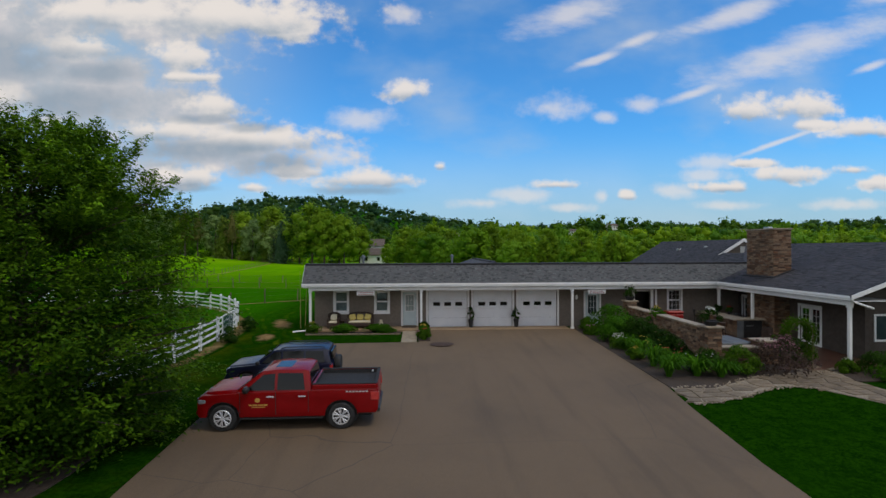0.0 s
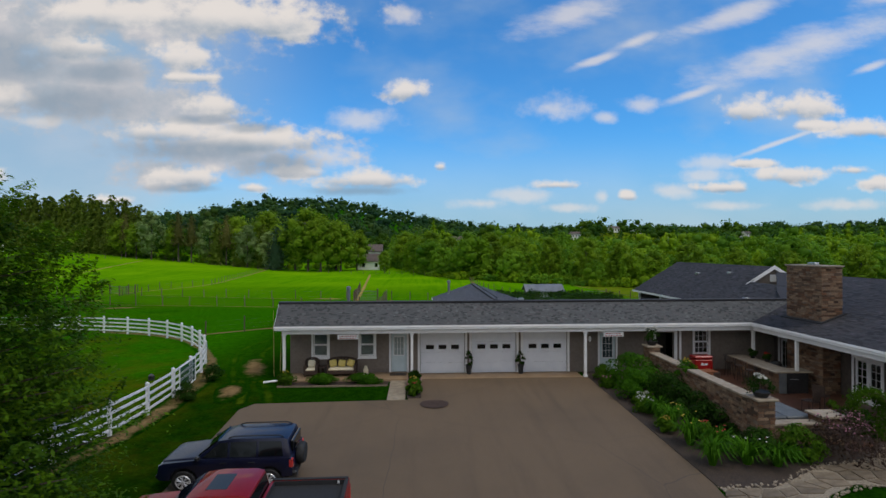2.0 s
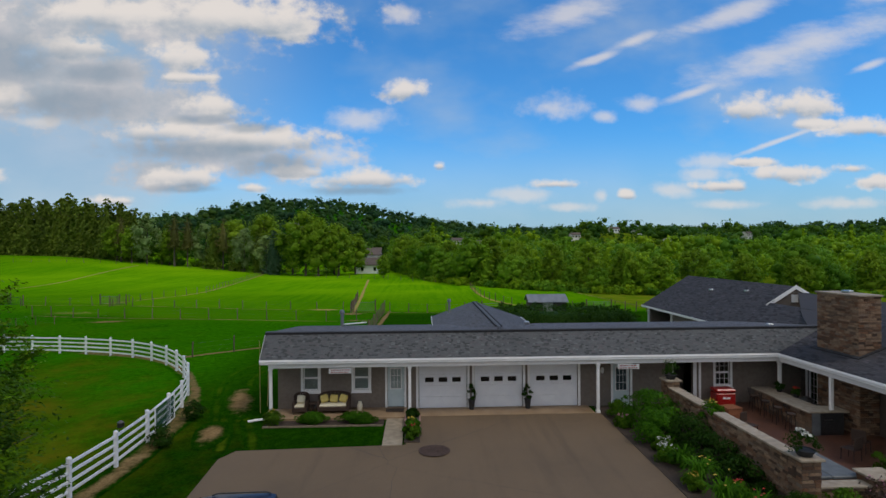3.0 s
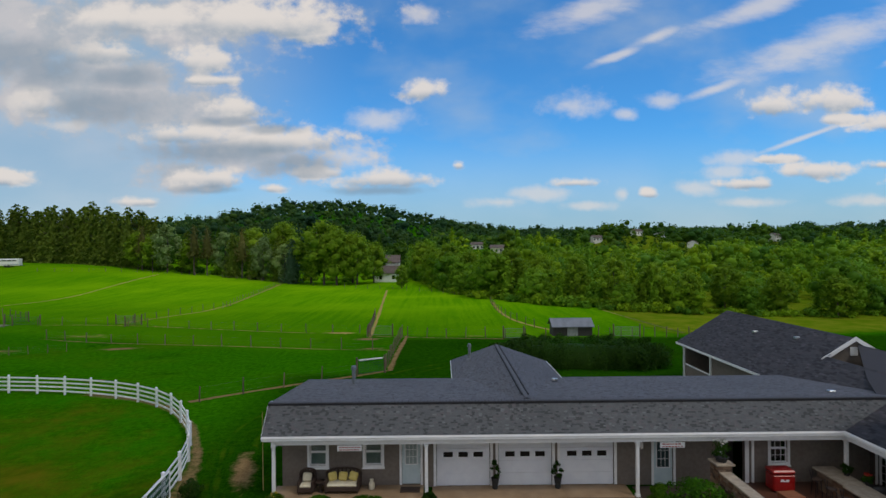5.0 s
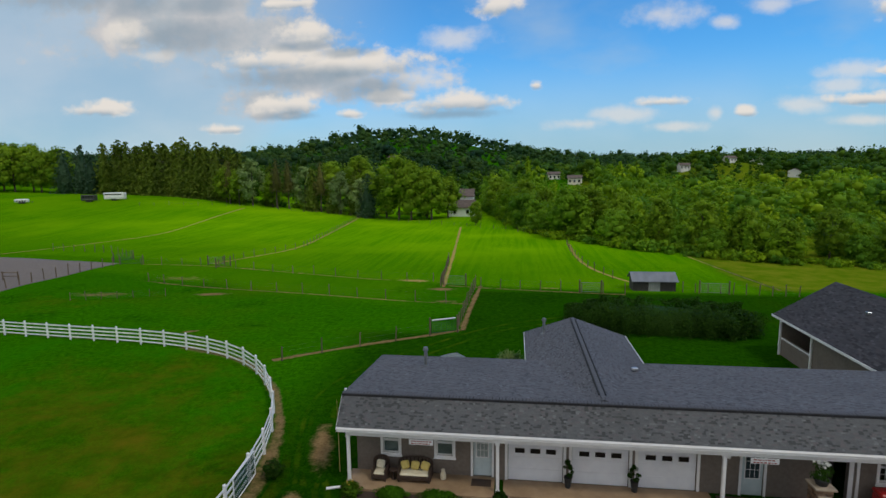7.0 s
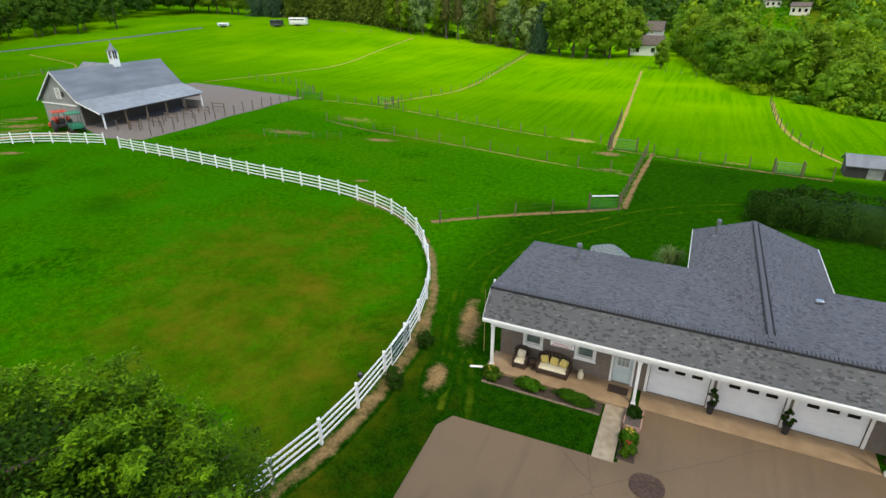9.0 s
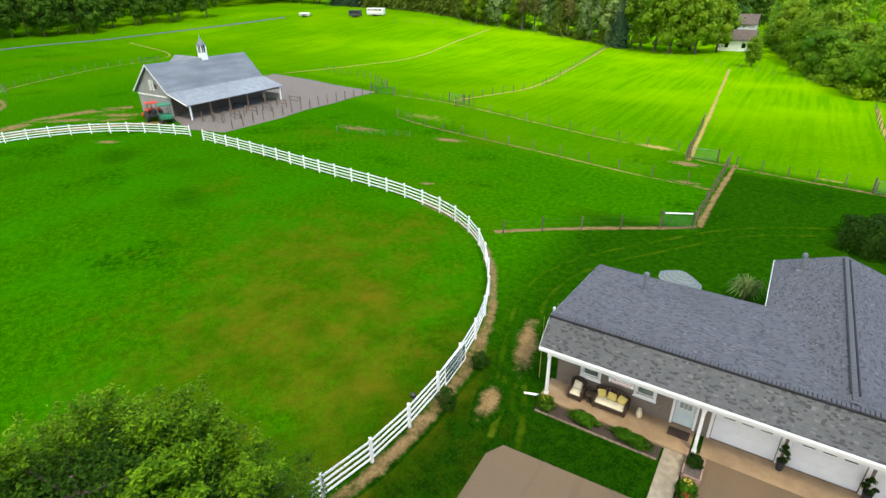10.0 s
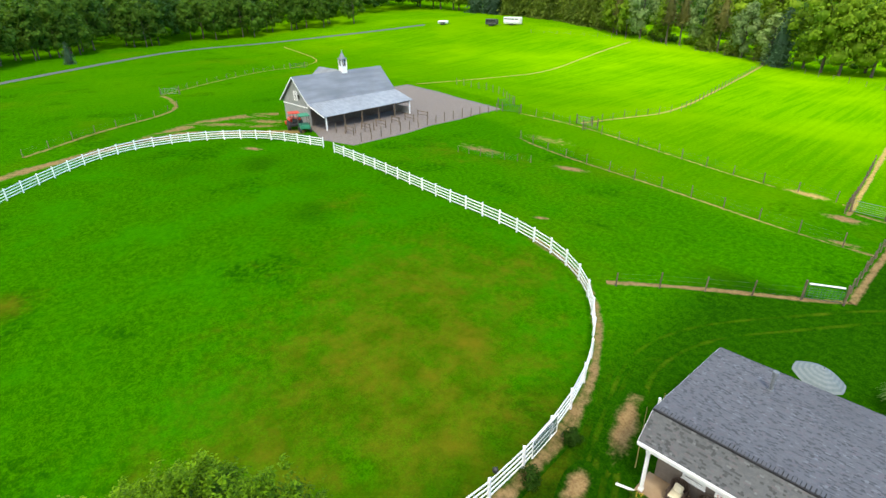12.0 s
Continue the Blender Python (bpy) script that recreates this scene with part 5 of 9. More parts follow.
for name, x, y, z, h, r in (("vent_pipe", -4.4, 39.35, 3.4, 1.0, 0.1), ("vent_pipe", 2.45, 46.3, 3.35, 1.0, 0.09)):
    k = Kit().tube([(x, y, z - 0.1), (x, y, z + h)], r, 14).lathe([(r + 0.05, z + h - 0.06), (r + 0.06, z + h), (r + 0.02, z + h + 0.14), (0.02, z + h + 0.16)], (x, y, 0), 14)
    k.lathe([(r + 0.2, z - 0.05), (r + 0.12, z + 0.05), (r + 0.01, z + 0.14)], (x, y, 0), 14)
    k.make(name, FLUE, house, "dull galvanised flue pipe with a cap", smooth=True)
Kit().tube([(-7.55, 34.7, 2.6), (-7.55, 34.7, 3.9)], 0.06, 10).make("vent_pipe", WHITE, house, "white plastic vent pipe")
CANE = mat("pale yellow cane", (0.36, 0.27, 0.09), (0.46, 0.36, 0.14), 6.0, 0.6, bump=0.1)
for (x, y), (dx, dy), h in (((-7.75, 34.0), (-0.05, 0.1), 3.6), ((-7.7, 35.1), (0.12, 0.2), 3.8)):
    pole = thing("cane_pole", "thin pale cane leaning on the house wall", "pole", "garden canes", at=pose(x, y, height(x, y)))
    Kit().tube([(0, 0, -0.05), (dx * 0.4, dy * 0.4, h * 0.5), (dx, dy, h)], [0.022, 0.018, 0.01], 7).make("cane", CANE, pole)
for x, y, z in ((23.6, 44.0, 5.05), (23.2, 48.0, 4.82), (19.5, 35.3, 3.9), (6.9, 39.5, 3.6)):
    Kit().box(x - 0.16, x + 0.16, y - 0.12, y + 0.12, z - 0.05, z + 0.1, 0.02).make("roof_vent", STEEL, house)
Kit().tube([(18.2, 22.32, 2.78), (18.45, 22.3, 2.62), (19.3, 22.35, 2.35), (20.3, 23.9, 2.2)], 0.045, 8).make("downspout", WHITE, house)
Kit().tube([(-7.05, 32.7, 0.08), (-7.5, 32.6, 0.06), (-7.9, 32.5, 0.03)], 0.06, 10).make("downspout", WHITE, house, "white downspout outlet")

# ---------------------------------------------------------------- chimney and stonework
STONE_MESHES = []
for i in range(6):
    rng = random.Random(60 + i)
    k = Kit().box(-0.5, 0.5, -0.5, 0.5, -0.5, 0.5, 0.07)
    k.v = [(x + rng.uniform(-0.04, 0.04), y + rng.uniform(-0.08, 0.08), z + rng.uniform(-0.05, 0.05)) for x, y, z in k.v]
    STONE_MESHES.append(k.mesh("stone"))


def stone_face(parent, origin, along_dir, length, height_, rng, depth=0.07, course=(0.1, 0.17), width=(0.22, 0.55)):
    """Ledge stones in courses over one upright face."""
    o, a = Vector(origin), Vector(along_dir).normalized()
    turn = Matrix((a, Vector((0, 0, 1)).cross(a), Vector((0, 0, 1)))).transposed().to_4x4()
    z = 0.0
    while z < height_ - 0.03:
        h = min(rng.uniform(*course), height_ - z)
        if height_ - z - h < 0.06:
            h = height_ - z
        s = 0.0
        while s < length - 0.02:
            w = min(rng.uniform(*width), length - s)
            if length - s - w < 0.12:
                w = length - s
            d = depth * rng.uniform(0.8, 1.35)
            ob = put_mesh(rng.choice(STONE_MESHES), "stone", STONE, parent)
            ob.matrix_basis = Matrix.Translation(o + a * (s + w / 2) + Vector((0, 0, z + h / 2))) @ turn @ Matrix.Diagonal((w - 0.012, d, h - 0.012, 1))
            s += w
        z += h


def chimney():
    c = thing("chimney", "square brown ledge-stone chimney with a flat stone cap", "chimney")
    rng = random.Random(5)
    Kit().box(19.5, 20.46, 29.24, 31.66, -0.3, 6.0).make("core", STONE_CORE, c)
    stone_face(c, (19.5, 31.7, 3.1), (0, -1, 0), 2.5, 2.9, rng, width=(0.17, 0.46), course=(0.07, 0.13))
    stone_face(c, (19.46, 29.24, 3.2), (1, 0, 0), 1.04, 2.8, rng, width=(0.17, 0.46), course=(0.07, 0.13))
    Kit().box(19.4, 20.56, 29.14, 31.76, 6.0, 6.08, 0.015).make("cap", CAP, c, "flat buff cap stone")
    Kit().box(19.85, 20.1, 30.2, 30.7, 6.08, 6.2, 0.02).make("flue", STEEL, c)
    Kit().slab([(19.3, 29.05, 3.34), (20.6, 29.05, 3.81), (20.6, 31.9, 3.81), (19.3, 31.9, 3.34)], 0.05).make("flashing", RIDGE_DARK, c, "black lead flashing")
    f = thing("fireplace", "brown ledge-stone fireplace against the patio wall", "fireplace")
    Kit().box(19.55, 20.38, 29.24, 31.66, -0.27, 2.6).make("core", STONE_CORE, f)
    stone_face(f, (19.5, 31.7, -0.25), (0, -1, 0), 2.5, 2.85, rng, width=(0.16, 0.42), course=(0.08, 0.13))
    stone_face(f, (19.5, 29.22, -0.25), (1, 0, 0), 0.88, 2.85, rng, width=(0.16, 0.42), course=(0.08, 0.13))


chimney()


def patio_wall():
    w = thing("patio_wall", "low brown stone wall with a buff cap round the patio", "wall")
    rng = random.Random(8)
    Kit().box(12.34, 12.66, 23.3, 32.4, -0.5, 1.42).make("core", STONE_CORE, w)
    stone_face(w, (12.32, 28.4, 0.1), (0, -1, 0), 5.0, 1.32, rng, 0.08, (0.07, 0.12), (0.16, 0.42))
    stone_face(w, (12.32, 32.4, 0.55), (0, -1, 0), 4.0, 0.87, rng, 0.08, (0.07, 0.12), (0.16, 0.42))
    k = Kit()
    for a, b in ((23.5, 24.9), (24.92, 26.3), (26.32, 27.9), (29.0, 30.2), (30.22, 31.3), (31.32, 32.3)):
        k.box(12.24, 12.76, a, b, 1.42, 1.5, 0.015)
    k.make("cap", CAP, w, "buff cap stones")
    p = Kit().box(12.25, 12.85, 22.8, 23.4, -0.6, 1.5).make("pier", STONE_CORE, w)
    for o, d in (((12.25, 23.4, 0.0), (0, -1, 0)), ((12.25, 22.82, 0.0), (1, 0, 0)), ((12.85, 22.8, 0.5), (0, 1, 0))):
        stone_face(p, o, d, 0.6, 1.5 - o[2], rng, 0.07, (0.09, 0.14), (0.18, 0.42))
    Kit().box(12.15, 12.95, 22.7, 23.5, 1.5, 1.58, 0.015).make("cap", CAP, w)
    q = Kit().box(12.2, 12.8, 31.9, 32.5, -0.2, 1.75).make("pier", STONE_CORE, w)
    stone_face(q, (12.2, 32.5, 0.5), (0, -1, 0), 0.6, 1.25, rng, 0.07, (0.09, 0.14), (0.18, 0.42))
    stone_face(q, (12.2, 31.92, 0.9), (1, 0, 0), 0.6, 0.85, rng, 0.07, (0.09, 0.14), (0.18, 0.42))
    Kit().box(12.1, 12.9, 31.8, 32.6, 1.75, 1.83, 0.015).make("cap", CAP, w)
    Kit().box(12.85, 14.6, 22.95, 23.25, -0.6, 0.6).make("core", STONE_CORE, w)
    stone_face(w, (12.85, 22.93, -0.1), (1, 0, 0), 1.75, 0.7, rng, 0.09, (0.09, 0.15), (0.2, 0.5))
    Kit().box(12.87, 14.58, 22.82, 23.32, 0.6, 0.68, 0.015).make("cap", CAP, w)
    r = Kit().box(14.6, 15.4, 22.8, 23.5, -0.6, 0.86).make("pier", STONE_CORE, w)
    stone_face(r, (14.6, 22.8, -0.1), (1, 0, 0), 0.8, 0.95, rng, 0.07, (0.09, 0.14), (0.18, 0.42))
    stone_face(r, (14.6, 23.5, 0.2), (0, -1, 0), 0.7, 0.66, rng, 0.07, (0.09, 0.14), (0.18, 0.42))
    Kit().box(14.5, 15.5, 22.7, 23.6, 0.86, 0.94, 0.015).make("cap", CAP, w)


patio_wall()

# ---------------------------------------------------------------- trees and woods
def crown_points(rng, clumps, per, r, h, base, flat=0.75, hollow=0.35):
    """Leaves in rounded clumps over an uneven egg-shaped crown, and the ways they face."""
    out, face = [], []
    for c in range(clumps):
        a, t = rng.uniform(0, 2 * np.pi), rng.uniform(0.02, 1.0)
        belly = np.sin(np.pi * np.clip(t * 0.84 + 0.14, 0, 1)) ** 0.7
        rad = r * belly * rng.uniform(hollow, 1.0) ** 0.5 * (1 + 0.22 * np.sin(2.3 * a + 5 * t))
        centre = np.array([rad * np.cos(a), rad * np.sin(a), base + t * (h - base)])
        size = r * rng.uniform(0.26, 0.46)
        p = rng.normal(size=(per, 3))
        p[:, 2] += 0.35
        p /= np.linalg.norm(p, axis=1)[:, None]
        away = (centre - np.array([0, 0, base + 0.4 * (h - base)])) / r
        face.append(p * 0.55 + away * 0.8)
        p *= size * rng.uniform(0.55, 1.0, (per, 1)) ** 0.4
        p[:, 2] *= flat
        out.append(centre + p)
    return np.vstack(out), np.vstack(face)


def conifer_points(rng, tiers, per, r, h, base, droop=0.28):
    out, face = [], []
    for t in np.linspace(0.0, 0.97, tiers):
        rad = r * (1 - t) ** 0.52 * (1 + 0.1 * rng.normal()) + 0.25
        boughs = max(4, int(9 * (1 - t) + 3))
        off = rng.uniform(0, 6.28)
        for b in range(boughs):
            a = off + 2 * np.pi * b / boughs + rng.normal(0, 0.15)
            reach = rad * rng.uniform(0.65, 1.12)
            q = rng.uniform(0.15, 1, per) ** 0.7
            sway = rng.normal(0, 0.13, (per, 3)) * (0.4 + rad * 0.5)
            out.append(np.stack([np.cos(a) * q * reach, np.sin(a) * q * reach, base + np.clip(t + rng.normal(0, 0.7 / tiers), 0, 0.99) * (h - base) - droop * q ** 2 * reach], 1) + sway)
            face.append(np.tile([np.cos(a) * 0.6, np.sin(a) * 0.6, 0.7], (per, 1)))
    return np.vstack(out), np.vstack(face)


def round_grid():
    """A cube of four-sided faces, two a side, blown up to a ball."""
    vs, at, qs = [], {}, []

    def corner(p):
        if p not in at:
            at[p] = len(vs)
            v = np.array(p, float) - 1
            vs.append(v / np.linalg.norm(v))
        return at[p]
    for a in range(3):
        b, c = (a + 1) % 3, (a + 2) % 3
        for side in (0, 2):
            for i in (0, 1):
                for j in (0, 1):
                    q = []
                    for u, w in ((i, j), (i + 1, j), (i + 1, j + 1), (i, j + 1)):
                        p = [0, 0, 0]
                        p[a], p[b], p[c] = side, u, w
                        q.append(corner(tuple(p)))
                    qs.append(q if side else q[::-1])
    return np.array(vs), np.array(qs)


BALL_V, BALL_Q = round_grid()


def leafy_crown(seed, leaf, clumps, per, r, h, base, flat=0.78):
    """A crown of billowing clumps: each a dented dark heart under a skin of leaves that face outwards."""
    rng = np.random.default_rng(seed)
    V, Q, pts, face, o = [], [], [], [], 0
    for c in range(clumps):
        t = ((c + 0.5) / clumps) ** 0.85
        a = c * 2.39996 + rng.normal(0, 0.35)
        belly = np.sin(np.pi * np.clip(t * 0.8 + 0.16, 0, 1)) ** 0.75
        rad = r * belly * rng.uniform(0.45, 0.92) * (1 + 0.16 * np.sin(2.3 * a + seed))
        size = r * rng.uniform(0.26, 0.56) * (1.0 - 0.2 * t) * (1.45 if clumps < 5 else 1.0)
        centre = np.array([rad * np.cos(a), rad * np.sin(a), base + size * 0.6 + t * max(h - base - size * 1.2, 0.1)])
        heart = BALL_V * (size * 0.74) * rng.uniform(0.62, 1.12, (len(BALL_V), 1)) * np.array([1, 1, flat])
        V.append(heart + centre), Q.append(BALL_Q + o)
        o += len(heart)
        p = rng.normal(size=(per, 3))
        p[:, 2] += 0.3
        p /= np.linalg.norm(p, axis=1)[:, None]
        face.append(p * 0.9 + (centre - np.array([0, 0, base + 0.35 * (h - base)])) / r * 0.35)
        bulge = 1 + 0.22 * np.sin(p[:, :1] * 5 + c) * np.cos(p[:, 1:2] * 4 + c * 2) + 0.14 * np.sin(p[:, 2:] * 7 + c)
        pts.append(centre + p * size * bulge * rng.uniform(0.68, 1.3, (per, 1)) * np.array([1, 1, flat]))
    v, q = leaf_mesh(rng, np.vstack(pts), leaf, 0.05, 0.75, np.vstack(face))
    return np.vstack(V + [v]), np.vstack(Q + [q + o])


def crown_of(kind, seed, leaf, clumps, per, r, h, base):
    if kind == "broad":
        return leafy_crown(seed, leaf, clumps, per, r, h, base)
    rng = np.random.default_rng(seed)
    pts, face = conifer_points(rng, clumps, per, r, h, base)
    v, q = leaf_mesh(rng, pts, leaf, 0.1, 0.6, face * 0.8)
    # a slim dark heart behind the boughs
    n = 9
    a = np.linspace(0, 2 * np.pi, n, endpoint=False)
    rings = [np.stack([np.cos(a) * r * w, np.sin(a) * r * w, np.full(n, base + k * (h - base))], 1) for k, w in ((0.0, 0.2), (0.05, 0.55), (0.5, 0.38), (0.93, 0.03))]
    i = np.arange(n)
    quads = np.vstack([np.stack([k * n + i, k * n + (i + 1) % n, (k + 1) * n + (i + 1) % n, (k + 1) * n + i], 1) for k in range(3)])
    return np.vstack(rings + [v]), np.vstack([quads, q + 4 * n])


def wood(name, spots, protos, material, label, seed, low=0.7, high=1.3, slim=(0.85, 1.15)):
    """A wood of many trees, too many to count: one mesh."""
    rng = np.random.default_rng(seed)
    V, Q, T, H, o = [], [], [], [], 0
    for x, y in spots:
        v, q = protos[rng.integers(len(protos))]
        a, s = rng.uniform(0, 6.28), rng.uniform(low, high)
        if in_house_sightline(x, y):
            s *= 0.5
        if x > 38 and y < 150:
            s *= 0.72
        c, d = np.cos(a), np.sin(a)
        w = v @ np.array([[c, d, 0], [-d, c, 0], [0, 0, 1]]) * np.array([s, s, s * rng.uniform(*slim)])
        V.append(w + np.array([x, y, height(x, y) - 0.3]))
        Q.append(q + o)
        T.append(np.full(len(v), rng.choice([0.0, 0.0, 0.12, 0.25, 0.4, 0.6])))
        H.append(np.full(len(v), rng.uniform(-1, 1)))
        o += len(v)
    me = array_mesh(name, np.vstack(V), np.vstack(Q))
    me.attributes.new("tint", "FLOAT", "POINT").data.foreach_set("value", np.concatenate(T).astype(np.float32))
    hue = np.concatenate(H).astype(np.float32)
    me.attributes.new("warm", "FLOAT", "POINT").data.foreach_set("value", np.clip(hue, 0, 1))
    me.attributes.new("cool", "FLOAT", "POINT").data.foreach_set("value", np.clip(-hue, 0, 1))
    return tagged(put_mesh(me, name, material), label, "woods", kind="stuff")


def in_house_sightline(x, y):
    """Strips on the camera's sightline to each distant house, where trees are shortened."""
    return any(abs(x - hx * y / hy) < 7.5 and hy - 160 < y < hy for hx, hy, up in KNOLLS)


def scatter(seed, count, x0, x1, y0, y1, inside, gap):
    """Random spots with a least distance from one another."""
    rng = np.random.default_rng(seed)
    taken, out = {}, []
    for x, y in zip(rng.uniform(x0, x1, count), rng.uniform(y0, y1, count)):
        key = (int(x // gap), int(y // gap))
        if key in taken or not inside(x, y):
            continue
        taken[key] = True
        out.append((x, y))
    return out


EAST_EDGE = [(-14, 215), (-7, 185), (-3, 165), (0, 148), (8, 124), (18, 112), (26, 102), (33, 97), (40, 92), (54, 88), (100, 80), (220, 60), (900, 20)]
WEST_EDGE = [(-600, 262), (-260, 252), (-200, 240), (-160, 232), (-115, 206), (-90, 198), (-66, 193), (-44, 194), (-30, 190), (-19, 212), (-14.1, 300)]


def clear_of_houses(x, y):
    for hx, hy, up in KNOLLS:
        # Spots round each house, and a strip cleared along the camera's view of it.
        if (x - hx) ** 2 + (y - hy) ** 2 < 110 or (abs(x - hx * y / hy) < 9 and hy - 16 < y < hy):
            return False
    return not (-26 < x < -9 and 186 < y < 212)


def in_east(x, y):
    e = np.array(EAST_EDGE)
    return x > -14 and y > np.interp(x, e[:, 0], e[:, 1]) + 7 and clear_of_houses(x, y)


def in_west(x, y):
    e = np.array(WEST_EDGE)
    return x <= -14 and y > np.interp(x, e[:, 0], e[:, 1]) + 9 and clear_of_houses(x, y)


def fringe(x, y):
    """Within two dozen metres of the field."""
    return in_east(x, y) and not in_east(x, y - 24)


near_protos = [crown_of("broad", 30 + i, 0.3, 15 + 2 * i, 75, 3.2 + 0.6 * i, 6.2 + 1.6 * i, 0.2) for i in range(5)] + [crown_of("conifer", 38, 0.4, 14, 9, 2.6, 10.5, 0.3)]
inner_protos = [crown_of("broad", 34 + i, 0.5, 8, 26, 3.4 + 0.6 * i, 6.8 + 1.5 * i, 0.6) for i in range(4)]
mid_protos = [crown_of("broad", 40 + i, 0.66, 6, 18, 4.0 + 0.7 * i, 8.2 + 1.3 * i, 0.5) for i in range(4)] + [crown_of("conifer", 48, 0.8, 8, 5, 3.0, 13.0, 0.5)]
far_protos = [crown_of("broad", 50 + i, 0.85, 4, 12, 4.8 + 0.6 * i, 9.5 + 1.4 * i, 0.5) for i in range(4)]
road_protos = [crown_of("broad", 56 + i, 0.6, 9, 28, 4.2 + 0.5 * i, 13.0 + 2 * i, 2.5) for i in range(3)]
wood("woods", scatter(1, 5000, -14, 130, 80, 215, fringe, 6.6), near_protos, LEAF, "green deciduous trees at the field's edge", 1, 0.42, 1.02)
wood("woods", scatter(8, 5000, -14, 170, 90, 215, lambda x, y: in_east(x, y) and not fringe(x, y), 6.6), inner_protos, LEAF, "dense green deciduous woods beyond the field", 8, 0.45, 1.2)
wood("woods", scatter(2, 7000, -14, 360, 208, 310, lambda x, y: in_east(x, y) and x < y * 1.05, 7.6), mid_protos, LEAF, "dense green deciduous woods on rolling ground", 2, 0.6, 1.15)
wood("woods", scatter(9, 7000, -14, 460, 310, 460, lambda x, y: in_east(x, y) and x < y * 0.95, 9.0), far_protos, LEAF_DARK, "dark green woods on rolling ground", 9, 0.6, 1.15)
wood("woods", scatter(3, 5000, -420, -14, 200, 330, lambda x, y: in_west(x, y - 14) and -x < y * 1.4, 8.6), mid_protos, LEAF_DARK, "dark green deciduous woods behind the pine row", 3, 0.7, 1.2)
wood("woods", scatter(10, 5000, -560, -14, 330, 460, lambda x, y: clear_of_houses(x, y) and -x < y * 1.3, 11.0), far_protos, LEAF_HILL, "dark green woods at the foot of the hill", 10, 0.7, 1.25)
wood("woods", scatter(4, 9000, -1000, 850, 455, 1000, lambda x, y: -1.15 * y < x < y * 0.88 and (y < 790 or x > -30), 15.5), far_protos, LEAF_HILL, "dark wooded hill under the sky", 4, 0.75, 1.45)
wood("woods", scatter(5, 900, -330, -236, 30, 250, lambda x, y: x < -238 and not any(a < math.degrees(math.atan2(x, y - 13.6)) < b for a, b in ((-70.2, -68.4), (-63.4, -61.2))), 8.5), road_protos, LEAF_DARK, "tall shady trees beyond the farm road", 5, 0.9, 1.4)
wood("undergrowth", scatter(6, 6000, -16, 150, 70, 190, lambda x, y: in_east(x, y + 3) and not in_east(x, y - 3), 2.0), [crown_of("broad", 70 + i, 0.22, 5, 50, 1.5, 1.7, 0.0) for i in range(3)], LEAF, "bright weedy undergrowth at the wood's edge", 6)
wood("undergrowth", scatter(7, 6000, -200, -18, 165, 245, lambda x, y: in_west(x, y + 9) and not in_west(x, y + 4), 3.0), [crown_of("broad", 74 + i, 0.3, 4, 30, 1.4, 1.8, 0.0) for i in range(2)], LEAF, "weedy undergrowth below the pines", 7)


def trunk_mesh(h, r, seed, lean=0.15):
    rng = random.Random(seed)
    k = Kit()
    pts = [(rng.uniform(-lean, lean) * i * 0.4, rng.uniform(-lean, lean) * i * 0.4, -0.3 + (h + 0.3) * i / 4) for i in range(5)]
    k.tube(pts, [r * 1.25, r, r * 0.8, r * 0.55, r * 0.2], 9)
    for i in range(6):
        b = Vector(pts[2 + i % 2]) + Vector((0, 0, rng.uniform(-0.3, 0.8)))
        a = rng.uniform(0, 6.28)
        k.tube([b, b + Vector((math.cos(a) * h * 0.1, math.sin(a) * h * 0.1, h * 0.09)), b + Vector((math.cos(a) * h * 0.2, math.sin(a) * h * 0.2, h * 0.13))], [r * 0.35, r * 0.2, r * 0.06], 6)
    return k.mesh("trunk")


KINDS = {}
for key, kind, material, word, leaf, clumps, per, r, h, base, tr in (
        ("pine_a", "conifer", NEEDLE, "pine_tree", 0.46, 25, 11, 4.4, 17.8, 0.4, 0.24), ("pine_b", "conifer", NEEDLE, "pine_tree", 0.46, 24, 11, 4.3, 16.6, 0.6, 0.22),
        ("bare_pine", "conifer", RUSSET, "pine_tree", 0.3, 14, 8, 2.6, 16.0, 6.0, 0.22), ("spruce", "conifer", SPRUCE, "blue_spruce", 0.36, 22, 10, 4.4, 14.5, 0.2, 0.2),
        ("broad_a", "broad", LEAF_WOOD, "leafy_tree", 0.34, 24, 95, 5.2, 15.5, 1.8, 0.26), ("broad_b", "broad", LEAF_WOOD, "leafy_tree", 0.36, 28, 95, 6.0, 18.5, 1.6, 0.3),
        ("broad_c", "broad", LEAF_WOOD, "leafy_tree", 0.3, 19, 85, 3.6, 10.5, 0.6, 0.18), ("silver", "broad", LEAF_SILVER, "leafy_tree", 0.32, 20, 95, 4.2, 14.0, 1.0, 0.22),
        ("tall_a", "broad", LEAF_DARK, "leafy_tree", 0.36, 22, 80, 5.0, 16.5, 2.0, 0.2), ("tall_b", "broad", LEAF_DARK, "leafy_tree", 0.36, 20, 80, 4.4, 15.0, 2.6, 0.18)):
    made = []
    for v in range(2):
        q, f = crown_of(kind, 100 + len(KINDS) * 5 + v, leaf, clumps, per, r, h, base)
        crown = array_mesh("crown", q, f)
        stem = trunk_mesh(h * 0.85, tr, 200 + len(KINDS) * 5 + v)
        crown.materials.append(material), stem.materials.append(BARK)
        made.append((stem, crown))
    KINDS[key] = (made, word)
TREE_LABELS = {"pine_tree": "dark green pine tree in a row behind the field", "blue_spruce": "blue-green spruce tree at the field's edge", "leafy_tree": "leafy green deciduous tree at the field's edge"}
tree_rng = random.Random(77)


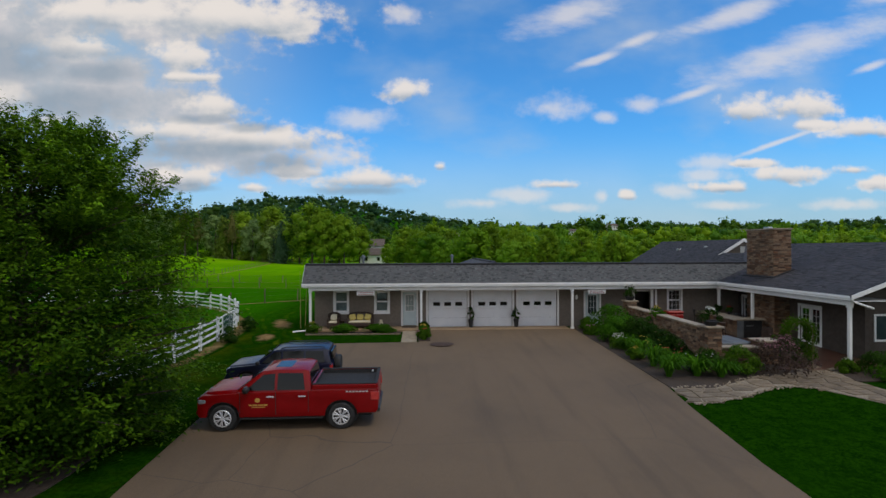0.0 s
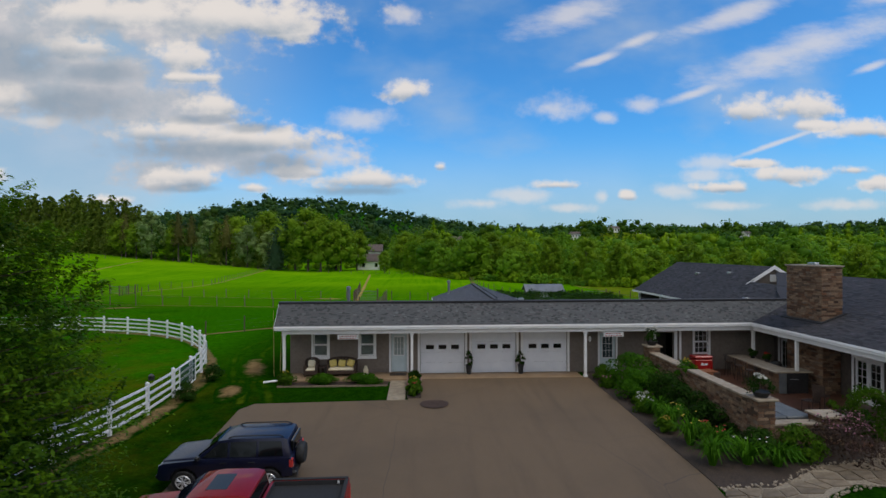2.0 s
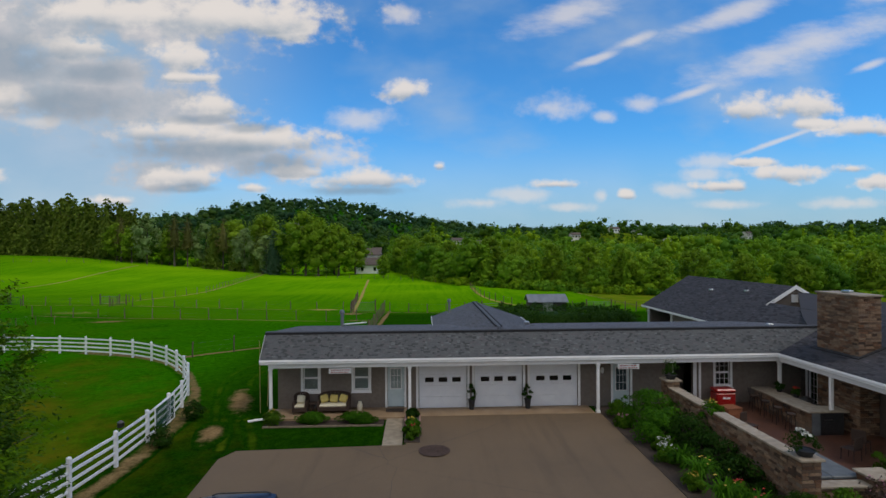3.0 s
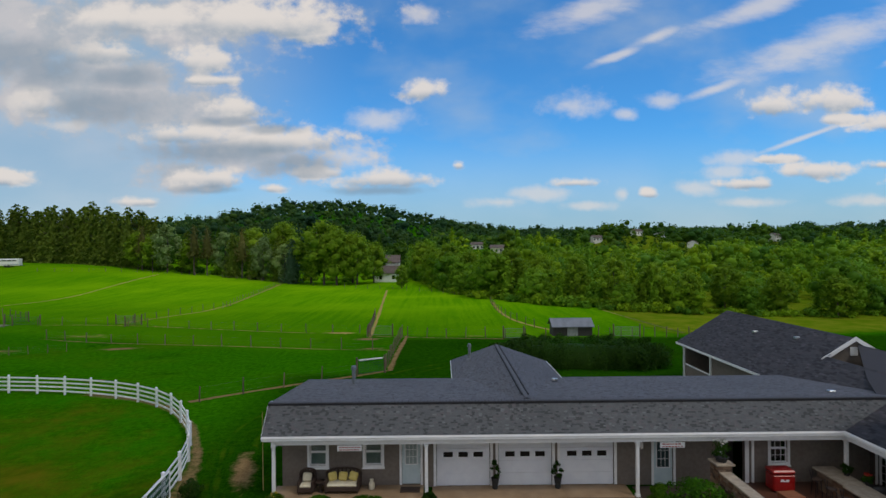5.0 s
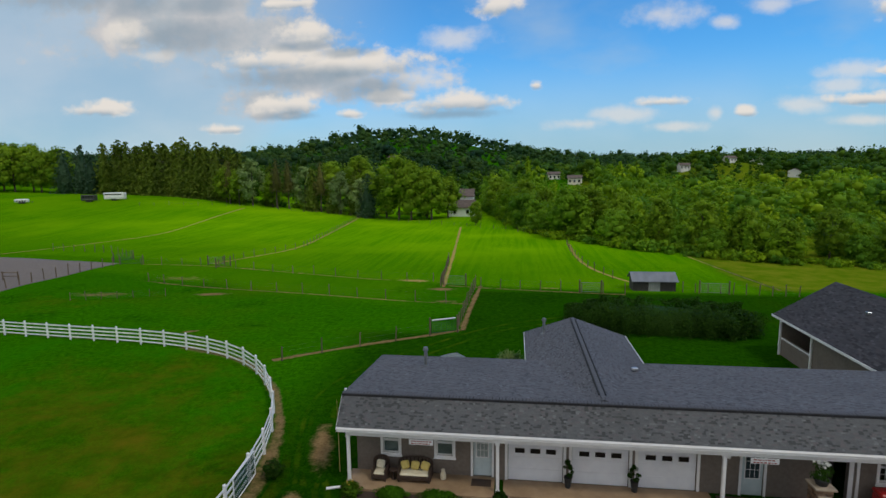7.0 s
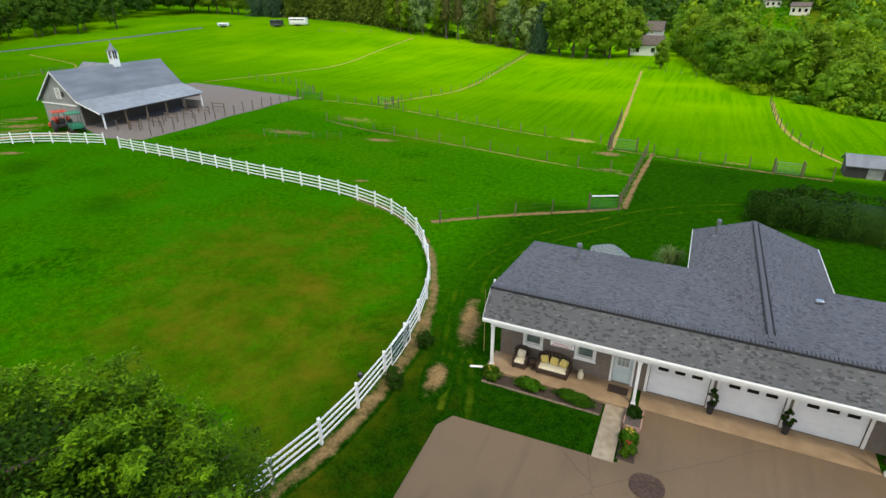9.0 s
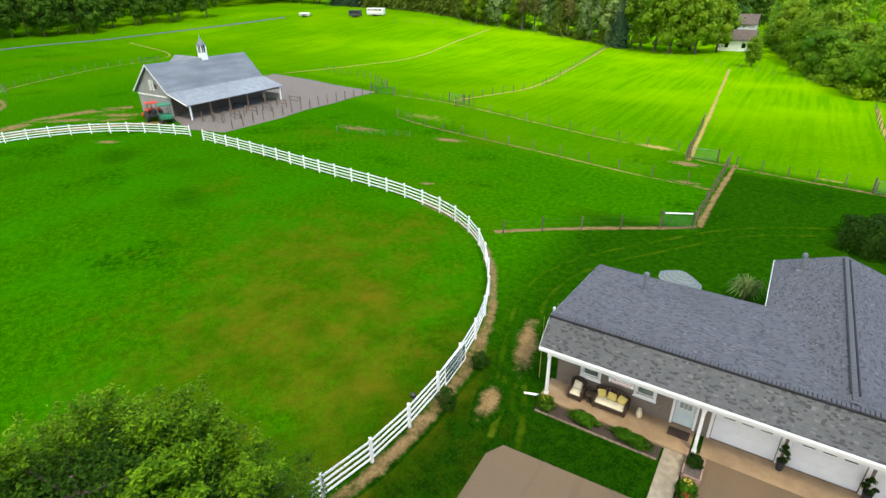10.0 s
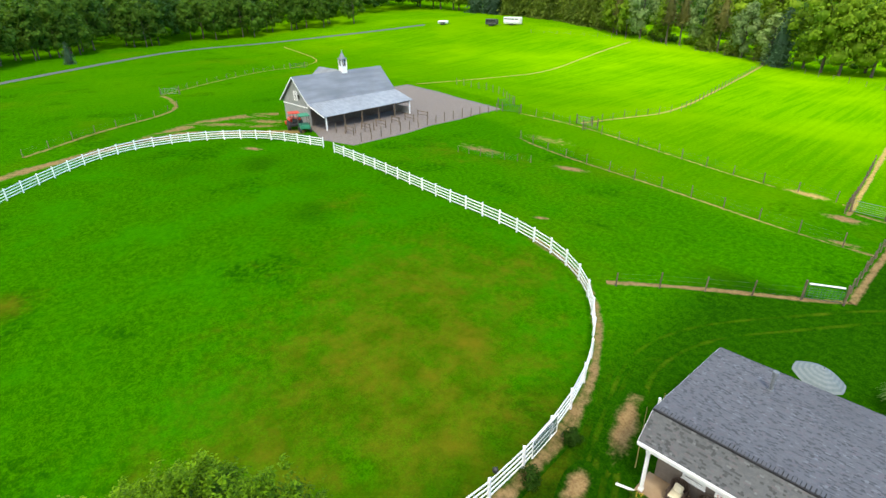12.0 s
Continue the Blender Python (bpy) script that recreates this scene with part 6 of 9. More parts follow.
def tree(key, x, y, s=1.0, label=""):
    made, word = KINDS[key]
    stem, crown = tree_rng.choice(made)
    t = thing(word, label or TREE_LABELS[word], "tree", "field edge trees", at=pose(x, y, height(x, y), 0, 0, tree_rng.uniform(0, 360)) @ Matrix.Diagonal((s, s, s * tree_rng.uniform(0.92, 1.1), 1)))
    put_mesh(stem, "trunk", BARK, t)
    put_mesh(crown, "crown", LEAF, t)


for i in range(23):
    x = -176 + i * 3.45
    y = float(np.interp(x, [-260, -200, -160, -115, -90], [246, 236, 228, 204, 197])) + tree_rng.uniform(-1.5, 1.5)
    tree("pine_a" if i % 3 else "pine_b", x, y, tree_rng.uniform(1.12, 1.28))
for key, x, y, s in (("broad_b", -262, 246, 1.1), ("broad_a", -253, 240, 1.3), ("broad_b", -244, 242, 1.15), ("broad_a", -234, 238, 1.35), ("broad_b", -226, 240, 1.15), ("broad_a", -218, 236, 1.3), ("broad_b", -210, 238, 1.15),
                     ("spruce", -201, 231, 1.25), ("spruce", -193, 232, 1.4), ("spruce", -186, 229, 1.2), ("pine_a", -180, 230, 1.2),
                     ("broad_c", -104, 196, 1.25), ("bare_pine", -101, 193, 0.95), ("broad_c", -97, 192, 1.1), ("silver", -92.5, 193, 1.1), ("pine_b", -88, 198, 0.8), ("broad_c", -85, 193, 1.1), ("bare_pine", -82, 190, 1.05), ("bare_pine", -78.5, 192, 1.0),
                     ("silver", -74, 196, 1.05), ("pine_b", -69.5, 191, 0.85), ("bare_pine", -66, 190, 1.0), ("broad_a", -67, 203, 1.2), ("pine_b", -61, 189, 0.8), ("silver", -58, 187, 0.95), ("broad_a", -55, 200, 1.25), ("pine_a", -53, 187, 0.75), ("silver", -50, 184, 0.95),
                     ("spruce", -46.5, 180, 0.95), ("broad_b", -41, 182, 0.95), ("broad_b", -36, 178, 1.0), ("broad_a", -31.5, 175, 1.1), ("broad_b", -28, 184, 0.95), ("broad_a", -25.5, 177, 1.05), ("broad_a", -21.2, 184, 0.85),
                     ("broad_c", -10.3, 159, 0.6), ("broad_b", -5.5, 190, 0.75), ("broad_a", -1.5, 174, 0.75), ("broad_b", 3, 163, 0.65), ("broad_a", 8, 149, 0.65), ("broad_c", 12, 138, 0.85), ("broad_b", 17, 134, 0.6), ("broad_a", 22, 125, 0.6),
                     ("broad_c", 27, 115, 0.85), ("broad_b", 33, 110, 0.46), ("broad_a", 38, 105, 0.5), ("broad_c", 42, 99, 0.68), ("broad_b", 49, 101, 0.44), ("broad_a", 56, 97, 0.5), ("broad_b", 66, 96, 0.42), ("broad_a", 75, 93, 0.48), ("broad_c", 61, 91, 0.66)):
    tree(key, x, y, s)
for i in range(44):
    f = i / 43
    x = float(np.interp(f, [0, 0.35, 0.6, 0.8, 1], [-203, -221, -240, -233, -214]))
    y = float(np.interp(f, [0, 0.35, 0.6, 0.8, 1], [28, 62, 98, 134, 168]))
    if 0.41 < f < 0.46 or 0.56 < f < 0.63:
        continue
    tree("tall_a" if i % 2 else "tall_b", x + tree_rng.uniform(-14, 3), y + tree_rng.uniform(-2, 2), tree_rng.uniform(0.85, 1.15), "tall tree with bare stems beside the farm road")
tree("spruce", -200, 52, 0.45, "small dark spruce beside the farm road")


def shade_tree():
    cx, cy = -11.75, 15.78
    t = thing("shade_tree", "large dense leafy shade tree beside the driveway", "tree", at=pose(cx, cy, height(cx, cy)))
    rng = np.random.default_rng(11)
    k = Kit()
    k.tube([(0, 0, -0.3), (0.05, 0.02, 1.2), (-0.05, 0.1, 3.0), (0.1, 0.0, 6.0), (0.0, 0.0, 8.9)], [0.36, 0.27, 0.22, 0.14, 0.04], 12)
    leafs, faces, tones = [], [], []
    n = 190
    for i in range(n):
        z = 0.3 + 8.75 * ((i + 0.5) / n) ** 1.12
        a = i * 2.39996 + rng.normal(0, 0.2)
        reach = float(np.interp(z, [0.5, 2, 4, 6, 7.6, 8.8, 9.8], [4.5, 5.0, 5.3, 4.8, 3.7, 2.3, 0.6])) * rng.uniform(0.76, 1.06)
        root = np.array([0, 0, max(0.6, z - 0.3 * reach)])
        tip = np.array([np.cos(a) * reach, np.sin(a) * reach, z])
        mid = root * 0.4 + tip * 0.6 + np.array([0, 0, 0.15])
        if i % 2 == 0:
            k.tube([root, mid, tip], [0.06, 0.035, 0.01], 5)
        away = np.array([np.cos(a), np.sin(a), 0.0])
        # layered sprays of leaves along the limb
        for s in np.linspace(0.4, 0.98, 7):
            c = root * (1 - s) + tip * s + rng.normal(0, 0.26, 3)
            m = 125
            p = rng.normal(size=(m, 3)) * np.array([0.36, 0.36, 0.12])
            p[:, 2] -= 0.22 * np.hypot(p[:, 0], p[:, 1])
            leafs.append(c + p)
            faces.append(np.tile(away * 0.35 + np.array([0, 0, 1.0]), (m, 1)))
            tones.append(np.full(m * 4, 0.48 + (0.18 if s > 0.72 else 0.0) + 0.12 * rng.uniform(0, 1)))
        # shoots standing up and out at the limb's end, lightened high up as if sunlit
        for j in range(10 if z > 6.4 else 3 if z > 3.5 else 1):
            shoot = away * rng.uniform(0.25, 0.9) + np.array([rng.normal(0, 0.35), rng.normal(0, 0.35), rng.uniform(0.35, 1.0)])
            shoot *= rng.uniform(0.45, 0.95) / np.linalg.norm(shoot)
            c = root + (tip - root) * rng.uniform(0.72, 1.0) + rng.normal(0, 0.22, 3)
            m = 74
            u = rng.uniform(0.05, 1.0, (m, 1)) ** 0.8
            p = shoot * u + rng.normal(size=(m, 3)) * (0.13 - 0.08 * u)
            leafs.append(c + p)
            faces.append(np.tile(shoot * 0.5 + np.array([0, 0, 0.7]), (m, 1)))
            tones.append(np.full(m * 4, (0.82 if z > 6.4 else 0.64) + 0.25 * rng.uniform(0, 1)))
    k.make("trunk", BARK, t, smooth=True)
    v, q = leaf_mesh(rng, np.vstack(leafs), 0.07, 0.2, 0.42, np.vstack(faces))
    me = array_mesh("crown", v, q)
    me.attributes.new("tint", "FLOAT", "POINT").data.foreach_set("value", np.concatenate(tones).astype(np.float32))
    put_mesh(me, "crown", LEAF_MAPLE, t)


shade_tree()

# ---------------------------------------------------------------- the riding arena's white fence
ARENA_N = [(-62.8, 54.0), (-51.8, 53.4), (-40.4, 52.2), (-32.3, 51.6), (-27.2, 50.8), (-22.1, 49.1), (-18.0, 46.2), (-14.9, 42.0), (-12.9, 38.0), (-11.8, 34.0), (-11.4, 30.0), (-11.5, 26.0), (-12.2, 23.0)]
ARENA_W = [(-66.3, 54.5), (-74.1, 52.2), (-78.8, 49.0), (-82.2, 44.5), (-83.9, 39.8), (-84.2, 34.6), (-82.6, 29.2), (-79.4, 24.7), (-74.0, 18.3), (-66, 11.0), (-50, 5.5), (-32, 5.0), (-18, 10), (-13.4, 18.5), (-12.2, 23.0)]


def board_fence(line, label, spacing=2.42):
    f = thing("white_fence", label, "fence", "arena fence")
    p = along(line, spacing)
    post = Kit().box(-0.065, 0.065, -0.065, 0.065, -0.1, 1.36, 0.012).lathe([(0.1, 1.36), (0.1, 1.4), (0.02, 1.45)], sides=4).mesh("post")
    rail = Kit().box(0, 1, -0.02, 0.02, -0.056, 0.056, 0.006).mesh("rail")
    for i, (x, y) in enumerate(p):
        put_mesh(post, "post", FENCE_WHITE, f).matrix_basis = pose(x, y, height(x, y))
        if i == len(p) - 1:
            break
        nx, ny = p[i + 1]
        a, b = Vector((x, y, height(x, y))), Vector((nx, ny, height(nx, ny)))
        d = b - a
        turn = d.to_track_quat("X", "Z").to_matrix().to_4x4()
        for z in (0.26, 0.58, 0.9, 1.22):
            put_mesh(rail, "rail", FENCE_WHITE, f).matrix_basis = Matrix.Translation(a + Vector((0, 0, z))) @ turn @ Matrix.Diagonal((d.length, 1, 1, 1))
    return f


board_fence(ARENA_N, "white four-board wooden fence curving round the grass arena")
board_fence(ARENA_W, "white four-board wooden fence along the arena's far side")

# ---------------------------------------------------------------- vehicles
def rounded(me, width, angle=28, segments=2):
    b = bmesh.new()
    b.from_mesh(me)
    edges = [e for e in b.edges if len(e.link_faces) == 2 and e.calc_face_angle(0) > radians(angle)]
    bmesh.ops.bevel(b, geom=edges, offset=width, segments=segments, affect="EDGES", profile=0.6, clamp_overlap=True)
    bmesh.ops.recalc_face_normals(b, faces=b.faces)
    b.to_mesh(me)
    b.free()
    return me


def arch(cx, cz, r, n=10):
    return [(cx + r * math.cos(math.pi * i / n), cz + r * math.sin(math.pi * i / n)) for i in range(n + 1)]


def loft(sections):
    """A hull through sections of equal numbers of points, closed at both ends."""
    k = Kit()
    n = len(sections[0])
    vs = [p for s in sections for p in s]
    fs = []
    for i in range(len(sections) - 1):
        for j in range(n):
            m = (j + 1) % n
            fs.append((i * n + j, i * n + m, (i + 1) * n + m, (i + 1) * n + j))
    fs += [tuple(range(n))[::-1], tuple((len(sections) - 1) * n + j for j in range(n))]
    return k.add(vs, fs)


def wheel(parent, x, y, r, w, out):
    t = Kit().lathe([(r * 0.62, -w / 2), (r * 0.93, -w / 2), (r, -w * 0.36), (r, w * 0.36), (r * 0.93, w / 2), (r * 0.62, w / 2)], (x, y, r), 28, "y").make("wheel", DARK, parent, "black tyre on an alloy rim", smooth=True)
    f = y + out * (w * 0.5 + 0.01)
    k = Kit().tube([(x + r * 0.61 * math.cos(math.pi * i / 14), f, r + r * 0.61 * math.sin(math.pi * i / 14)) for i in range(29)], 0.02, 6)
    k.lathe([(0.06, -0.03), (0.06, 0.02), (0.03, 0.03)], (x, f, r), 14, "y")
    for i in range(7):
        a = 2 * math.pi * i / 7
        for off in (-0.17, 0.17):
            p, q = (x + 0.06 * math.cos(a), f, r + 0.06 * math.sin(a)), (x + r * 0.6 * math.cos(a + off), f, r + r * 0.6 * math.sin(a + off))
            k.tube([p, q], [0.02, 0.024], 6)
    k.make("rim", CHROME, t, smooth=True)
    Kit().lathe([(r * 0.55, -0.01), (r * 0.55, 0.01)], (x, f - out * 0.06, r), 20, "y").make("brake_disc", BLACK_METAL, t)


LAMP_RED = mat("red tail lamp lens", (0.5, 0.03, 0.03), (0.6, 0.06, 0.05), 5.0, 0.15, bump=0.0, Coat_Weight=1.0)
LAMP_CLEAR = mat("clear headlamp lens", (0.2, 0.2, 0.21), (0.28, 0.28, 0.29), 5.0, 0.1, bump=0.0, Coat_Weight=1.0)
GOLD = mat("gold lettering paint", (0.55, 0.32, 0.06), (0.65, 0.4, 0.09), 5.0, 0.5, bump=0.0)
BEDLINER = mat("black sprayed bed liner", (0.015, 0.015, 0.016), (0.03, 0.03, 0.032), 30.0, 0.9, bump=0.5)


def pickup(m):
    t = thing("pickup_truck", "deep red crew-cab pickup truck with gold door lettering", "truck", at=m)
    W, r = 0.98, 0.405
    xf, xr = -1.76, 1.8
    low = [(-2.5, 0.4), (-2.56, 0.58), (-2.56, 0.86), (-2.5, 1.06), (-2.36, 1.14)]
    top = [(-1.38, 1.2), (-1.3, 1.24), (0.86, 1.24), (0.9, 1.3), (2.9, 1.32), (2.95, 1.25), (2.93, 0.62), (2.86, 0.5)]
    bottom = [(xr + 0.52, 0.5)] + arch(xr, 0.44, 0.5)[0:] + [(xr - 0.52, 0.42), (xf + 0.52, 0.42)] + arch(xf, 0.44, 0.5) + [(xf - 0.52, 0.42)]
    shell = Kit().prism(low + top + bottom, -W, W, "y")
    shell.v = [(x, y * (1 - 0.13 * max(0.0, (-x - 1.95) / 0.6) ** 2), z) for x, y, z in shell.v]
    body = shell.mesh("body")
    put_mesh(rounded(body, 0.035), "body", RED_PAINT, t, smooth=True)
    # raised bonnet
    hood = loft([[(-2.48, -0.66, 1.0), (-2.48, 0.66, 1.0), (-2.45, 0.6, 1.12), (-2.45, -0.6, 1.12)], [(-2.34, -0.76, 1.05), (-2.34, 0.76, 1.05), (-2.28, 0.7, 1.2), (-2.28, -0.7, 1.2)],
                 [(-2.0, -0.88, 1.1), (-2.0, 0.88, 1.1), (-2.0, 0.8, 1.25), (-2.0, -0.8, 1.25)], [(-1.3, -0.92, 1.15), (-1.3, 0.92, 1.15), (-1.3, 0.84, 1.3), (-1.3, -0.84, 1.3)]]).mesh("bonnet")
    put_mesh(rounded(hood, 0.04), "bonnet", RED_PAINT, t, smooth=True)
    cab = loft([[(-1.42, -0.93, 1.2), (-1.42, 0.93, 1.2), (-1.38, 0.9, 1.26), (-1.38, -0.9, 1.26)], [(-0.62, -0.95, 1.2), (-0.62, 0.95, 1.2), (-0.62, 0.73, 1.86), (-0.62, -0.73, 1.86)],
                [(-0.2, -0.96, 1.2), (-0.2, 0.96, 1.2), (-0.2, 0.74, 1.92), (-0.2, -0.74, 1.92)], [(0.62, -0.96, 1.2), (0.62, 0.96, 1.2), (0.62, 0.74, 1.91), (0.62, -0.74, 1.91)], [(0.9, -0.95, 1.2), (0.9, 0.95, 1.2), (0.8, 0.72, 1.86), (0.8, -0.72, 1.86)]]).mesh("cab")
    put_mesh(rounded(cab, 0.05, 35), "cab", RED_PAINT, t, smooth=True)

    def side(x, z):
        return 0.96 - (z - 1.2) / 0.72 * 0.22 + 0.008
    for s in (-1, 1):
        for pts in ([(-1.1, 1.29), (-0.22, 1.29), (-0.22, 1.8), (-0.58, 1.76)], [(-0.14, 1.29), (0.7, 1.29), (0.62, 1.8), (-0.14, 1.81)]):
            k = Kit()
            a = [(x, s * side(x, z), z) for x, z in pts]
            b = [(x, s * (side(x, z) - 0.03), z) for x, z in pts]
            k.add(a + b, [(0, 1, 2, 3), (4, 5, 6, 7), (0, 4, 5, 1), (1, 5, 6, 2), (2, 6, 7, 3), (3, 7, 4, 0)])
            k.make("side_window", CAR_GLASS, t)
        Kit().box(-0.19, -0.17, s * W - 0.004, s * W + 0.004, 0.5, 1.26).box(0.8, 0.815, s * W - 0.004, s * W + 0.004, 0.55, 1.28).box(-1.26, -1.245, s * W - 0.004, s * W + 0.004, 0.55, 1.24).make("door_seam", BLACK_METAL, t)
        for x in (-0.34, 0.62):
            Kit().box(x - 0.11, x + 0.11, s * (W + 0.02) - 0.018, s * (W + 0.02) + 0.018, 1.07, 1.11, 0.01).make("door_handle", CHROME, t)
        mir = Kit().box(-1.12, -0.94, min(s * 0.97, s * 1.22), max(s * 0.97, s * 1.22), 1.26, 1.46, 0.05).make("mirror", BLACK_METAL, t)
        Kit().box(-1.25, 1.25, min(s * 0.85, s * 0.99), max(s * 0.85, s * 0.99), 0.35, 0.39, 0.012).make("running_board", BLACK_METAL, t, "dark running board")
        k = Kit().lathe([(0.075, 0.0), (0.075, 0.006), (0.03, 0.006)], (-0.72, s * W + (0 if s > 0 else -0.006), 0.98), 16, "y")
        k.make("door_emblem", GOLD, t, "round gold emblem")
        b = Kit()
        for i, w in enumerate((0.09, 0.14, 0.16, 0.1)):
            x = -0.98 + sum((0.09, 0.14, 0.16, 0.1)[:i]) + 0.02 * i
            b.box(x, x + w, s * W - 0.002, s * W + 0.005, 0.8, 0.84)
        b.box(-0.9, -0.5, s * W - 0.002, s * W + 0.005, 0.74, 0.765)
        b.make("door_lettering", GOLD, t, "small gold lettering, unreadable")
        c = Kit()
        for i in range(7):
            c.box(1.95 + i * 0.1, 2.02 + i * 0.1, s * W - 0.002, s * W + 0.005, 1.19, 1.235)
        c.make("bed_lettering", CHROME, t, "small silver lettering, unreadable")
        Kit().box(2.68, 2.958, min(s * 0.78, s * 0.995), max(s * 0.78, s * 0.995), 0.9, 1.22, 0.04).make("tail_lamp", LAMP_RED, t)
        Kit().box(-2.55, -2.26, min(s * 0.6, s * 0.91), max(s * 0.6, s * 0.91), 0.82, 1.03, 0.06).make("headlight", LAMP_CLEAR, t)
        for x in (xf, xr):
            Kit().lathe([(0.5, -0.15), (0.5, 0.15)], (x, s * (W - 0.3), 0.44), 24, "y").make("wheel_arch", DARK, t)
            wheel(t, x, s * (W - 0.12), r, 0.28, s)
    # windscreen, rear window, bed, grille, bumpers
    def screen(x0, z0, w0, x1, z1, w1, d, name):
        k = Kit()
        n = Vector((z1 - z0, 0, -(x1 - x0))).normalized() * d
        a = [Vector(p) + n for p in ((x0, -w0, z0), (x0, w0, z0), (x1, w1, z1), (x1, -w1, z1))]
        b = [p - n * 1.5 for p in a]
        k.add(a + b, [(0, 1, 2, 3), (4, 5, 6, 7), (0, 4, 5, 1), (1, 5, 6, 2), (2, 6, 7, 3), (3, 7, 4, 0)])
        return k.make(name, CAR_GLASS, t)
    screen(-1.34, 1.29, 0.84, -0.66, 1.83, 0.69, -0.02, "windscreen")
    screen(0.893, 1.3, 0.78, 0.812, 1.8, 0.66, 0.012, "rear_window")
    Kit().box(-0.3, 0.2, -0.42, 0.42, 1.88, 1.922, 0.01).make("sunroof", CAR_GLASS, t)
    k = Kit().box(0.97, 2.86, -0.86, 0.86, 1.24, 1.328).make("bed_floor", BEDLINER, t, "black lined pickup bed")
    k = Kit()
    for s in (-1, 1):
        k.box(0.92, 2.92, min(s * 0.86, s * 0.985), max(s * 0.86, s * 0.985), 1.28, 1.46, 0.03)
    k.box(2.82, 2.93, -0.86, 0.86, 1.28, 1.46, 0.02).box(0.9, 0.98, -0.86, 0.86, 1.28, 1.46, 0.02)
    k.make("bed_sides", RED_PAINT, t)
    Kit().box(0.93, 2.9, -0.975, -0.87, 1.462, 1.49, 0.01).box(0.93, 2.9, 0.87, 0.975, 1.462, 1.49, 0.01).box(2.82, 2.92, -0.87, 0.87, 1.462, 1.48, 0.01).make("bed_rail_cap", BEDLINER, t)
    for x0, x1, y0, y1 in ((0.985, 2.815, 0.835, 0.858), (0.985, 2.815, -0.858, -0.835), (0.982, 1.0, -0.83, 0.83), (2.8, 2.818, -0.83, 0.83)):
        Kit().box(x0, x1, y0, y1, 1.33, 1.455).make("bed_liner_wall", BEDLINER, t)
    Kit().box(2.62, 2.68, 0.79, 0.832, 1.36, 1.44, 0.01).make("tie_down", CHROME, t)
    g = Kit().box(-2.62, -2.54, -0.55, 0.55, 0.72, 1.0, 0.02)
    for i in range(3):
        g.box(-2.64, -2.61, -0.54, 0.54, 0.77 + i * 0.08, 0.8 + i * 0.08, 0.008)
    g.make("grille", BLACK_METAL, t)
    Kit().box(-2.64, -2.35, -0.78, 0.78, 0.4, 0.64, 0.06).make("front_bumper", RED_PAINT, t)
    Kit().box(2.86, 2.98, -0.9, 0.9, 0.48, 0.64, 0.04).make("rear_bumper", BLACK_METAL, t)
    Kit().tube([(-2.63, 0.5, 0.62), (-2.68, 0.5, 0.9), (-2.68, -0.5, 0.9), (-2.63, -0.5, 0.62)], 0.025, 8).make("grille_guard", BLACK_METAL, t)
    Kit().box(-2.4, 2.7, -0.6, 0.6, 0.28, 0.5, 0.02).make("chassis", BLACK_METAL, t)
    for ob in t.children:
        if not ob.name.startswith("wheel"):
            ob.matrix_basis = pose(0, 0, 0.028) @ Matrix.Diagonal((1, 1, 0.93, 1))
    return t


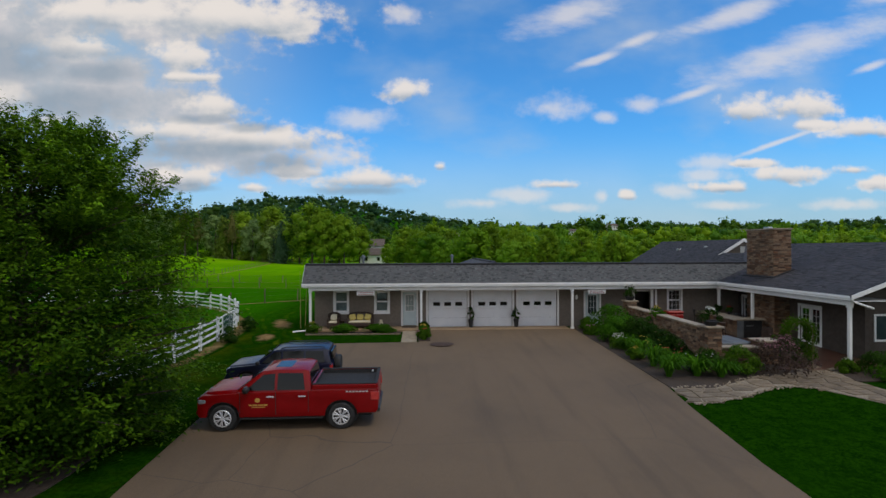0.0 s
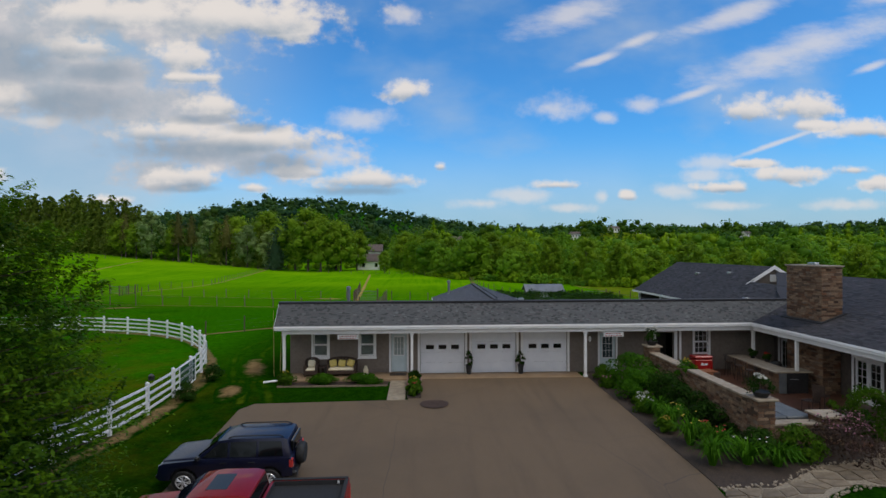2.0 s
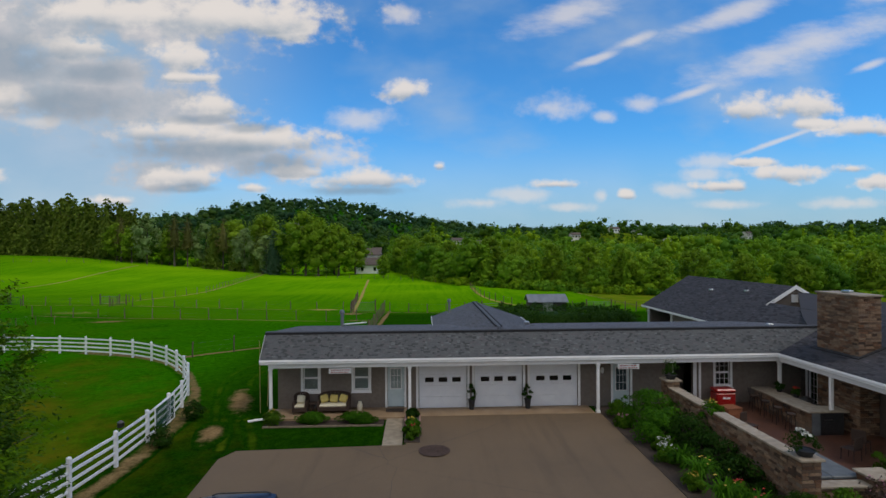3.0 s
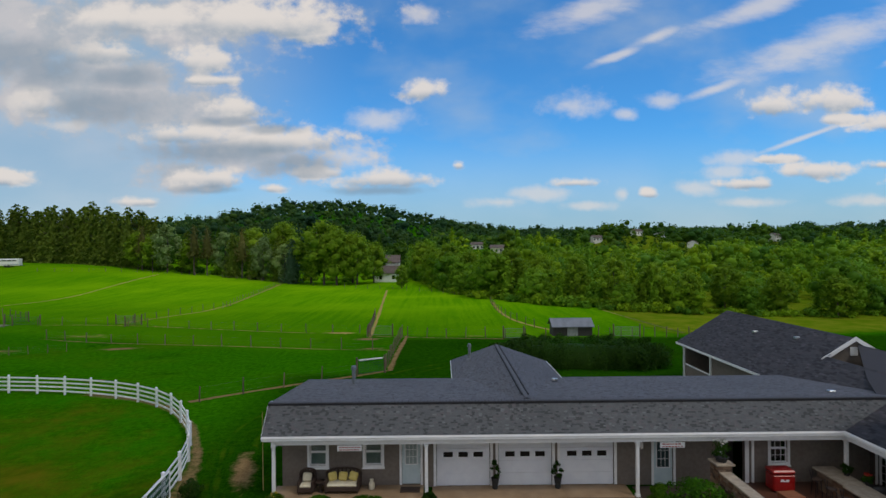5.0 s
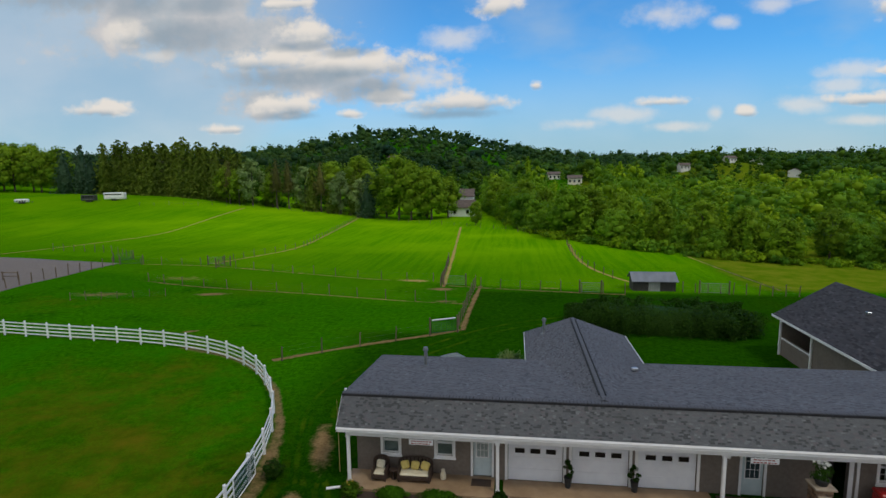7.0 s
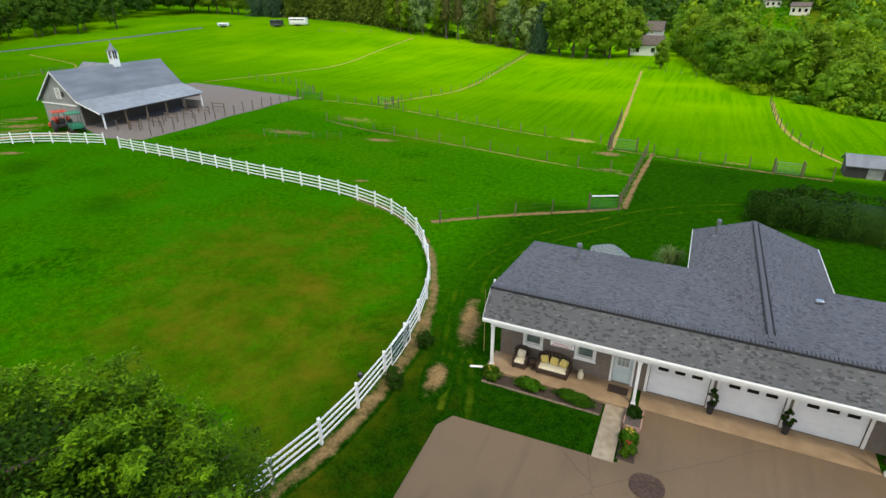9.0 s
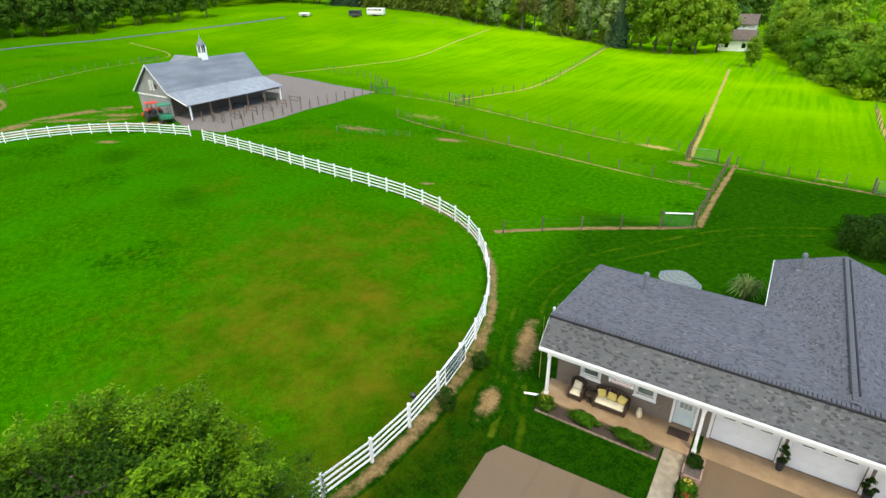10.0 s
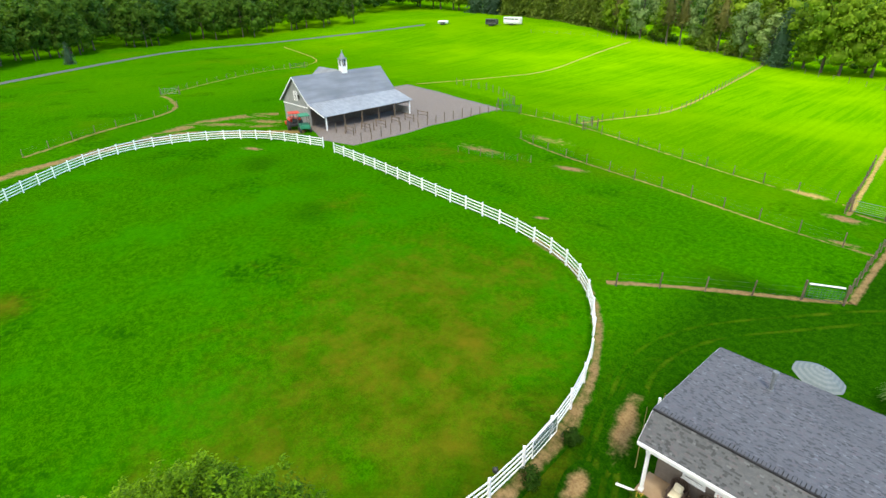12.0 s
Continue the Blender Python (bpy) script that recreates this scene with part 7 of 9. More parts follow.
def offroader(m):
    t = thing("off_road_car", "dark blue off-road car with roof rails and rear spare wheel", "car", at=m)
    W, r = 0.9, 0.37
    xf, xr = -1.34, 1.32
    out = [(-2.12, 0.45), (-2.16, 0.62), (-2.1, 0.95), (-1.96, 1.02), (-0.98, 1.12), (-0.9, 1.14), (2.02, 1.14), (2.08, 1.05), (2.08, 0.5), (xr + 0.46, 0.46)]
    out += arch(xr, 0.42, 0.44) + [(xr - 0.46, 0.4), (xf + 0.46, 0.4)] + arch(xf, 0.42, 0.44) + [(xf - 0.46, 0.42)]
    put_mesh(rounded(Kit().prism(out, -W, W, "y").mesh("body"), 0.04), "body", BLUE_PAINT, t, smooth=True)
    cab = loft([[(-1.0, -0.84, 1.1), (-1.0, 0.84, 1.1), (-0.96, 0.82, 1.16), (-0.96, -0.82, 1.16)], [(-0.28, -0.87, 1.1), (-0.28, 0.87, 1.1), (-0.28, 0.68, 1.7), (-0.28, -0.68, 1.7)],
                [(0.1, -0.88, 1.1), (0.1, 0.88, 1.1), (0.1, 0.7, 1.76), (0.1, -0.7, 1.76)], [(1.7, -0.88, 1.1), (1.7, 0.88, 1.1), (1.7, 0.7, 1.77), (1.7, -0.7, 1.77)], [(2.03, -0.86, 1.1), (2.03, 0.86, 1.1), (1.9, 0.68, 1.72), (1.9, -0.68, 1.72)]]).mesh("cab")
    put_mesh(rounded(cab, 0.05, 35), "cab", BLUE_PAINT, t, smooth=True)
    hood = loft([[(-2.04, -0.76, 0.94), (-2.04, 0.76, 0.94), (-2.04, 0.68, 1.05), (-2.04, -0.68, 1.05)], [(-0.92, -0.84, 1.08), (-0.92, 0.84, 1.08), (-0.92, 0.76, 1.19), (-0.92, -0.76, 1.19)]]).mesh("bonnet")
    put_mesh(rounded(hood, 0.04), "bonnet", BLUE_PAINT, t, smooth=True)

    def side(z):
        return 0.88 - (z - 1.1) / 0.66 * 0.18 + 0.008
    for s in (-1, 1):
        for pts in ([(-0.76, 1.19), (0.02, 1.19), (0.02, 1.66), (-0.26, 1.64)], [(0.1, 1.19), (0.92, 1.19), (0.92, 1.67), (0.1, 1.67)], [(1.0, 1.19), (1.78, 1.19), (1.7, 1.66), (1.0, 1.67)]):
            a = [(x, s * side(z), z) for x, z in pts]
            b = [(x, s * (side(z) - 0.03), z) for x, z in pts]
            Kit().add(a + b, [(0, 1, 2, 3), (4, 5, 6, 7), (0, 4, 5, 1), (1, 5, 6, 2), (2, 6, 7, 3), (3, 7, 4, 0)]).make("side_window", CAR_GLASS, t)
        Kit().box(-0.94, -0.78, min(s * 0.9, s * 1.1), max(s * 0.9, s * 1.1), 1.15, 1.32, 0.05).make("mirror", BLACK_METAL, t)
        for x in (-0.1, 0.8):
            Kit().box(x - 0.1, x + 0.1, s * (W + 0.015) - 0.015, s * (W + 0.015) + 0.015, 0.98, 1.02, 0.008).make("door_handle", BLACK_METAL, t)
        Kit().box(1.95, 2.1, min(s * 0.74, s * 0.905), max(s * 0.74, s * 0.905), 0.78, 1.1, 0.03).make("tail_lamp", LAMP_RED, t)
        Kit().box(-2.15, -1.95, min(s * 0.5, s * 0.86), max(s * 0.5, s * 0.86), 0.8, 0.96, 0.04).make("headlight", LAMP_CLEAR, t)
        Kit().tube([(0.0, s * 0.62, 1.77), (0.2, s * 0.62, 1.83), (1.6, s * 0.62, 1.84), (1.75, s * 0.62, 1.78)], 0.022, 8).make("roof_rail", BLACK_METAL, t)
        for x in (xf, xr):
            Kit().lathe([(0.44, -0.14), (0.44, 0.14)], (x, s * (W - 0.28), 0.42), 24, "y").make("wheel_arch", DARK, t)
            wheel(t, x, s * (W - 0.1), r, 0.24, s)
    k = Kit().add([(-0.93, -0.76, 1.19), (-0.93, 0.76, 1.19), (-0.32, 0.64, 1.68), (-0.32, -0.64, 1.68), (-0.9, -0.76, 1.15), (-0.9, 0.76, 1.15), (-0.29, 0.64, 1.64), (-0.29, -0.64, 1.64)],
                  [(0, 1, 2, 3), (4, 5, 6, 7), (0, 4, 5, 1), (1, 5, 6, 2), (2, 6, 7, 3), (3, 7, 4, 0)])
    k.v = [(x - 0.03, y, z + 0.03) for x, y, z in k.v]
    k.make("windscreen", CAR_GLASS, t)
    Kit().box(1.93, 2.02, -0.6, 0.6, 1.25, 1.62, 0.02, m=pose(0.03, 0, 0, 0, 0, 0)).make("rear_window", CAR_GLASS, t)
    s = Kit().lathe([(0.2, 0.0), (0.34, 0.0), (0.37, 0.04), (0.37, 0.2), (0.33, 0.25), (0.1, 0.26)], (2.1, -0.1, 0.98), 26, "x").make("spare_wheel", DARK, t, "black spare wheel on the tailgate", smooth=True)
    Kit().box(-2.24, -2.05, -0.86, 0.86, 0.45, 0.64, 0.05).make("front_bumper", BLACK_METAL, t)
    Kit().box(2.02, 2.2, -0.86, 0.86, 0.45, 0.64, 0.05).make("rear_bumper", BLACK_METAL, t)
    g = Kit()
    for i in range(7):
        g.box(-2.17, -2.13, -0.42 + i * 0.125, -0.36 + i * 0.125, 0.72, 0.95, 0.008)
    g.make("grille", BLACK_METAL, t)
    Kit().box(-1.9, 1.9, -0.55, 0.55, 0.26, 0.5, 0.02).make("chassis", BLACK_METAL, t)
    return t


pickup(pose(-4.47, 17.52, height(-4.4, 17.52) + 0.03, 2.0, 0, 1.2))
offroader(pose(-5.6, 21.6, height(-5.5, 21.6) + 0.03, 2.0, 0, 1.0) @ Matrix.Diagonal((0.95, 0.95, 0.87, 1)))

# ---------------------------------------------------------------- barn
def barn():
    b = thing("barn", "grey board barn with metal roof, lean-to and white cupola", "barn")
    S, N = 60.1, 77.4
    pk, we, br, ee = (-82.5, 7.35), (-87.2, 3.2), (-78.4, 3.6), (-73.8, 2.25)
    Kit().slab([(we[0], S - 0.4, we[1]), (pk[0], S - 0.4, pk[1]), (pk[0], N + 0.4, pk[1]), (we[0], N + 0.4, we[1])][::-1], 0.12).make("roof", BARN_ROOF, b)
    m = Kit().slab([(pk[0], S - 0.4, pk[1]), (br[0], S - 0.4, br[1]), (br[0], N + 0.4, br[1]), (pk[0], N + 0.4, pk[1])], 0.12).make("roof", BARN_ROOF, b, "grey metal roof slope")
    e = Kit().slab([(br[0], S - 0.4, br[1] - 0.02), (ee[0], S - 0.4, ee[1]), (ee[0], N + 0.4, ee[1] + 0.2), (br[0], N + 0.4, br[1] + 0.1)], 0.1).make("lean_to_roof", mat("pale galvanised lean-to roof", (0.22, 0.24, 0.27), (0.3, 0.32, 0.35), 1.2, 0.55, 0.1, bump=0.1, stains=0.3), b, "pale galvanised lean-to roof")
    for kit, a, c, part in ((Kit(), pk, br, m), (Kit(), br, ee, e)):
        n = 36
        for i in range(n + 1):
            y = S - 0.35 + (N - S + 0.7) * i / n
            kit.slab([(a[0], y - 0.03, a[1] + 0.035), (c[0], y - 0.03, c[1] + 0.035), (c[0], y + 0.03, c[1] + 0.035), (a[0], y + 0.03, a[1] + 0.035)], 0.04)
        tagged(kit.make("roof_ribs", BARN_ROOF, part), kind="stuff")
    wall_out = [(-86.6, 0), (-78.6, 0), (-78.6, br[1] - 0.15), (pk[0], pk[1] - 0.25), (-86.6, we[1] + 0.15)]
    for y in (S, N - 0.2):
        Kit().prism(wall_out, y, y + 0.2, "y").make("gable_wall", BARN_WALL, b)
    Kit().box(-86.6, -86.4, S + 0.2, N - 0.2, 0, 3.3).make("wall", BARN_WALL, b)
    # Wall under the lean-to, its shade put into a darker board colour.
    Kit().box(-78.8, -78.6, S + 0.2, N - 0.2, 0, 3.3).make("wall", mat("stable boards darkened for lean-to shade", (0.06, 0.05, 0.042), (0.11, 0.09, 0.075), 4.0, 0.9, stretch=(1, 6, 0.4)), b)
    for i in range(27):
        x = -86.55 + i * 0.3
        t = pk[1] - 0.3 - abs(x - pk[0]) * (0.92 if x > pk[0] else 0.9)
        Kit().box(x - 0.025, x + 0.025, S - 0.03, S - 0.001, 0.0, max(0.5, t)).make("batten", BARN_WALL, b)
    Kit().box(-86.7, -79.0, S - 0.08, S - 0.031, 2.75, 2.95).make("trim_board", WHITE, b)
    d = Kit().box(-82.95, -82.85, S - 0.12, S - 0.031, 3.6, 5.1).box(-82.0, -81.9, S - 0.12, S - 0.031, 3.6, 5.1).box(-82.85, -82.0, S - 0.12, S - 0.031, 5.0, 5.1).box(-82.85, -82.0, S - 0.12, S - 0.031, 3.6, 3.7)
    for z0, z1 in ((3.7, 4.35), (4.35, 5.0)):
        for u, v in (((-82.85, z0), (-82.0, z1)), ((-82.85, z1), (-82.0, z0))):
            d.tube([(u[0], S - 0.07, u[1]), (v[0], S - 0.07, v[1])], 0.045, 4)
    d.make("loft_door", WHITE, b, "white-framed loft door with crossed braces")
    # Dark panel on the outer face, painted as the darkness of an opening.
    Kit().box(-81.8, -81.2, S - 0.05, S - 0.001, 3.9, 4.6).make("loft_dark_panel", ROOM, b)
    for a, c in ((we, pk), (pk, br), (br, ee)):
        strip((a[0], S - 0.42, a[1] + 0.02), (c[0], S - 0.42, c[1] + 0.02), 0.22).make("barge_board", WHITE, b)
    for i in range(6):
        y = S + 0.1 + i * (N - S - 0.2) / 5
        Kit().box(-74.2, -74.02, y - 0.09, y + 0.09, -0.1, 2.3).make("post", FENCE_WHITE if i in (0, 5) else POST_WOOD, b)
    Kit().box(-74.2, -74.05, S, N, 2.05, 2.25).make("beam", POST_WOOD, b)
    Kit().prism([(-78.4, 0), (-74.2, 0), (-74.2, 1.2), (-78.4, 1.2)], N - 0.15, N, "y").make("side_panel", BARN_WALL, b)
    # cross gable behind the cupola
    for s in (-1, 1):
        pts = [(-82.4, 69.4, 7.4), (-82.4, 69.4 + s * 3.6, 4.8), (-89.5, 69.4 + s * 3.6, 4.8), (-89.5, 69.4, 7.4)]
        Kit().slab(pts if s < 0 else pts[::-1], 0.12).make("roof", BARN_ROOF, b)
    Kit().prism([(65.9, 0), (72.9, 0), (72.9, 4.7), (69.4, 7.2), (65.9, 4.7)], -89.2, -86.7, "x").make("cross_wing_wall", BARN_WALL, b)
    c = Kit().box(-83.15, -81.85, 69.1, 70.4, 6.9, 8.3, 0.02).make("cupola", WHITE, b, "white louvred cupola with a pointed cap")
    for dx in (-0.55, 0.55):
        for dy in (-0.55, 0.55):
            Kit().box(-82.5 + dx - 0.09, -82.5 + dx + 0.09, 69.75 + dy - 0.09, 69.75 + dy + 0.09, 8.3, 9.7).make("corner_post", WHITE, c)
    Kit().box(-82.95, -82.05, 69.3, 70.2, 8.3, 9.7).make("louvre", ROOM, c, "dark louvres")
    for dx, dy, sx, sy in ((0, -0.5, 0.05, 0.02), (0.5, 0, 0.02, 0.05), (0, 0.5, 0.05, 0.02), (-0.5, 0, 0.02, 0.05)):
        Kit().box(-82.5 + dx - sx, -82.5 + dx + sx, 69.75 + dy - sy, 69.75 + dy + sy, 8.3, 9.7).make("mullion", WHITE, c)
    Kit().box(-83.25, -81.75, 69.0, 70.5, 9.7, 9.85, 0.02).lathe([(0.78, 9.85), (0.55, 10.25), (0.3, 10.7), (0.05, 11.3)], (-82.5, 69.75, 0), 8).make("cap", BARN_ROOF, c)
    Kit().tube([(-82.5, 69.75, 11.2), (-82.5, 69.75, 11.7)], 0.03, 6).make("finial", STEEL, c)
    c.matrix_basis = Matrix.Translation((-82.5, 69.75, 7.0)) @ Matrix.Diagonal((0.8, 0.8, 0.8, 1)) @ Matrix.Translation((82.5, -69.75, -7.0))


barn()


def tractor(m):
    TRED = mat("orange-red tractor enamel", (0.5, 0.03, 0.01), (0.6, 0.045, 0.015), 3.0, 0.4, bump=0.0)
    TGREEN = mat("green canopy cloth", (0.01, 0.16, 0.08), (0.02, 0.22, 0.12), 3.0, 0.6)
    t = thing("tractor", "small orange-red tractor parked beside the barn", "tractor", at=m)
    Kit().box(-1.7, -0.1, -0.4, 0.4, 0.75, 1.3, 0.08).make("bonnet", TRED, t)
    Kit().box(-0.1, 1.1, -0.55, 0.55, 0.5, 0.85, 0.06).make("platform", BLACK_METAL, t)
    Kit().box(0.45, 0.9, -0.28, 0.28, 0.85, 1.05, 0.06).box(0.82, 0.95, -0.28, 0.28, 1.0, 1.5, 0.05).make("seat", BLACK_METAL, t)
    for s in (-1, 1):
        k = Kit()
        k.tube([(0.1 * 0, s * 0.62, 1.05), (0.25, s * 0.65, 1.4), (0.7, s * 0.65, 1.55), (1.2, s * 0.65, 1.35)], 0.1, 6)
        k.make("mudguard", TRED, t)
        Kit().lathe([(0.3, -0.18), (0.62, -0.18), (0.68, -0.1), (0.68, 0.1), (0.62, 0.18), (0.3, 0.18)], (0.65, s * 0.75, 0.68), 20, "y").make("rear_wheel", DARK, t)
        Kit().lathe([(0.15, -0.1), (0.36, -0.1), (0.4, 0), (0.36, 0.1), (0.15, 0.1)], (-1.35, s * 0.6, 0.4), 18, "y").make("front_wheel", DARK, t)
        for x in (-0.1, 1.0):
            Kit().tube([(x, s * 0.5, 0.8), (x, s * 0.5, 2.15)], 0.03, 6).make("canopy_post", BLACK_METAL, t)
    Kit().box(-0.25, 1.15, -0.7, 0.7, 2.15, 2.24, 0.04).make("canopy", TRED, t)
    Kit().tube([(-0.02, 0, 1.2), (0.15, 0, 1.45)], 0.03, 6).lathe([(0.2, 0), (0.22, 0.02), (0.2, 0.04)], (0.17, 0, 1.45), 14).make("steering_wheel", BLACK_METAL, t)
    Kit().tube([(-1.2, 0.2, 1.3), (-1.2, 0.2, 1.9)], 0.04, 8).make("exhaust", BLACK_METAL, t)
    Kit().box(-2.5, -2.0, -0.8, 0.8, 0.15, 0.6, 0.05).make("loader_bucket", TRED, t)
    Kit().tube([(-2.1, 0.5, 0.4), (-1.2, 0.55, 1.2), (-0.3, 0.55, 1.1)], 0.06, 6).tube([(-2.1, -0.5, 0.4), (-1.2, -0.55, 1.2), (-0.3, -0.55, 1.1)], 0.06, 6).make("loader_arms", TRED, t)
    u = thing("feed_cart", "green-hooded cart parked by the barn", "cart", at=m @ pose(2.3, 0.9, 0))
    Kit().box(-0.8, 0.8, -0.6, 0.6, 0.5, 1.0, 0.05).make("tub", TGREEN, u)
    for x in (-0.7, 0.7):
        for y in (-0.5, 0.5):
            Kit().tube([(x, y, 1.0), (x, y, 2.1)], 0.03, 6).make("post", BLACK_METAL, u)
    Kit().box(-0.85, 0.85, -0.65, 0.65, 2.1, 2.25, 0.06).make("hood", TGREEN, u)
    for x in (-0.5, 0.5):
        for y in (-0.62, 0.62):
            Kit().lathe([(0.1, -0.08), (0.32, -0.08), (0.32, 0.08), (0.1, 0.08)], (x, y, 0.32), 14, "y").make("wheel", DARK, u)


tractor(pose(-79.2, 57.4, 0.0, 0, 0, -20) @ Matrix.Diagonal((1.25, 1.25, 1.2, 1)))


# ---------------------------------------------------------------- wire fences and gates
def wire_fence(line, label, spacing=3.4, tall=1.25, wires=(0.35, 0.7, 1.05), seed=0, thick=0.055):
    f = thing("wire_fence", label, "fence", "pasture fences")
    rng = random.Random(seed)
    p = along(line, spacing)
    post = Kit().tube([(0, 0, -0.2), (0.01, 0, tall * 0.5), (0, 0.01, tall)], [thick * 1.1, thick, thick * 0.95], 7).mesh("post")
    for x, y in p:
        o = put_mesh(post, "post", POST_WOOD, f)
        o.matrix_basis = pose(x, y, height(x, y), rng.uniform(-2.5, 2.5), rng.uniform(-2.5, 2.5), rng.uniform(0, 360)) @ Matrix.Diagonal((1, 1, rng.uniform(0.88, 1.12), 1))
    for z in wires:
        Kit().tube([(x, y, height(x, y) + z) for x, y in p], 0.0035, 4).make("wire", WIRE, f)
    return f


WF = "weathered post-and-wire pasture fence"
wire_fence([(-17.2, 48.6), (-14.6, 50.8), (-11.0, 53.3), (-6.9, 56.1)], WF, 2.9, seed=1)
wire_fence([(-4.6, 58.0), (-4.6, 66.0), (-4.4, 77.2)], WF, 1.6, 1.35, seed=2)
wire_fence([(-49.3, 77.4), (-43.3, 74.8), (-36.0, 73.3), (-29.0, 72.1), (-19.7, 70.6), (-7.0, 68.2)], WF, 3.6, seed=3)
wire_fence([(-60.1, 90.4), (-49.8, 90.3), (-37.2, 86.0), (-27.5, 83.6), (-18.6, 81.0), (-10.2, 80.0)], WF, 3.6, seed=4)
wire_fence([(-3.7, 76.6), (5.2, 75.6), (13.2, 74.4)], WF, 2.6, seed=5)
wire_fence([(-8.8, 77.0), (-9.6, 90.0), (-10.2, 97.0)], WF, 1.2, seed=6)
wire_fence([(-49.4, 180.0), (-44.6, 141.0), (-41.0, 112.0)], WF, 2.6, seed=7)
wire_fence([(-124.0, 176.0), (-95.5, 187.0), (-71.0, 187.0), (-50.9, 183.0), (-30.8, 167.0), (-14.1, 155.0), (-3.2, 148.0), (11.7, 127.0)], WF, 4.5, seed=8)
wire_fence([(20.0, 75.8), (26.0, 75.0), (32.0, 74.4)], WF, 1.4, seed=9)
wire_fence([(-92.6, 23.3), (-101.0, 37.0), (-105.0, 45.5), (-110.5, 50.6)], WF, 4.0, seed=10)
wire_fence([(-127.0, 54.1), (-135.0, 68.2), (-143.5, 86.0), (-142.3, 98.0)], WF, 3.4, seed=11)
wire_fence([(-64.8, 60.0), (-65.3, 67.0), (-65.6, 79.0), (-64.0, 89.0)], "wooden corral fence of the stable yard", 1.9, 1.5, (0.4, 0.8, 1.2), 12, 0.07)
wire_fence([(-66.6, 96.6), (-76.0, 103.6), (-90.0, 105.1)], "wooden corral fence of the stable yard", 2.6, 1.4, (0.4, 0.8, 1.2), 13, 0.06)
wire_fence([(-72.0, 60.5), (-69.5, 61.5), (-69.0, 65.5)], "wooden corral fence of the stable yard", 1.5, 1.4, (0.5, 1.0), 14, 0.07)
wire_fence([(-51.0, 66.0), (-46.0, 67.0), (-41.0, 69.0)], "low mesh fence across the paddock", 1.8, 1.0, (0.2, 0.4, 0.6, 0.8), 15, 0.04)
wire_fence([(-47.0, 92.5), (-45.5, 99.5), (-41.5, 109.0)], WF, 2.6, seed=16)
wire_fence([(10.6, 119.0), (10.1, 104.0), (10.8, 93.0), (13.4, 83.5)], WF, 3.0, seed=17)
k = Kit()
for i in range(6):
    y = 61.5 + i * 3.0
    h = thing("hitching_rail", "weathered wooden stall rail in the yard", "rail", "stall rails", at=pose(-69.8, y, 0, 0, 0, 6 * (i % 3) - 6))
    for x in (-1.1, 1.1):
        Kit().tube([(x, 0, -0.1), (x, 0, 1.3)], 0.08, 7).make("post", POST_WOOD, h)
    Kit().tube([(-1.2, 0, 1.15), (1.2, 0, 1.12)], 0.06, 7).make("bar", POST_WOOD, h)
    Kit().tube([(-1.15, 0, 0.6), (1.15, 0, 0.62)], 0.05, 7).make("bar", POST_WOOD, h)

GATE_GREEN = mat("green painted tube gate", (0.006, 0.05, 0.035), (0.012, 0.075, 0.05), 8.0, 0.45, 0.2, bump=0.0)
GATE_GREY = mat("grey tube gate", (0.16, 0.175, 0.18), (0.24, 0.255, 0.26), 8.0, 0.4, 0.6, bump=0.0)


def tube_gate(x, y, turn, length, material, label, white_top=False):
    g = thing("field_gate", label, "gate", "field gates", at=pose(x, y, height(x, y), 0, 0, turn))
    Kit().tube([(0, 0, 0.2), (0, 0, 1.25), (length, 0, 1.25), (length, 0, 0.2), (0, 0, 0.2)], 0.027, 7).make("gate_frame", material, g)
    for i in range(4):
        Kit().tube([(0, 0, 0.41 + 0.2 * i), (length, 0, 0.41 + 0.2 * i)], 0.015, 6).make("gate_bar", material, g)
    for s in (-0.14, length + 0.14):
        Kit().tube([(s, 0, -0.2), (s, 0, 1.6)], 0.085, 8).make("post", POST_WOOD, g)
    if white_top:
        Kit().box(0.05, length - 0.05, -0.05, 0.05, 1.29, 1.4, 0.02).make("top_board", WHITE, g)
        for i in range(9):
            Kit().tube([(0.2 + i * (length - 0.4) / 8, 0, 0.25), (0.2 + i * (length - 0.4) / 8, 0, 1.22)], 0.012, 5).make("mesh_wire", GATE_GREEN, g)
    return g


tube_gate(-6.75, 56.3, 27, 2.3, GATE_GREEN, "green gate with a white top board in the wire fence", True)
tube_gate(-8.4, 77.8, -4, 2.6, GATE_GREY, "grey tube gate on the field track")
tube_gate(-48.6, 91.0, 0, 2.6, GATE_GREY, "grey tube gate in the field fence")
tube_gate(-63.6, 90.2, 12, 3.4, GATE_GREEN, "green tube gate at the yard")
tube_gate(-66.6, 92.5, 70, 3.2, GATE_GREEN, "green tube gate at the yard")
tube_gate(8.2, 74.6, -4, 2.2, GATE_GREY, "grey tube gate beside the shed")
tube_gate(21.8, 75.2, -4, 2.9, GATE_GREY, "grey tube gate beside the shed")
tube_gate(-126.0, 53.0, 60, 3.4, GATE_GREY, "grey tube gate across the farm track")
tube_gate(-141.0, 92.0, 80, 4.0, GATE_GREEN, "green tube gate across the farm track")
tube_gate(-45.6, 88.2, 60, 2.2, POST_WOOD, "brown wooden gate standing open")

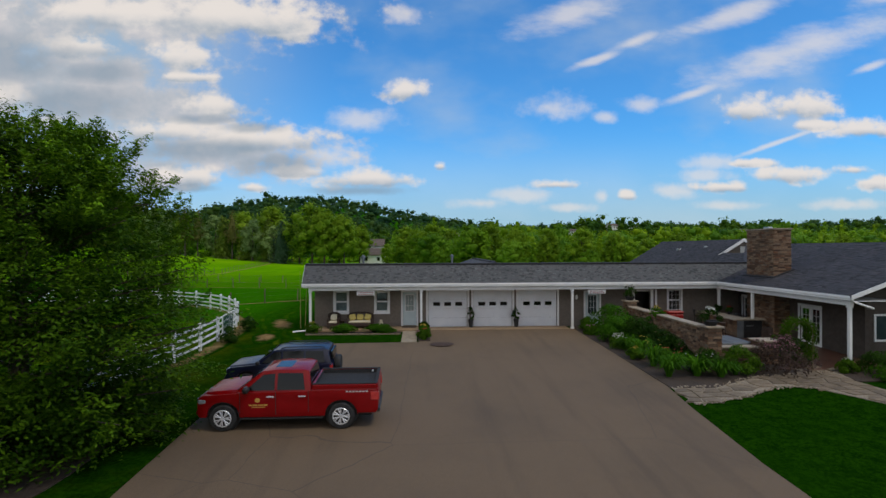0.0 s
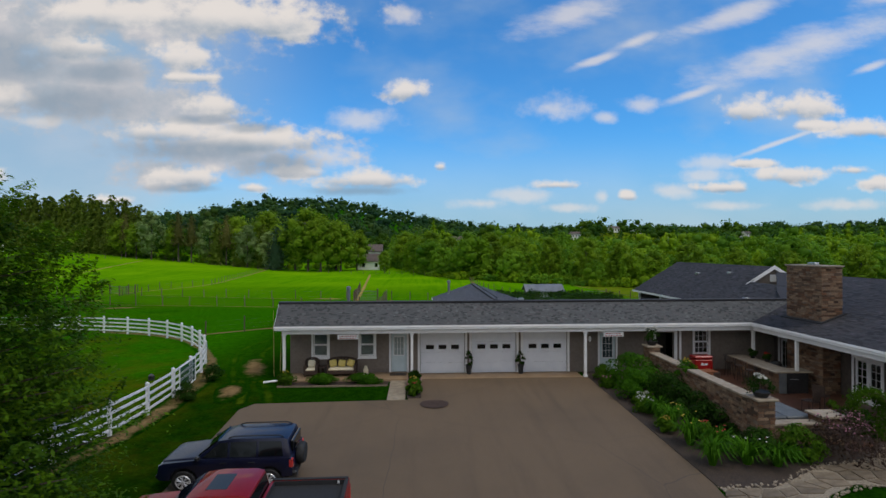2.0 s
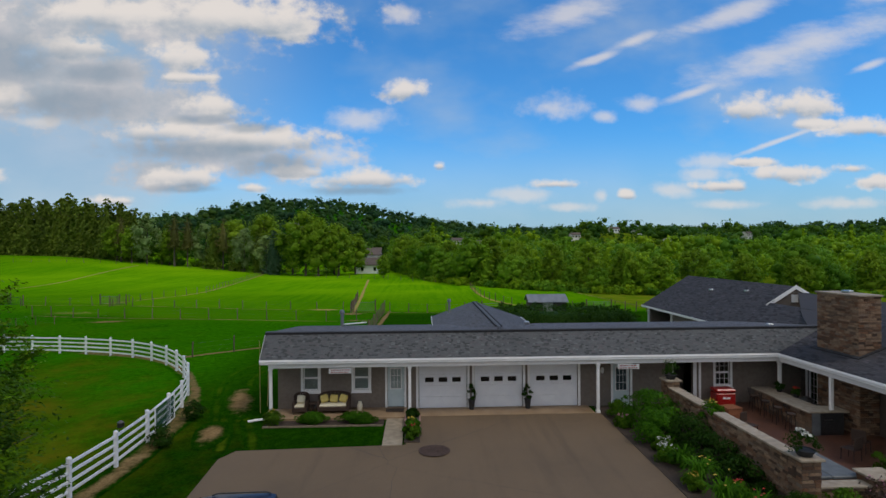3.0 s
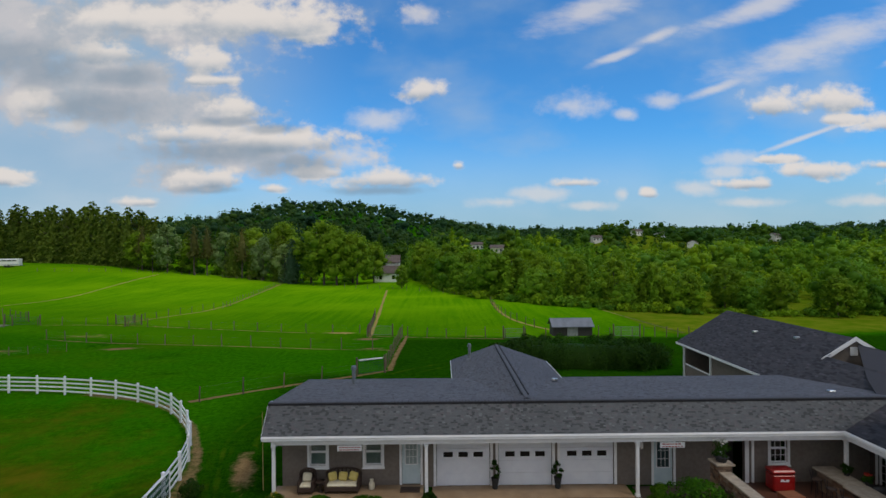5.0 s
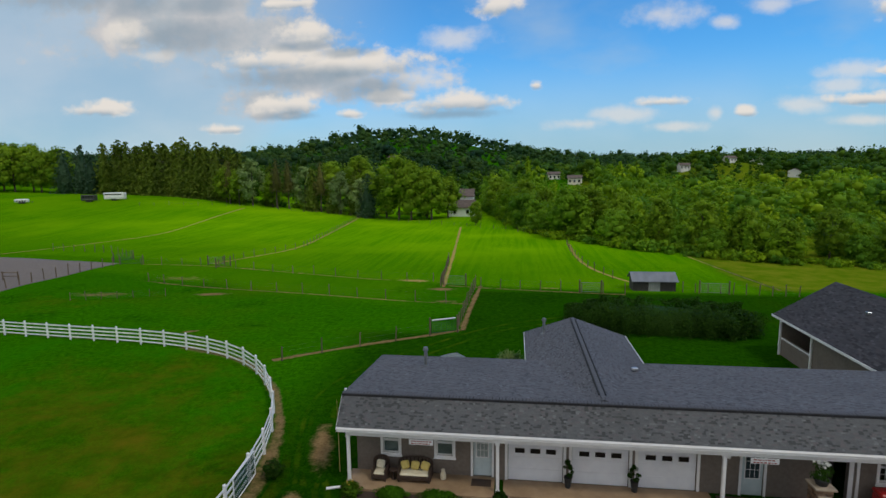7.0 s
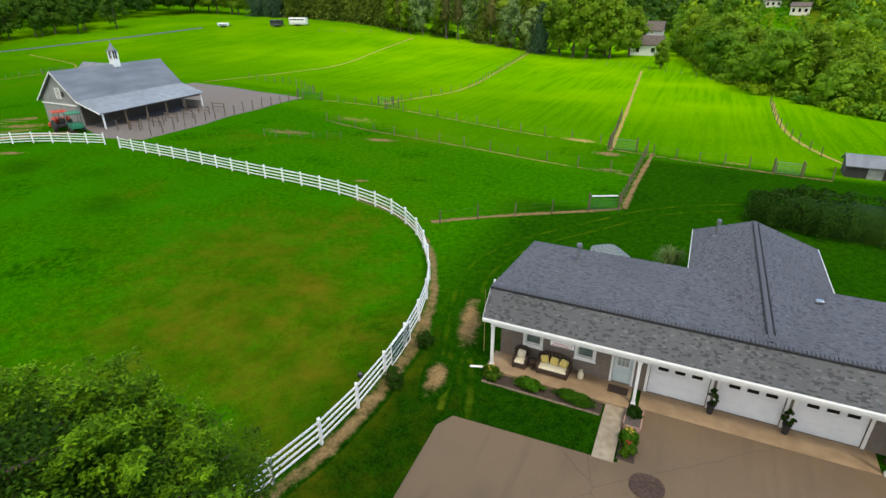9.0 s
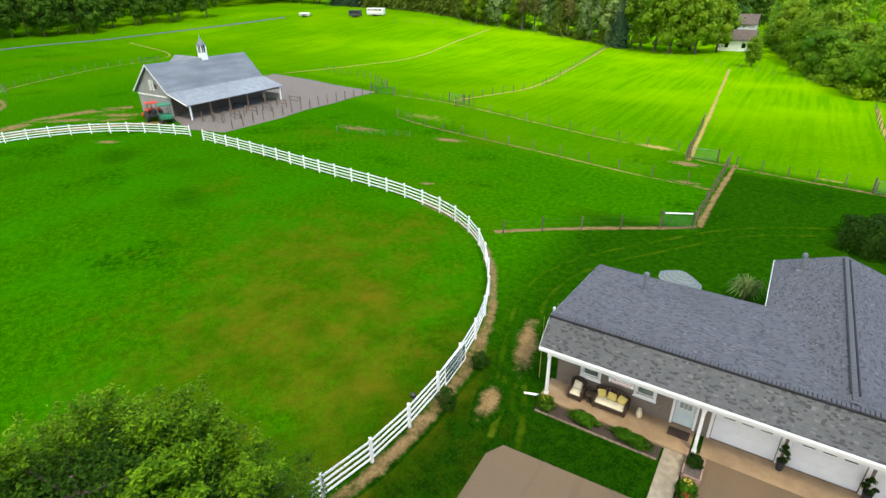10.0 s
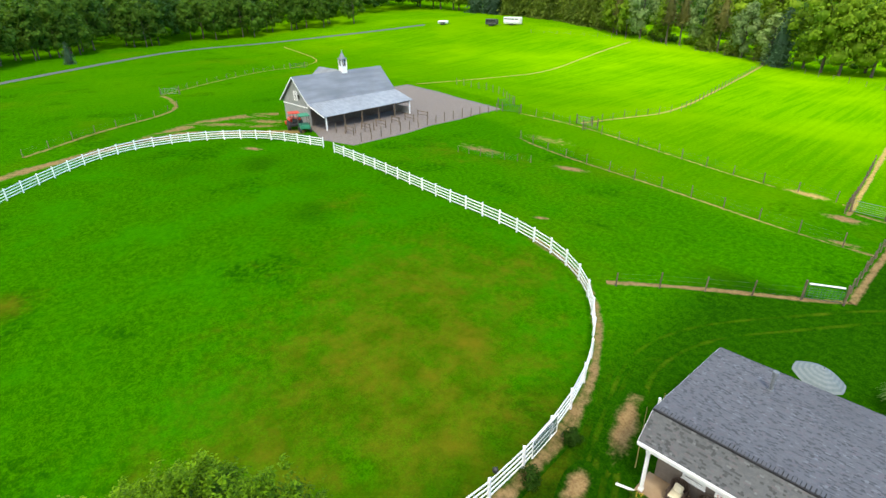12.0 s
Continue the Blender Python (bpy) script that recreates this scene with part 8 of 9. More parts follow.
# arena gate leaf of dark mesh beside the white posts
g = thing("arena_gate", "dark green mesh gate in the white arena fence", "gate")
gx, gy = (-11.65, 33.2), (-11.45, 30.9)
Kit().tube([(gx[0], gx[1], 0.1), (gx[0], gx[1], 1.25), (gy[0], gy[1], 1.2), (gy[0], gy[1], 0.05), (gx[0], gx[1], 0.1)], 0.03, 7).make("gate_frame", WHITE, g)
MESH_GREEN = mat("dark green gate mesh", (0.01, 0.05, 0.045), (0.02, 0.08, 0.07), 20.0, 0.7, bump=0.0)
for i in range(1, 16):
    f = i / 16
    x, y = gx[0] + (gy[0] - gx[0]) * f, gx[1] + (gy[1] - gx[1]) * f
    Kit().tube([(x, y, 0.1), (x, y, 1.22)], 0.014, 5).make("mesh_bar", MESH_GREEN, g)
for z in (0.35, 0.6, 0.85, 1.05):
    Kit().tube([(gx[0], gx[1], z), (gy[0], gy[1], z - 0.03)], 0.014, 5).make("mesh_bar", MESH_GREEN, g)


# ---------------------------------------------------------------- shed, trailers, distant houses
def shed():
    s = thing("shed", "small dark shed with a grey metal roof beside the hedge", "shed", at=pose(16.9, 77.4, 0) @ Matrix.Diagonal((0.93, 0.93, 0.9, 1)))
    w = mat("dark stained shed boards", (0.035, 0.032, 0.03), (0.07, 0.062, 0.055), 5.0, 0.9, stretch=(6, 1, 0.4))
    Kit().box(-2.6, 2.6, -1.2, 1.2, -0.1, 1.5).make("wall", w, s)
    Kit().slab([(-2.85, -1.6, 1.35), (2.85, -1.6, 1.35), (2.85, 0.1, 2.35), (-2.85, 0.1, 2.35)], 0.08).make("roof", BARN_ROOF, s)
    Kit().slab([(-2.85, 0.1, 2.35), (2.85, 0.1, 2.35), (2.85, 1.6, 1.45), (-2.85, 1.6, 1.45)], 0.08).make("roof", BARN_ROOF, s)
    Kit().prism([(-1.2, 1.5), (1.2, 1.5), (0.1, 2.3)], -2.6, -2.5, "x").make("gable_wall", w, s)
    Kit().prism([(-1.2, 1.5), (1.2, 1.5), (0.1, 2.3)], 2.5, 2.6, "x").make("gable_wall", w, s)
    Kit().box(-0.7, 0.7, -1.26, -1.201, 0.0, 1.4).make("door", BARN_WALL, s)
    for i in range(9):
        Kit().box(-2.6 + i * 0.65 - 0.03, -2.6 + i * 0.65 + 0.03, -1.23, -1.2, 0.0, 1.45).make("batten", w, s)


shed()


def trailer(x, y, turn, l, w, h, material, label):
    t = thing("horse_trailer", label, "trailer", at=pose(x, y, height(x, y), 0, 0, turn))
    Kit().box(-l / 2, l / 2, -w / 2, w / 2, 0.5, h, 0.18).make("body", material, t)
    k = Kit()
    for i in range(4):
        a = -l / 2 + 0.5 + i * (l - 1) / 4
        k.box(a, a + (l - 1) / 4 - 0.25, -w / 2 - 0.02, -w / 2 + 0.02, h - 0.85, h - 0.45)
    k.make("window", CAR_GLASS, t)
    Kit().box(-l / 2, l / 2, -w / 2 - 0.02, -w / 2 + 0.01, 0.9, 1.0).make("trim_stripe", GATE_GREY, t)
    for dx in (-0.45, 0.45):
        for s in (-1, 1):
            Kit().lathe([(0.15, -0.1), (0.38, -0.1), (0.38, 0.1), (0.15, 0.1)], (dx, s * (w / 2), 0.38), 14, "y").make("wheel", DARK, t)
    Kit().tube([(l / 2, 0.5, 0.55), (l / 2 + 1.3, 0, 0.5), (l / 2, -0.5, 0.55)], 0.06, 6).make("drawbar", BLACK_METAL, t)


trailer(-143.8, 190.0, 12, 7.0, 2.3, 2.9, WHITE, "white horse trailer parked before the pines")
trailer(-150.0, 185.0, 20, 4.6, 2.2, 2.5, mat("dark trailer enamel", (0.02, 0.022, 0.024), (0.04, 0.042, 0.045), 3.0, 0.4), "dark trailer parked before the pines")
trailer(-172.0, 180.0, 35, 4.0, 2.0, 1.6, WHITE, "low white trailer beside the farm road")


def cottage(x, y, turn, l, w, eave, ridge, wall_mat, roof_mat, label, z=None, chimney_at=None, wins=3, wing=False):
    c = thing("house", label, "house", "distant houses", at=pose(x, y, height(x, y) if z is None else z, 0, 0, turn))
    Kit().box(-l / 2, l / 2, -w / 2, w / 2, -2.0, eave).make("wall", wall_mat, c)
    for s in (-1, 1):
        pts = [(-l / 2 - 0.4, s * (w / 2 + 0.4), eave - 0.15), (l / 2 + 0.4, s * (w / 2 + 0.4), eave - 0.15), (l / 2 + 0.4, 0, ridge), (-l / 2 - 0.4, 0, ridge)]
        Kit().slab(pts if s < 0 else pts[::-1], 0.2).make("roof", roof_mat, c)
    for e in (-1, 1):
        Kit().prism([(-w / 2, eave), (w / 2, eave), (0, ridge - 0.15)], e * l / 2 - 0.1, e * l / 2 + 0.1, "x").make("gable_wall", wall_mat, c)
    for i in range(wins):
        a = -l / 2 + (i + 0.5) * l / wins
        for zz in ((0.9,) if eave < 4 else (0.9, 3.6)):
            if zz + 1.4 < eave:
                win = frame_ring(a - 0.5, a + 0.5, zz, zz + 1.3, 0.1, -w / 2 - 0.06, -w / 2 - 0.002).make("window", WHITE, c)
                Kit().box(a - 0.5, a + 0.5, -w / 2 - 0.03, -w / 2 - 0.003, zz, zz + 1.3).make("pane", CAR_GLASS, win)
    if chimney_at is not None:
        Kit().box(chimney_at - 0.6, chimney_at + 0.6, -0.5, 0.5, eave, ridge + 1.6, 0.03).make("chimney", STONE_CORE, c)
    return c


CREAM = mat("cream house siding", (0.76, 0.7, 0.6), (0.82, 0.77, 0.68), 2.0, 0.7, stains=0.15)
TAN_ROOF = mat("brown far roof shingles", (0.1, 0.075, 0.062), (0.16, 0.125, 0.105), 2.0, 0.9)
cottage(-17.4, 192.5, 0, 8.6, 7.0, 3.1, 5.4, WHITE, TAN_ROOF, "white cottage with a brown-grey roof behind the trees", wins=2)
cottage(-16.6, 203.0, 0, 4.6, 7.0, 6.4, 8.8, WHITE, TAN_ROOF, "white two-storey house with a tall brown roof")
for (x, y, up), a, wm, lab in zip(KNOLLS, (8, -10, 12, 5, 60, 20, 20, 0), (CREAM, CREAM, WHITE, WHITE, WHITE, WHITE, WHITE, STUCCO),
                                  ("pale ranch house among the distant trees",) * 2 + ("small white house among the distant trees",) * 5 + ("grey house on the slope of the wooded hill",)):
    cottage(x, y, a, 6.8, 6.0, 3.2, 4.6, wm, TAN_ROOF, lab)

# ---------------------------------------------------------------- plants
FLOWERS = {"white": mat("white petals", (0.5, 0.5, 0.45), (0.6, 0.6, 0.55), 9.0, 0.7, bump=0.0), "yellow": mat("yellow petals", (0.45, 0.32, 0.03), (0.55, 0.4, 0.05), 9.0, 0.7, bump=0.0),
           "red": mat("red petals", (0.35, 0.02, 0.015), (0.42, 0.04, 0.02), 9.0, 0.7, bump=0.0), "pink": mat("pink petals", (0.4, 0.15, 0.22), (0.5, 0.24, 0.3), 9.0, 0.7, bump=0.0),
           "orange": mat("orange petals", (0.7, 0.2, 0.02), (0.8, 0.3, 0.03), 9.0, 0.7, bump=0.0)}


def shrub(name, x, y, r, h, material, label, seed, z=None, leaf=0.06, n=26, per=60, flowers="", count=30, stretch=(1, 1), category="shrub", group=""):
    z = height(x, y) + 0.04 if z is None else z
    t = thing(name, label, category, group, at=pose(x, y, z))
    rng = np.random.default_rng(seed)
    p, f = crown_points(rng, n, per, r, h, 0.05, 0.8)
    p[:, 0] *= stretch[0]
    p[:, 1] *= stretch[1]
    v, q = leaf_mesh(rng, p, leaf, 0.2, 0.5, f)
    put_mesh(array_mesh("foliage", v, q), "foliage", material, t)
    if flowers:
        top = p[np.argsort(-(p[:, 2] + 0.3 * f[:, 2]))[: max(count * 4, 8)]]
        top = top[rng.permutation(len(top))[:count]] + np.array([0, 0, 0.05])
        v, q = leaf_mesh(rng, np.repeat(top, 2, 0), leaf * 0.62, 1.5, 0.8)
        tagged(put_mesh(array_mesh("blossom", v, q), "blossom", FLOWERS[flowers], t), kind="stuff")
    return t


def strap_clump(x, y, r, h, label, seed, n=90, flowers="", z=None, material=None):
    """Arching strap leaves from one root."""
    t = thing("daylily", label, "plant", "daylily clumps", at=pose(x, y, height(x, y) + 0.03 if z is None else z))
    rng = random.Random(seed)
    k = Kit()
    for i in range(n):
        a, reach, up = rng.uniform(0, 6.28), r * rng.uniform(0.4, 1.1), h * rng.uniform(0.6, 1.15)
        d, s = Vector((math.cos(a), math.sin(a), 0)), Vector((-math.sin(a), math.cos(a), 0))
        w = rng.uniform(0.012, 0.022) * (1 if r < 0.7 else 1.4)
        ps = [d * rng.uniform(0, r * 0.15), d * reach * 0.35 + Vector((0, 0, up * 0.8)), d * reach * 0.75 + Vector((0, 0, up)), d * reach * 1.1 + Vector((0, 0, up * 0.68))]
        o = []
        for j, p in enumerate(ps):
            ww = w * (1, 1.1, 0.8, 0.1)[j]
            o += [p - s * ww, p + s * ww]
        k.add(o, [(0, 1, 3, 2), (2, 3, 5, 4), (4, 5, 7, 6)])
    k.make("leaves", material or BLADE, t)
    if flowers:
        f = Kit()
        for i in range(5):
            a, q = rng.uniform(0, 6.28), r * rng.uniform(0.1, 0.7)
            p = Vector((q * math.cos(a), q * math.sin(a), h * rng.uniform(1.05, 1.35)))
            for j in range(5):
                b = j * 1.2566
                e, g = Vector((math.cos(b), math.sin(b), 0.5)) * 0.05, Vector((-math.sin(b), math.cos(b), 0)) * 0.02
                f.add([p, p + e * 0.5 + g, p + e, p + e * 0.5 - g], [(0, 1, 2, 3)])
        f.make("blossom", FLOWERS[flowers], t)
    return t


# flower bed beside the driveway
shrub("phlox_shrub", 10.9, 30.6, 1.15, 1.55, BLADE, "bright green leafy shrub in the flower bed", 1, n=44, per=80, leaf=0.07)
shrub("phlox_shrub", 10.4, 29.0, 0.8, 1.2, BLADE, "bright green leafy shrub in the flower bed", 2, n=32, per=70, leaf=0.065)
shrub("garden_shrub", 11.5, 28.4, 0.95, 1.2, SHRUB, "dark green garden shrub before the stone wall", 3, n=36, per=70)
shrub("garden_shrub", 11.5, 26.6, 0.95, 1.15, SHRUB, "dark green garden shrub before the stone wall", 4, n=36, per=70)
shrub("garden_shrub", 11.6, 24.8, 0.8, 1.0, SHRUB, "dark green garden shrub before the stone wall", 5, n=30, per=70)
shrub("garden_shrub", 10.0, 32.3, 0.55, 0.7, GARDEN, "small green shrub beside the entrance", 6)
shrub("garden_shrub", 13.3, 22.3, 0.75, 1.0, GARDEN, "green garden shrub below the low stone wall", 7, n=30, per=70)
shrub("garden_shrub", 12.0, 22.4, 0.7, 0.85, SHRUB, "dark green garden shrub at the stone pier", 8, n=26, per=60)
shrub("daisy_shrub", 9.95, 27.3, 0.5, 0.55, GARDEN, "low plant with white daisies in the bed", 9, flowers="white", count=60)
shrub("daisy_shrub", 10.3, 28.1, 0.45, 0.5, GARDEN, "low plant with white daisies in the bed", 10, flowers="white", count=40)
shrub("flower_clump", 9.75, 30.9, 0.4, 0.45, GARDEN, "low plant with pink flowers in the bed", 11, flowers="pink", count=26)
shrub("flower_clump", 9.9, 24.9, 0.35, 0.45, GARDEN, "low plant with yellow flowers in the bed", 12, flowers="yellow", count=26)
shrub("flower_clump", 10.9, 24.0, 0.4, 0.6, GARDEN, "plant with red flowers in the bed", 13, flowers="red", count=16)
for i, (x, y, r, h, fl) in enumerate(((10.35, 26.6, 0.75, 0.75, ""), (10.3, 25.3, 0.8, 0.8, "yellow"), (10.2, 23.6, 0.85, 0.85, "yellow"), (10.1, 21.9, 0.85, 0.8, ""), (11.3, 21.9, 0.9, 0.75, "white"),
                                      (12.2, 21.7, 0.8, 0.7, ""), (11.0, 23.0, 0.7, 0.7, "red"), (13.0, 22.0, 0.55, 0.5, ""), (9.9, 31.8, 0.5, 0.5, ""))):
    strap_clump(x, y, r, h, "clump of bright green strap leaves in the flower bed", 40 + i, 110, fl)
shrub("purple_shrub", 14.9, 22.0, 1.05, 1.5, PLUM, "purple-leaved shrub with pale pink blossom", 14, n=34, per=50, flowers="pink", count=120)
shrub("garden_shrub", 16.9, 24.0, 0.7, 1.0, SHRUB, "dark green shrub beside the patio steps", 15, n=26, per=60)
shrub("garden_shrub", 19.3, 21.9, 0.75, 0.8, SHRUB, "dark green shrub along the house wall", 16, n=28, per=60)
shrub("garden_shrub", 20.8, 22.0, 0.8, 0.9, SHRUB, "dark green shrub along the house wall", 17, n=28, per=60)
shrub("garden_shrub", 18.9, 20.9, 0.7, 0.6, BLADE, "bright green low shrub beside the path", 18, n=28, per=60)
shrub("flower_clump", 17.9, 22.1, 0.35, 0.5, GARDEN, "low plant with white flowers by the porch post", 19, flowers="white", count=18)
shrub("vine", 12.5, 28.45, 0.5, 0.7, BLADE, "yellow-green plant trailing over the stone wall", 20, z=1.05, n=18, per=50, flowers="yellow", count=22)
# porch beds
for i, (x, w) in enumerate(((-4.75, 1.5), (-2.65, 1.9))):
    shrub("box_hedge", x, 32.12, 0.42, 0.44, BLADE, "low clipped green hedge before the porch", 30 + i, leaf=0.045, n=44, per=120, stretch=(w, 0.75), category="hedge")
shrub("flower_clump", -6.65, 32.15, 0.42, 0.55, GARDEN, "leafy plant with yellow flowers at the porch corner", 33, flowers="yellow", count=18)
shrub("flower_clump", -0.05, 30.6, 0.4, 0.6, BLADE, "flowering plant beside the garden walk", 34, flowers="yellow", count=26)
shrub("flower_clump", -0.02, 30.0, 0.36, 0.5, GARDEN, "flowering plant beside the garden walk", 35, flowers="red", count=14)
shrub("flower_clump", -0.05, 32.0, 0.3, 0.25, SHRUB, "dark plant in the brick planter", 36, z=0.32)
shrub("round_bush", -10.7, 33.1, 0.5, 0.8, SHRUB, "round dark bush at the arena fence", 37, leaf=0.05)
shrub("round_bush", -10.75, 29.9, 0.5, 0.75, SHRUB, "round dark bush at the arena fence", 38, leaf=0.05)
shrub("flower_clump", -1.6, 42.0, 0.5, 1.9, GARDEN, "tall plant with orange flowers behind the house", 39, flowers="orange", count=40, stretch=(2.2, 0.7))
strap_clump(0.2, 47.3, 1.15, 1.5, "large pale ornamental grass clump behind the house", 60, 260, "", None, foliage("pale grass blades", (0.09, 0.16, 0.04), (0.24, 0.32, 0.12)))


def hedge():
    t = thing("hedge", "large dark rounded hedge behind the house", "hedge", at=pose(13.6, 60.6, 0.0, 0, 0, -5))
    rng = np.random.default_rng(90)
    n = 26000
    p = rng.normal(size=(n, 3))
    p /= np.linalg.norm(p, axis=1)[:, None]
    p[:, 2] = np.abs(p[:, 2])
    f = p.copy()
    sgn, e = np.sign(p), np.abs(p) ** 0.62
    p = sgn * e * np.array([8.3, 3.5, 2.4])
    lump = 1 + 0.09 * np.sin(p[:, 0] * 1.7) * np.cos(p[:, 1] * 1.9) + 0.05 * np.sin(p[:, 0] * 4.1 + 1)
    p = p * lump[:, None] * rng.uniform(0.9, 1.02, (n, 1))
    v, q = leaf_mesh(rng, p, 0.1, 0.2, 0.5, f)
    heart = np.sign(BALL_V) * np.abs(BALL_V) ** 0.62 * np.array([7.2, 2.8, 1.85])
    put_mesh(array_mesh("foliage", np.vstack([heart, v]), np.vstack([BALL_Q, q + len(heart)])), "foliage", SHRUB, t)


hedge()

# ---------------------------------------------------------------- flagstone path
def flag_path():
    k = sheet("flag_path", [(9.45, 18.4), (11.1, 18.9), (12.6, 19.8), (13.8, 20.4), (15.0, 20.1), (16.1, 18.2), (16.9, 14.5), (18.3, 14.7), (17.6, 18.8), (17.3, 21.0), (18.2, 23.0), (16.9, 23.6), (15.5, 21.85), (13.6, 21.65), (12.3, 20.9), (11.1, 20.25), (9.5, 20.35)],
              mat("pale joint gravel", (0.19, 0.15, 0.105), (0.38, 0.32, 0.24), 26.0, 0.95, bump=0.5), "buff flagstone path with sandy joints", 0.03, 0.25, "path")
    rng = random.Random(21)
    poly = [(9.5, 18.5), (11.1, 19.0), (12.6, 19.9), (13.8, 20.5), (15.0, 20.2), (16.2, 18.3), (17.0, 14.6), (18.2, 14.8), (17.5, 18.8), (17.2, 21.0), (18.1, 23.0), (16.9, 23.5), (15.5, 21.7), (13.6, 21.45), (12.3, 20.7), (11.1, 20.05), (9.55, 20.15)]

    def inside(x, y):
        c = False
        for (x0, y0), (x1, y1) in zip(poly, poly[1:] + poly[:1]):
            if (y0 > y) != (y1 > y) and x < (x1 - x0) * (y - y0) / (y1 - y0) + x0:
                c = not c
        return c
    g = 0.62
    jit = {}

    def corner(i, j):
        if (i, j) not in jit:
            jit[i, j] = (9.2 + i * g + rng.uniform(-0.18, 0.18) + (j % 2) * 0.2, 14.4 + j * g * 0.85 + rng.uniform(-0.15, 0.15))
        return jit[i, j]
    for i in range(16):
        for j in range(19):
            q = [corner(i, j), corner(i + 1, j), corner(i + 1, j + 1), corner(i, j + 1)]
            cx, cy = sum(p[0] for p in q) / 4, sum(p[1] for p in q) / 4
            if not inside(cx, cy):
                continue
            z = height(cx, cy) + 0.02
            s = rng.uniform(0.86, 0.93)
            top = [(cx + (x - cx) * s * 0.97, cy + (y - cy) * s * 0.97) for x, y in q]
            low = [(cx + (x - cx) * s, cy + (y - cy) * s) for x, y in q]
            t = 0.035 + rng.uniform(0, 0.015)
            vs = [(x - cx, y - cy, t) for x, y in top] + [(x - cx, y - cy, t - 0.012) for x, y in low] + [(x - cx, y - cy, -0.03) for x, y in low]
            fs = [(0, 1, 2, 3)] + [(4 + a, 4 + (a + 1) % 4, (a + 1) % 4, a) for a in range(4)] + [(8 + a, 8 + (a + 1) % 4, 4 + (a + 1) % 4, 4 + a) for a in range(4)]
            Kit().add(vs, fs).make("flagstone", FLAG, k).matrix_basis = pose(cx, cy, z, 2.0, 0, 0)


flag_path()
edge = Kit()
rng = random.Random(31)
for line in ([(9.5, 20.35), (11.1, 20.3), (12.3, 20.95), (13.6, 21.7), (15.5, 21.9)], [(9.5, 18.3), (11.1, 18.8), (13.8, 20.3), (15.0, 20.0)]):
    for x, y in along(line, 0.06):
        s = rng.uniform(0.02, 0.055)
        x, y = x + rng.uniform(-0.12, 0.12), y + rng.uniform(-0.12, 0.12)
        z = height(x, y) + 0.06
        edge.lathe([(s * 0.7, z - s * 0.6), (s, z), (s * 0.6, z + s * 0.6)], (x, y, 0), 6)
tagged(edge.make("edging_stones", CAP), "small pale edging stones along path and bed", "edging", kind="stuff")
k = Kit()
x = -7.0
while x < -1.5:
    w = rng.uniform(0.28, 0.42)
    k.box(x, x + w - 0.02, 31.7, 31.78, -0.06, 0.02 + rng.uniform(0, 0.02), 0.015)
    x += w
tagged(k.make("edging_stones", FLAG), "pale kerb stones before the porch bed", "edging", kind="stuff")

# ---------------------------------------------------------------- porch furniture
WICKER = mat("dark brown wicker", (0.025, 0.014, 0.01), (0.07, 0.04, 0.025), 60.0, 0.7, bump=0.8, fine=70)
YELLOW = mat("yellow cushion cloth", (0.6, 0.46, 0.12), (0.68, 0.54, 0.18), 8.0, 0.9, bump=0.2)
CREAM_CLOTH = mat("cream cushion cloth", (0.62, 0.56, 0.4), (0.7, 0.64, 0.48), 8.0, 0.9, bump=0.2)


def wicker_seat(x, y, w, name, label, pillows):
    s = thing(name, label, "chair" if w < 1 else "sofa", "porch seats", at=pose(x, y, height(x, y) + 0.12))
    back = Kit()
    n = 14
    for i in range(n):
        a = math.pi * i / (n - 1)
        px, py = -math.cos(a) * w / 2, math.sin(a) * 0.16 + 0.22
        top = 0.62 + 0.26 * max(0.0, math.sin(a)) ** 0.6
        Kit().tube([(px, py, 0.1), (px * 1.03, py + 0.03, top)], 0.035, 6).make("back_slat", WICKER, s)
    back.tube([(-math.cos(math.pi * i / 20) * w / 2 * 1.03, math.sin(math.pi * i / 20) * 0.16 + 0.25, 0.64 + 0.26 * max(0, math.sin(math.pi * i / 20)) ** 0.6) for i in range(21)], 0.045, 8)
    back.make("backrest", WICKER, s)
    for e in (-1, 1):
        Kit().box(min(e * w / 2, e * (w / 2 - 0.1)), max(e * w / 2, e * (w / 2 - 0.1)), -0.35, 0.28, 0.08, 0.6, 0.04).make("armrest", WICKER, s)
    Kit().box(-w / 2 + 0.05, w / 2 - 0.05, -0.35, 0.3, 0.12, 0.32, 0.03).make("seat_frame", WICKER, s)
    Kit().box(-w / 2 + 0.1, w / 2 - 0.1, -0.36, 0.26, 0.32, 0.44, 0.05).make("seat_cushion", CREAM_CLOTH, s)
    for e in (-1, 1):
        for d in (-0.3, 0.25):
            Kit().tube([(e * (w / 2 - 0.07), d, 0), (e * (w / 2 - 0.07), d, 0.14)], 0.025, 6).make("leg", WICKER, s)
    for i in range(pillows):
        px = 0 if pillows == 1 else -w / 2 + 0.3 + i * (w - 0.6) / (pillows - 1)
        Kit().box(-0.2, 0.2, -0.07, 0.07, -0.19, 0.19, 0.065, m=pose(px, 0.1, 0.64, -20, (-14, 6, 18)[i % 3] if pillows > 1 else 5, 0)).make("pillow", YELLOW if pillows > 1 or i else CREAM_CLOTH, s)


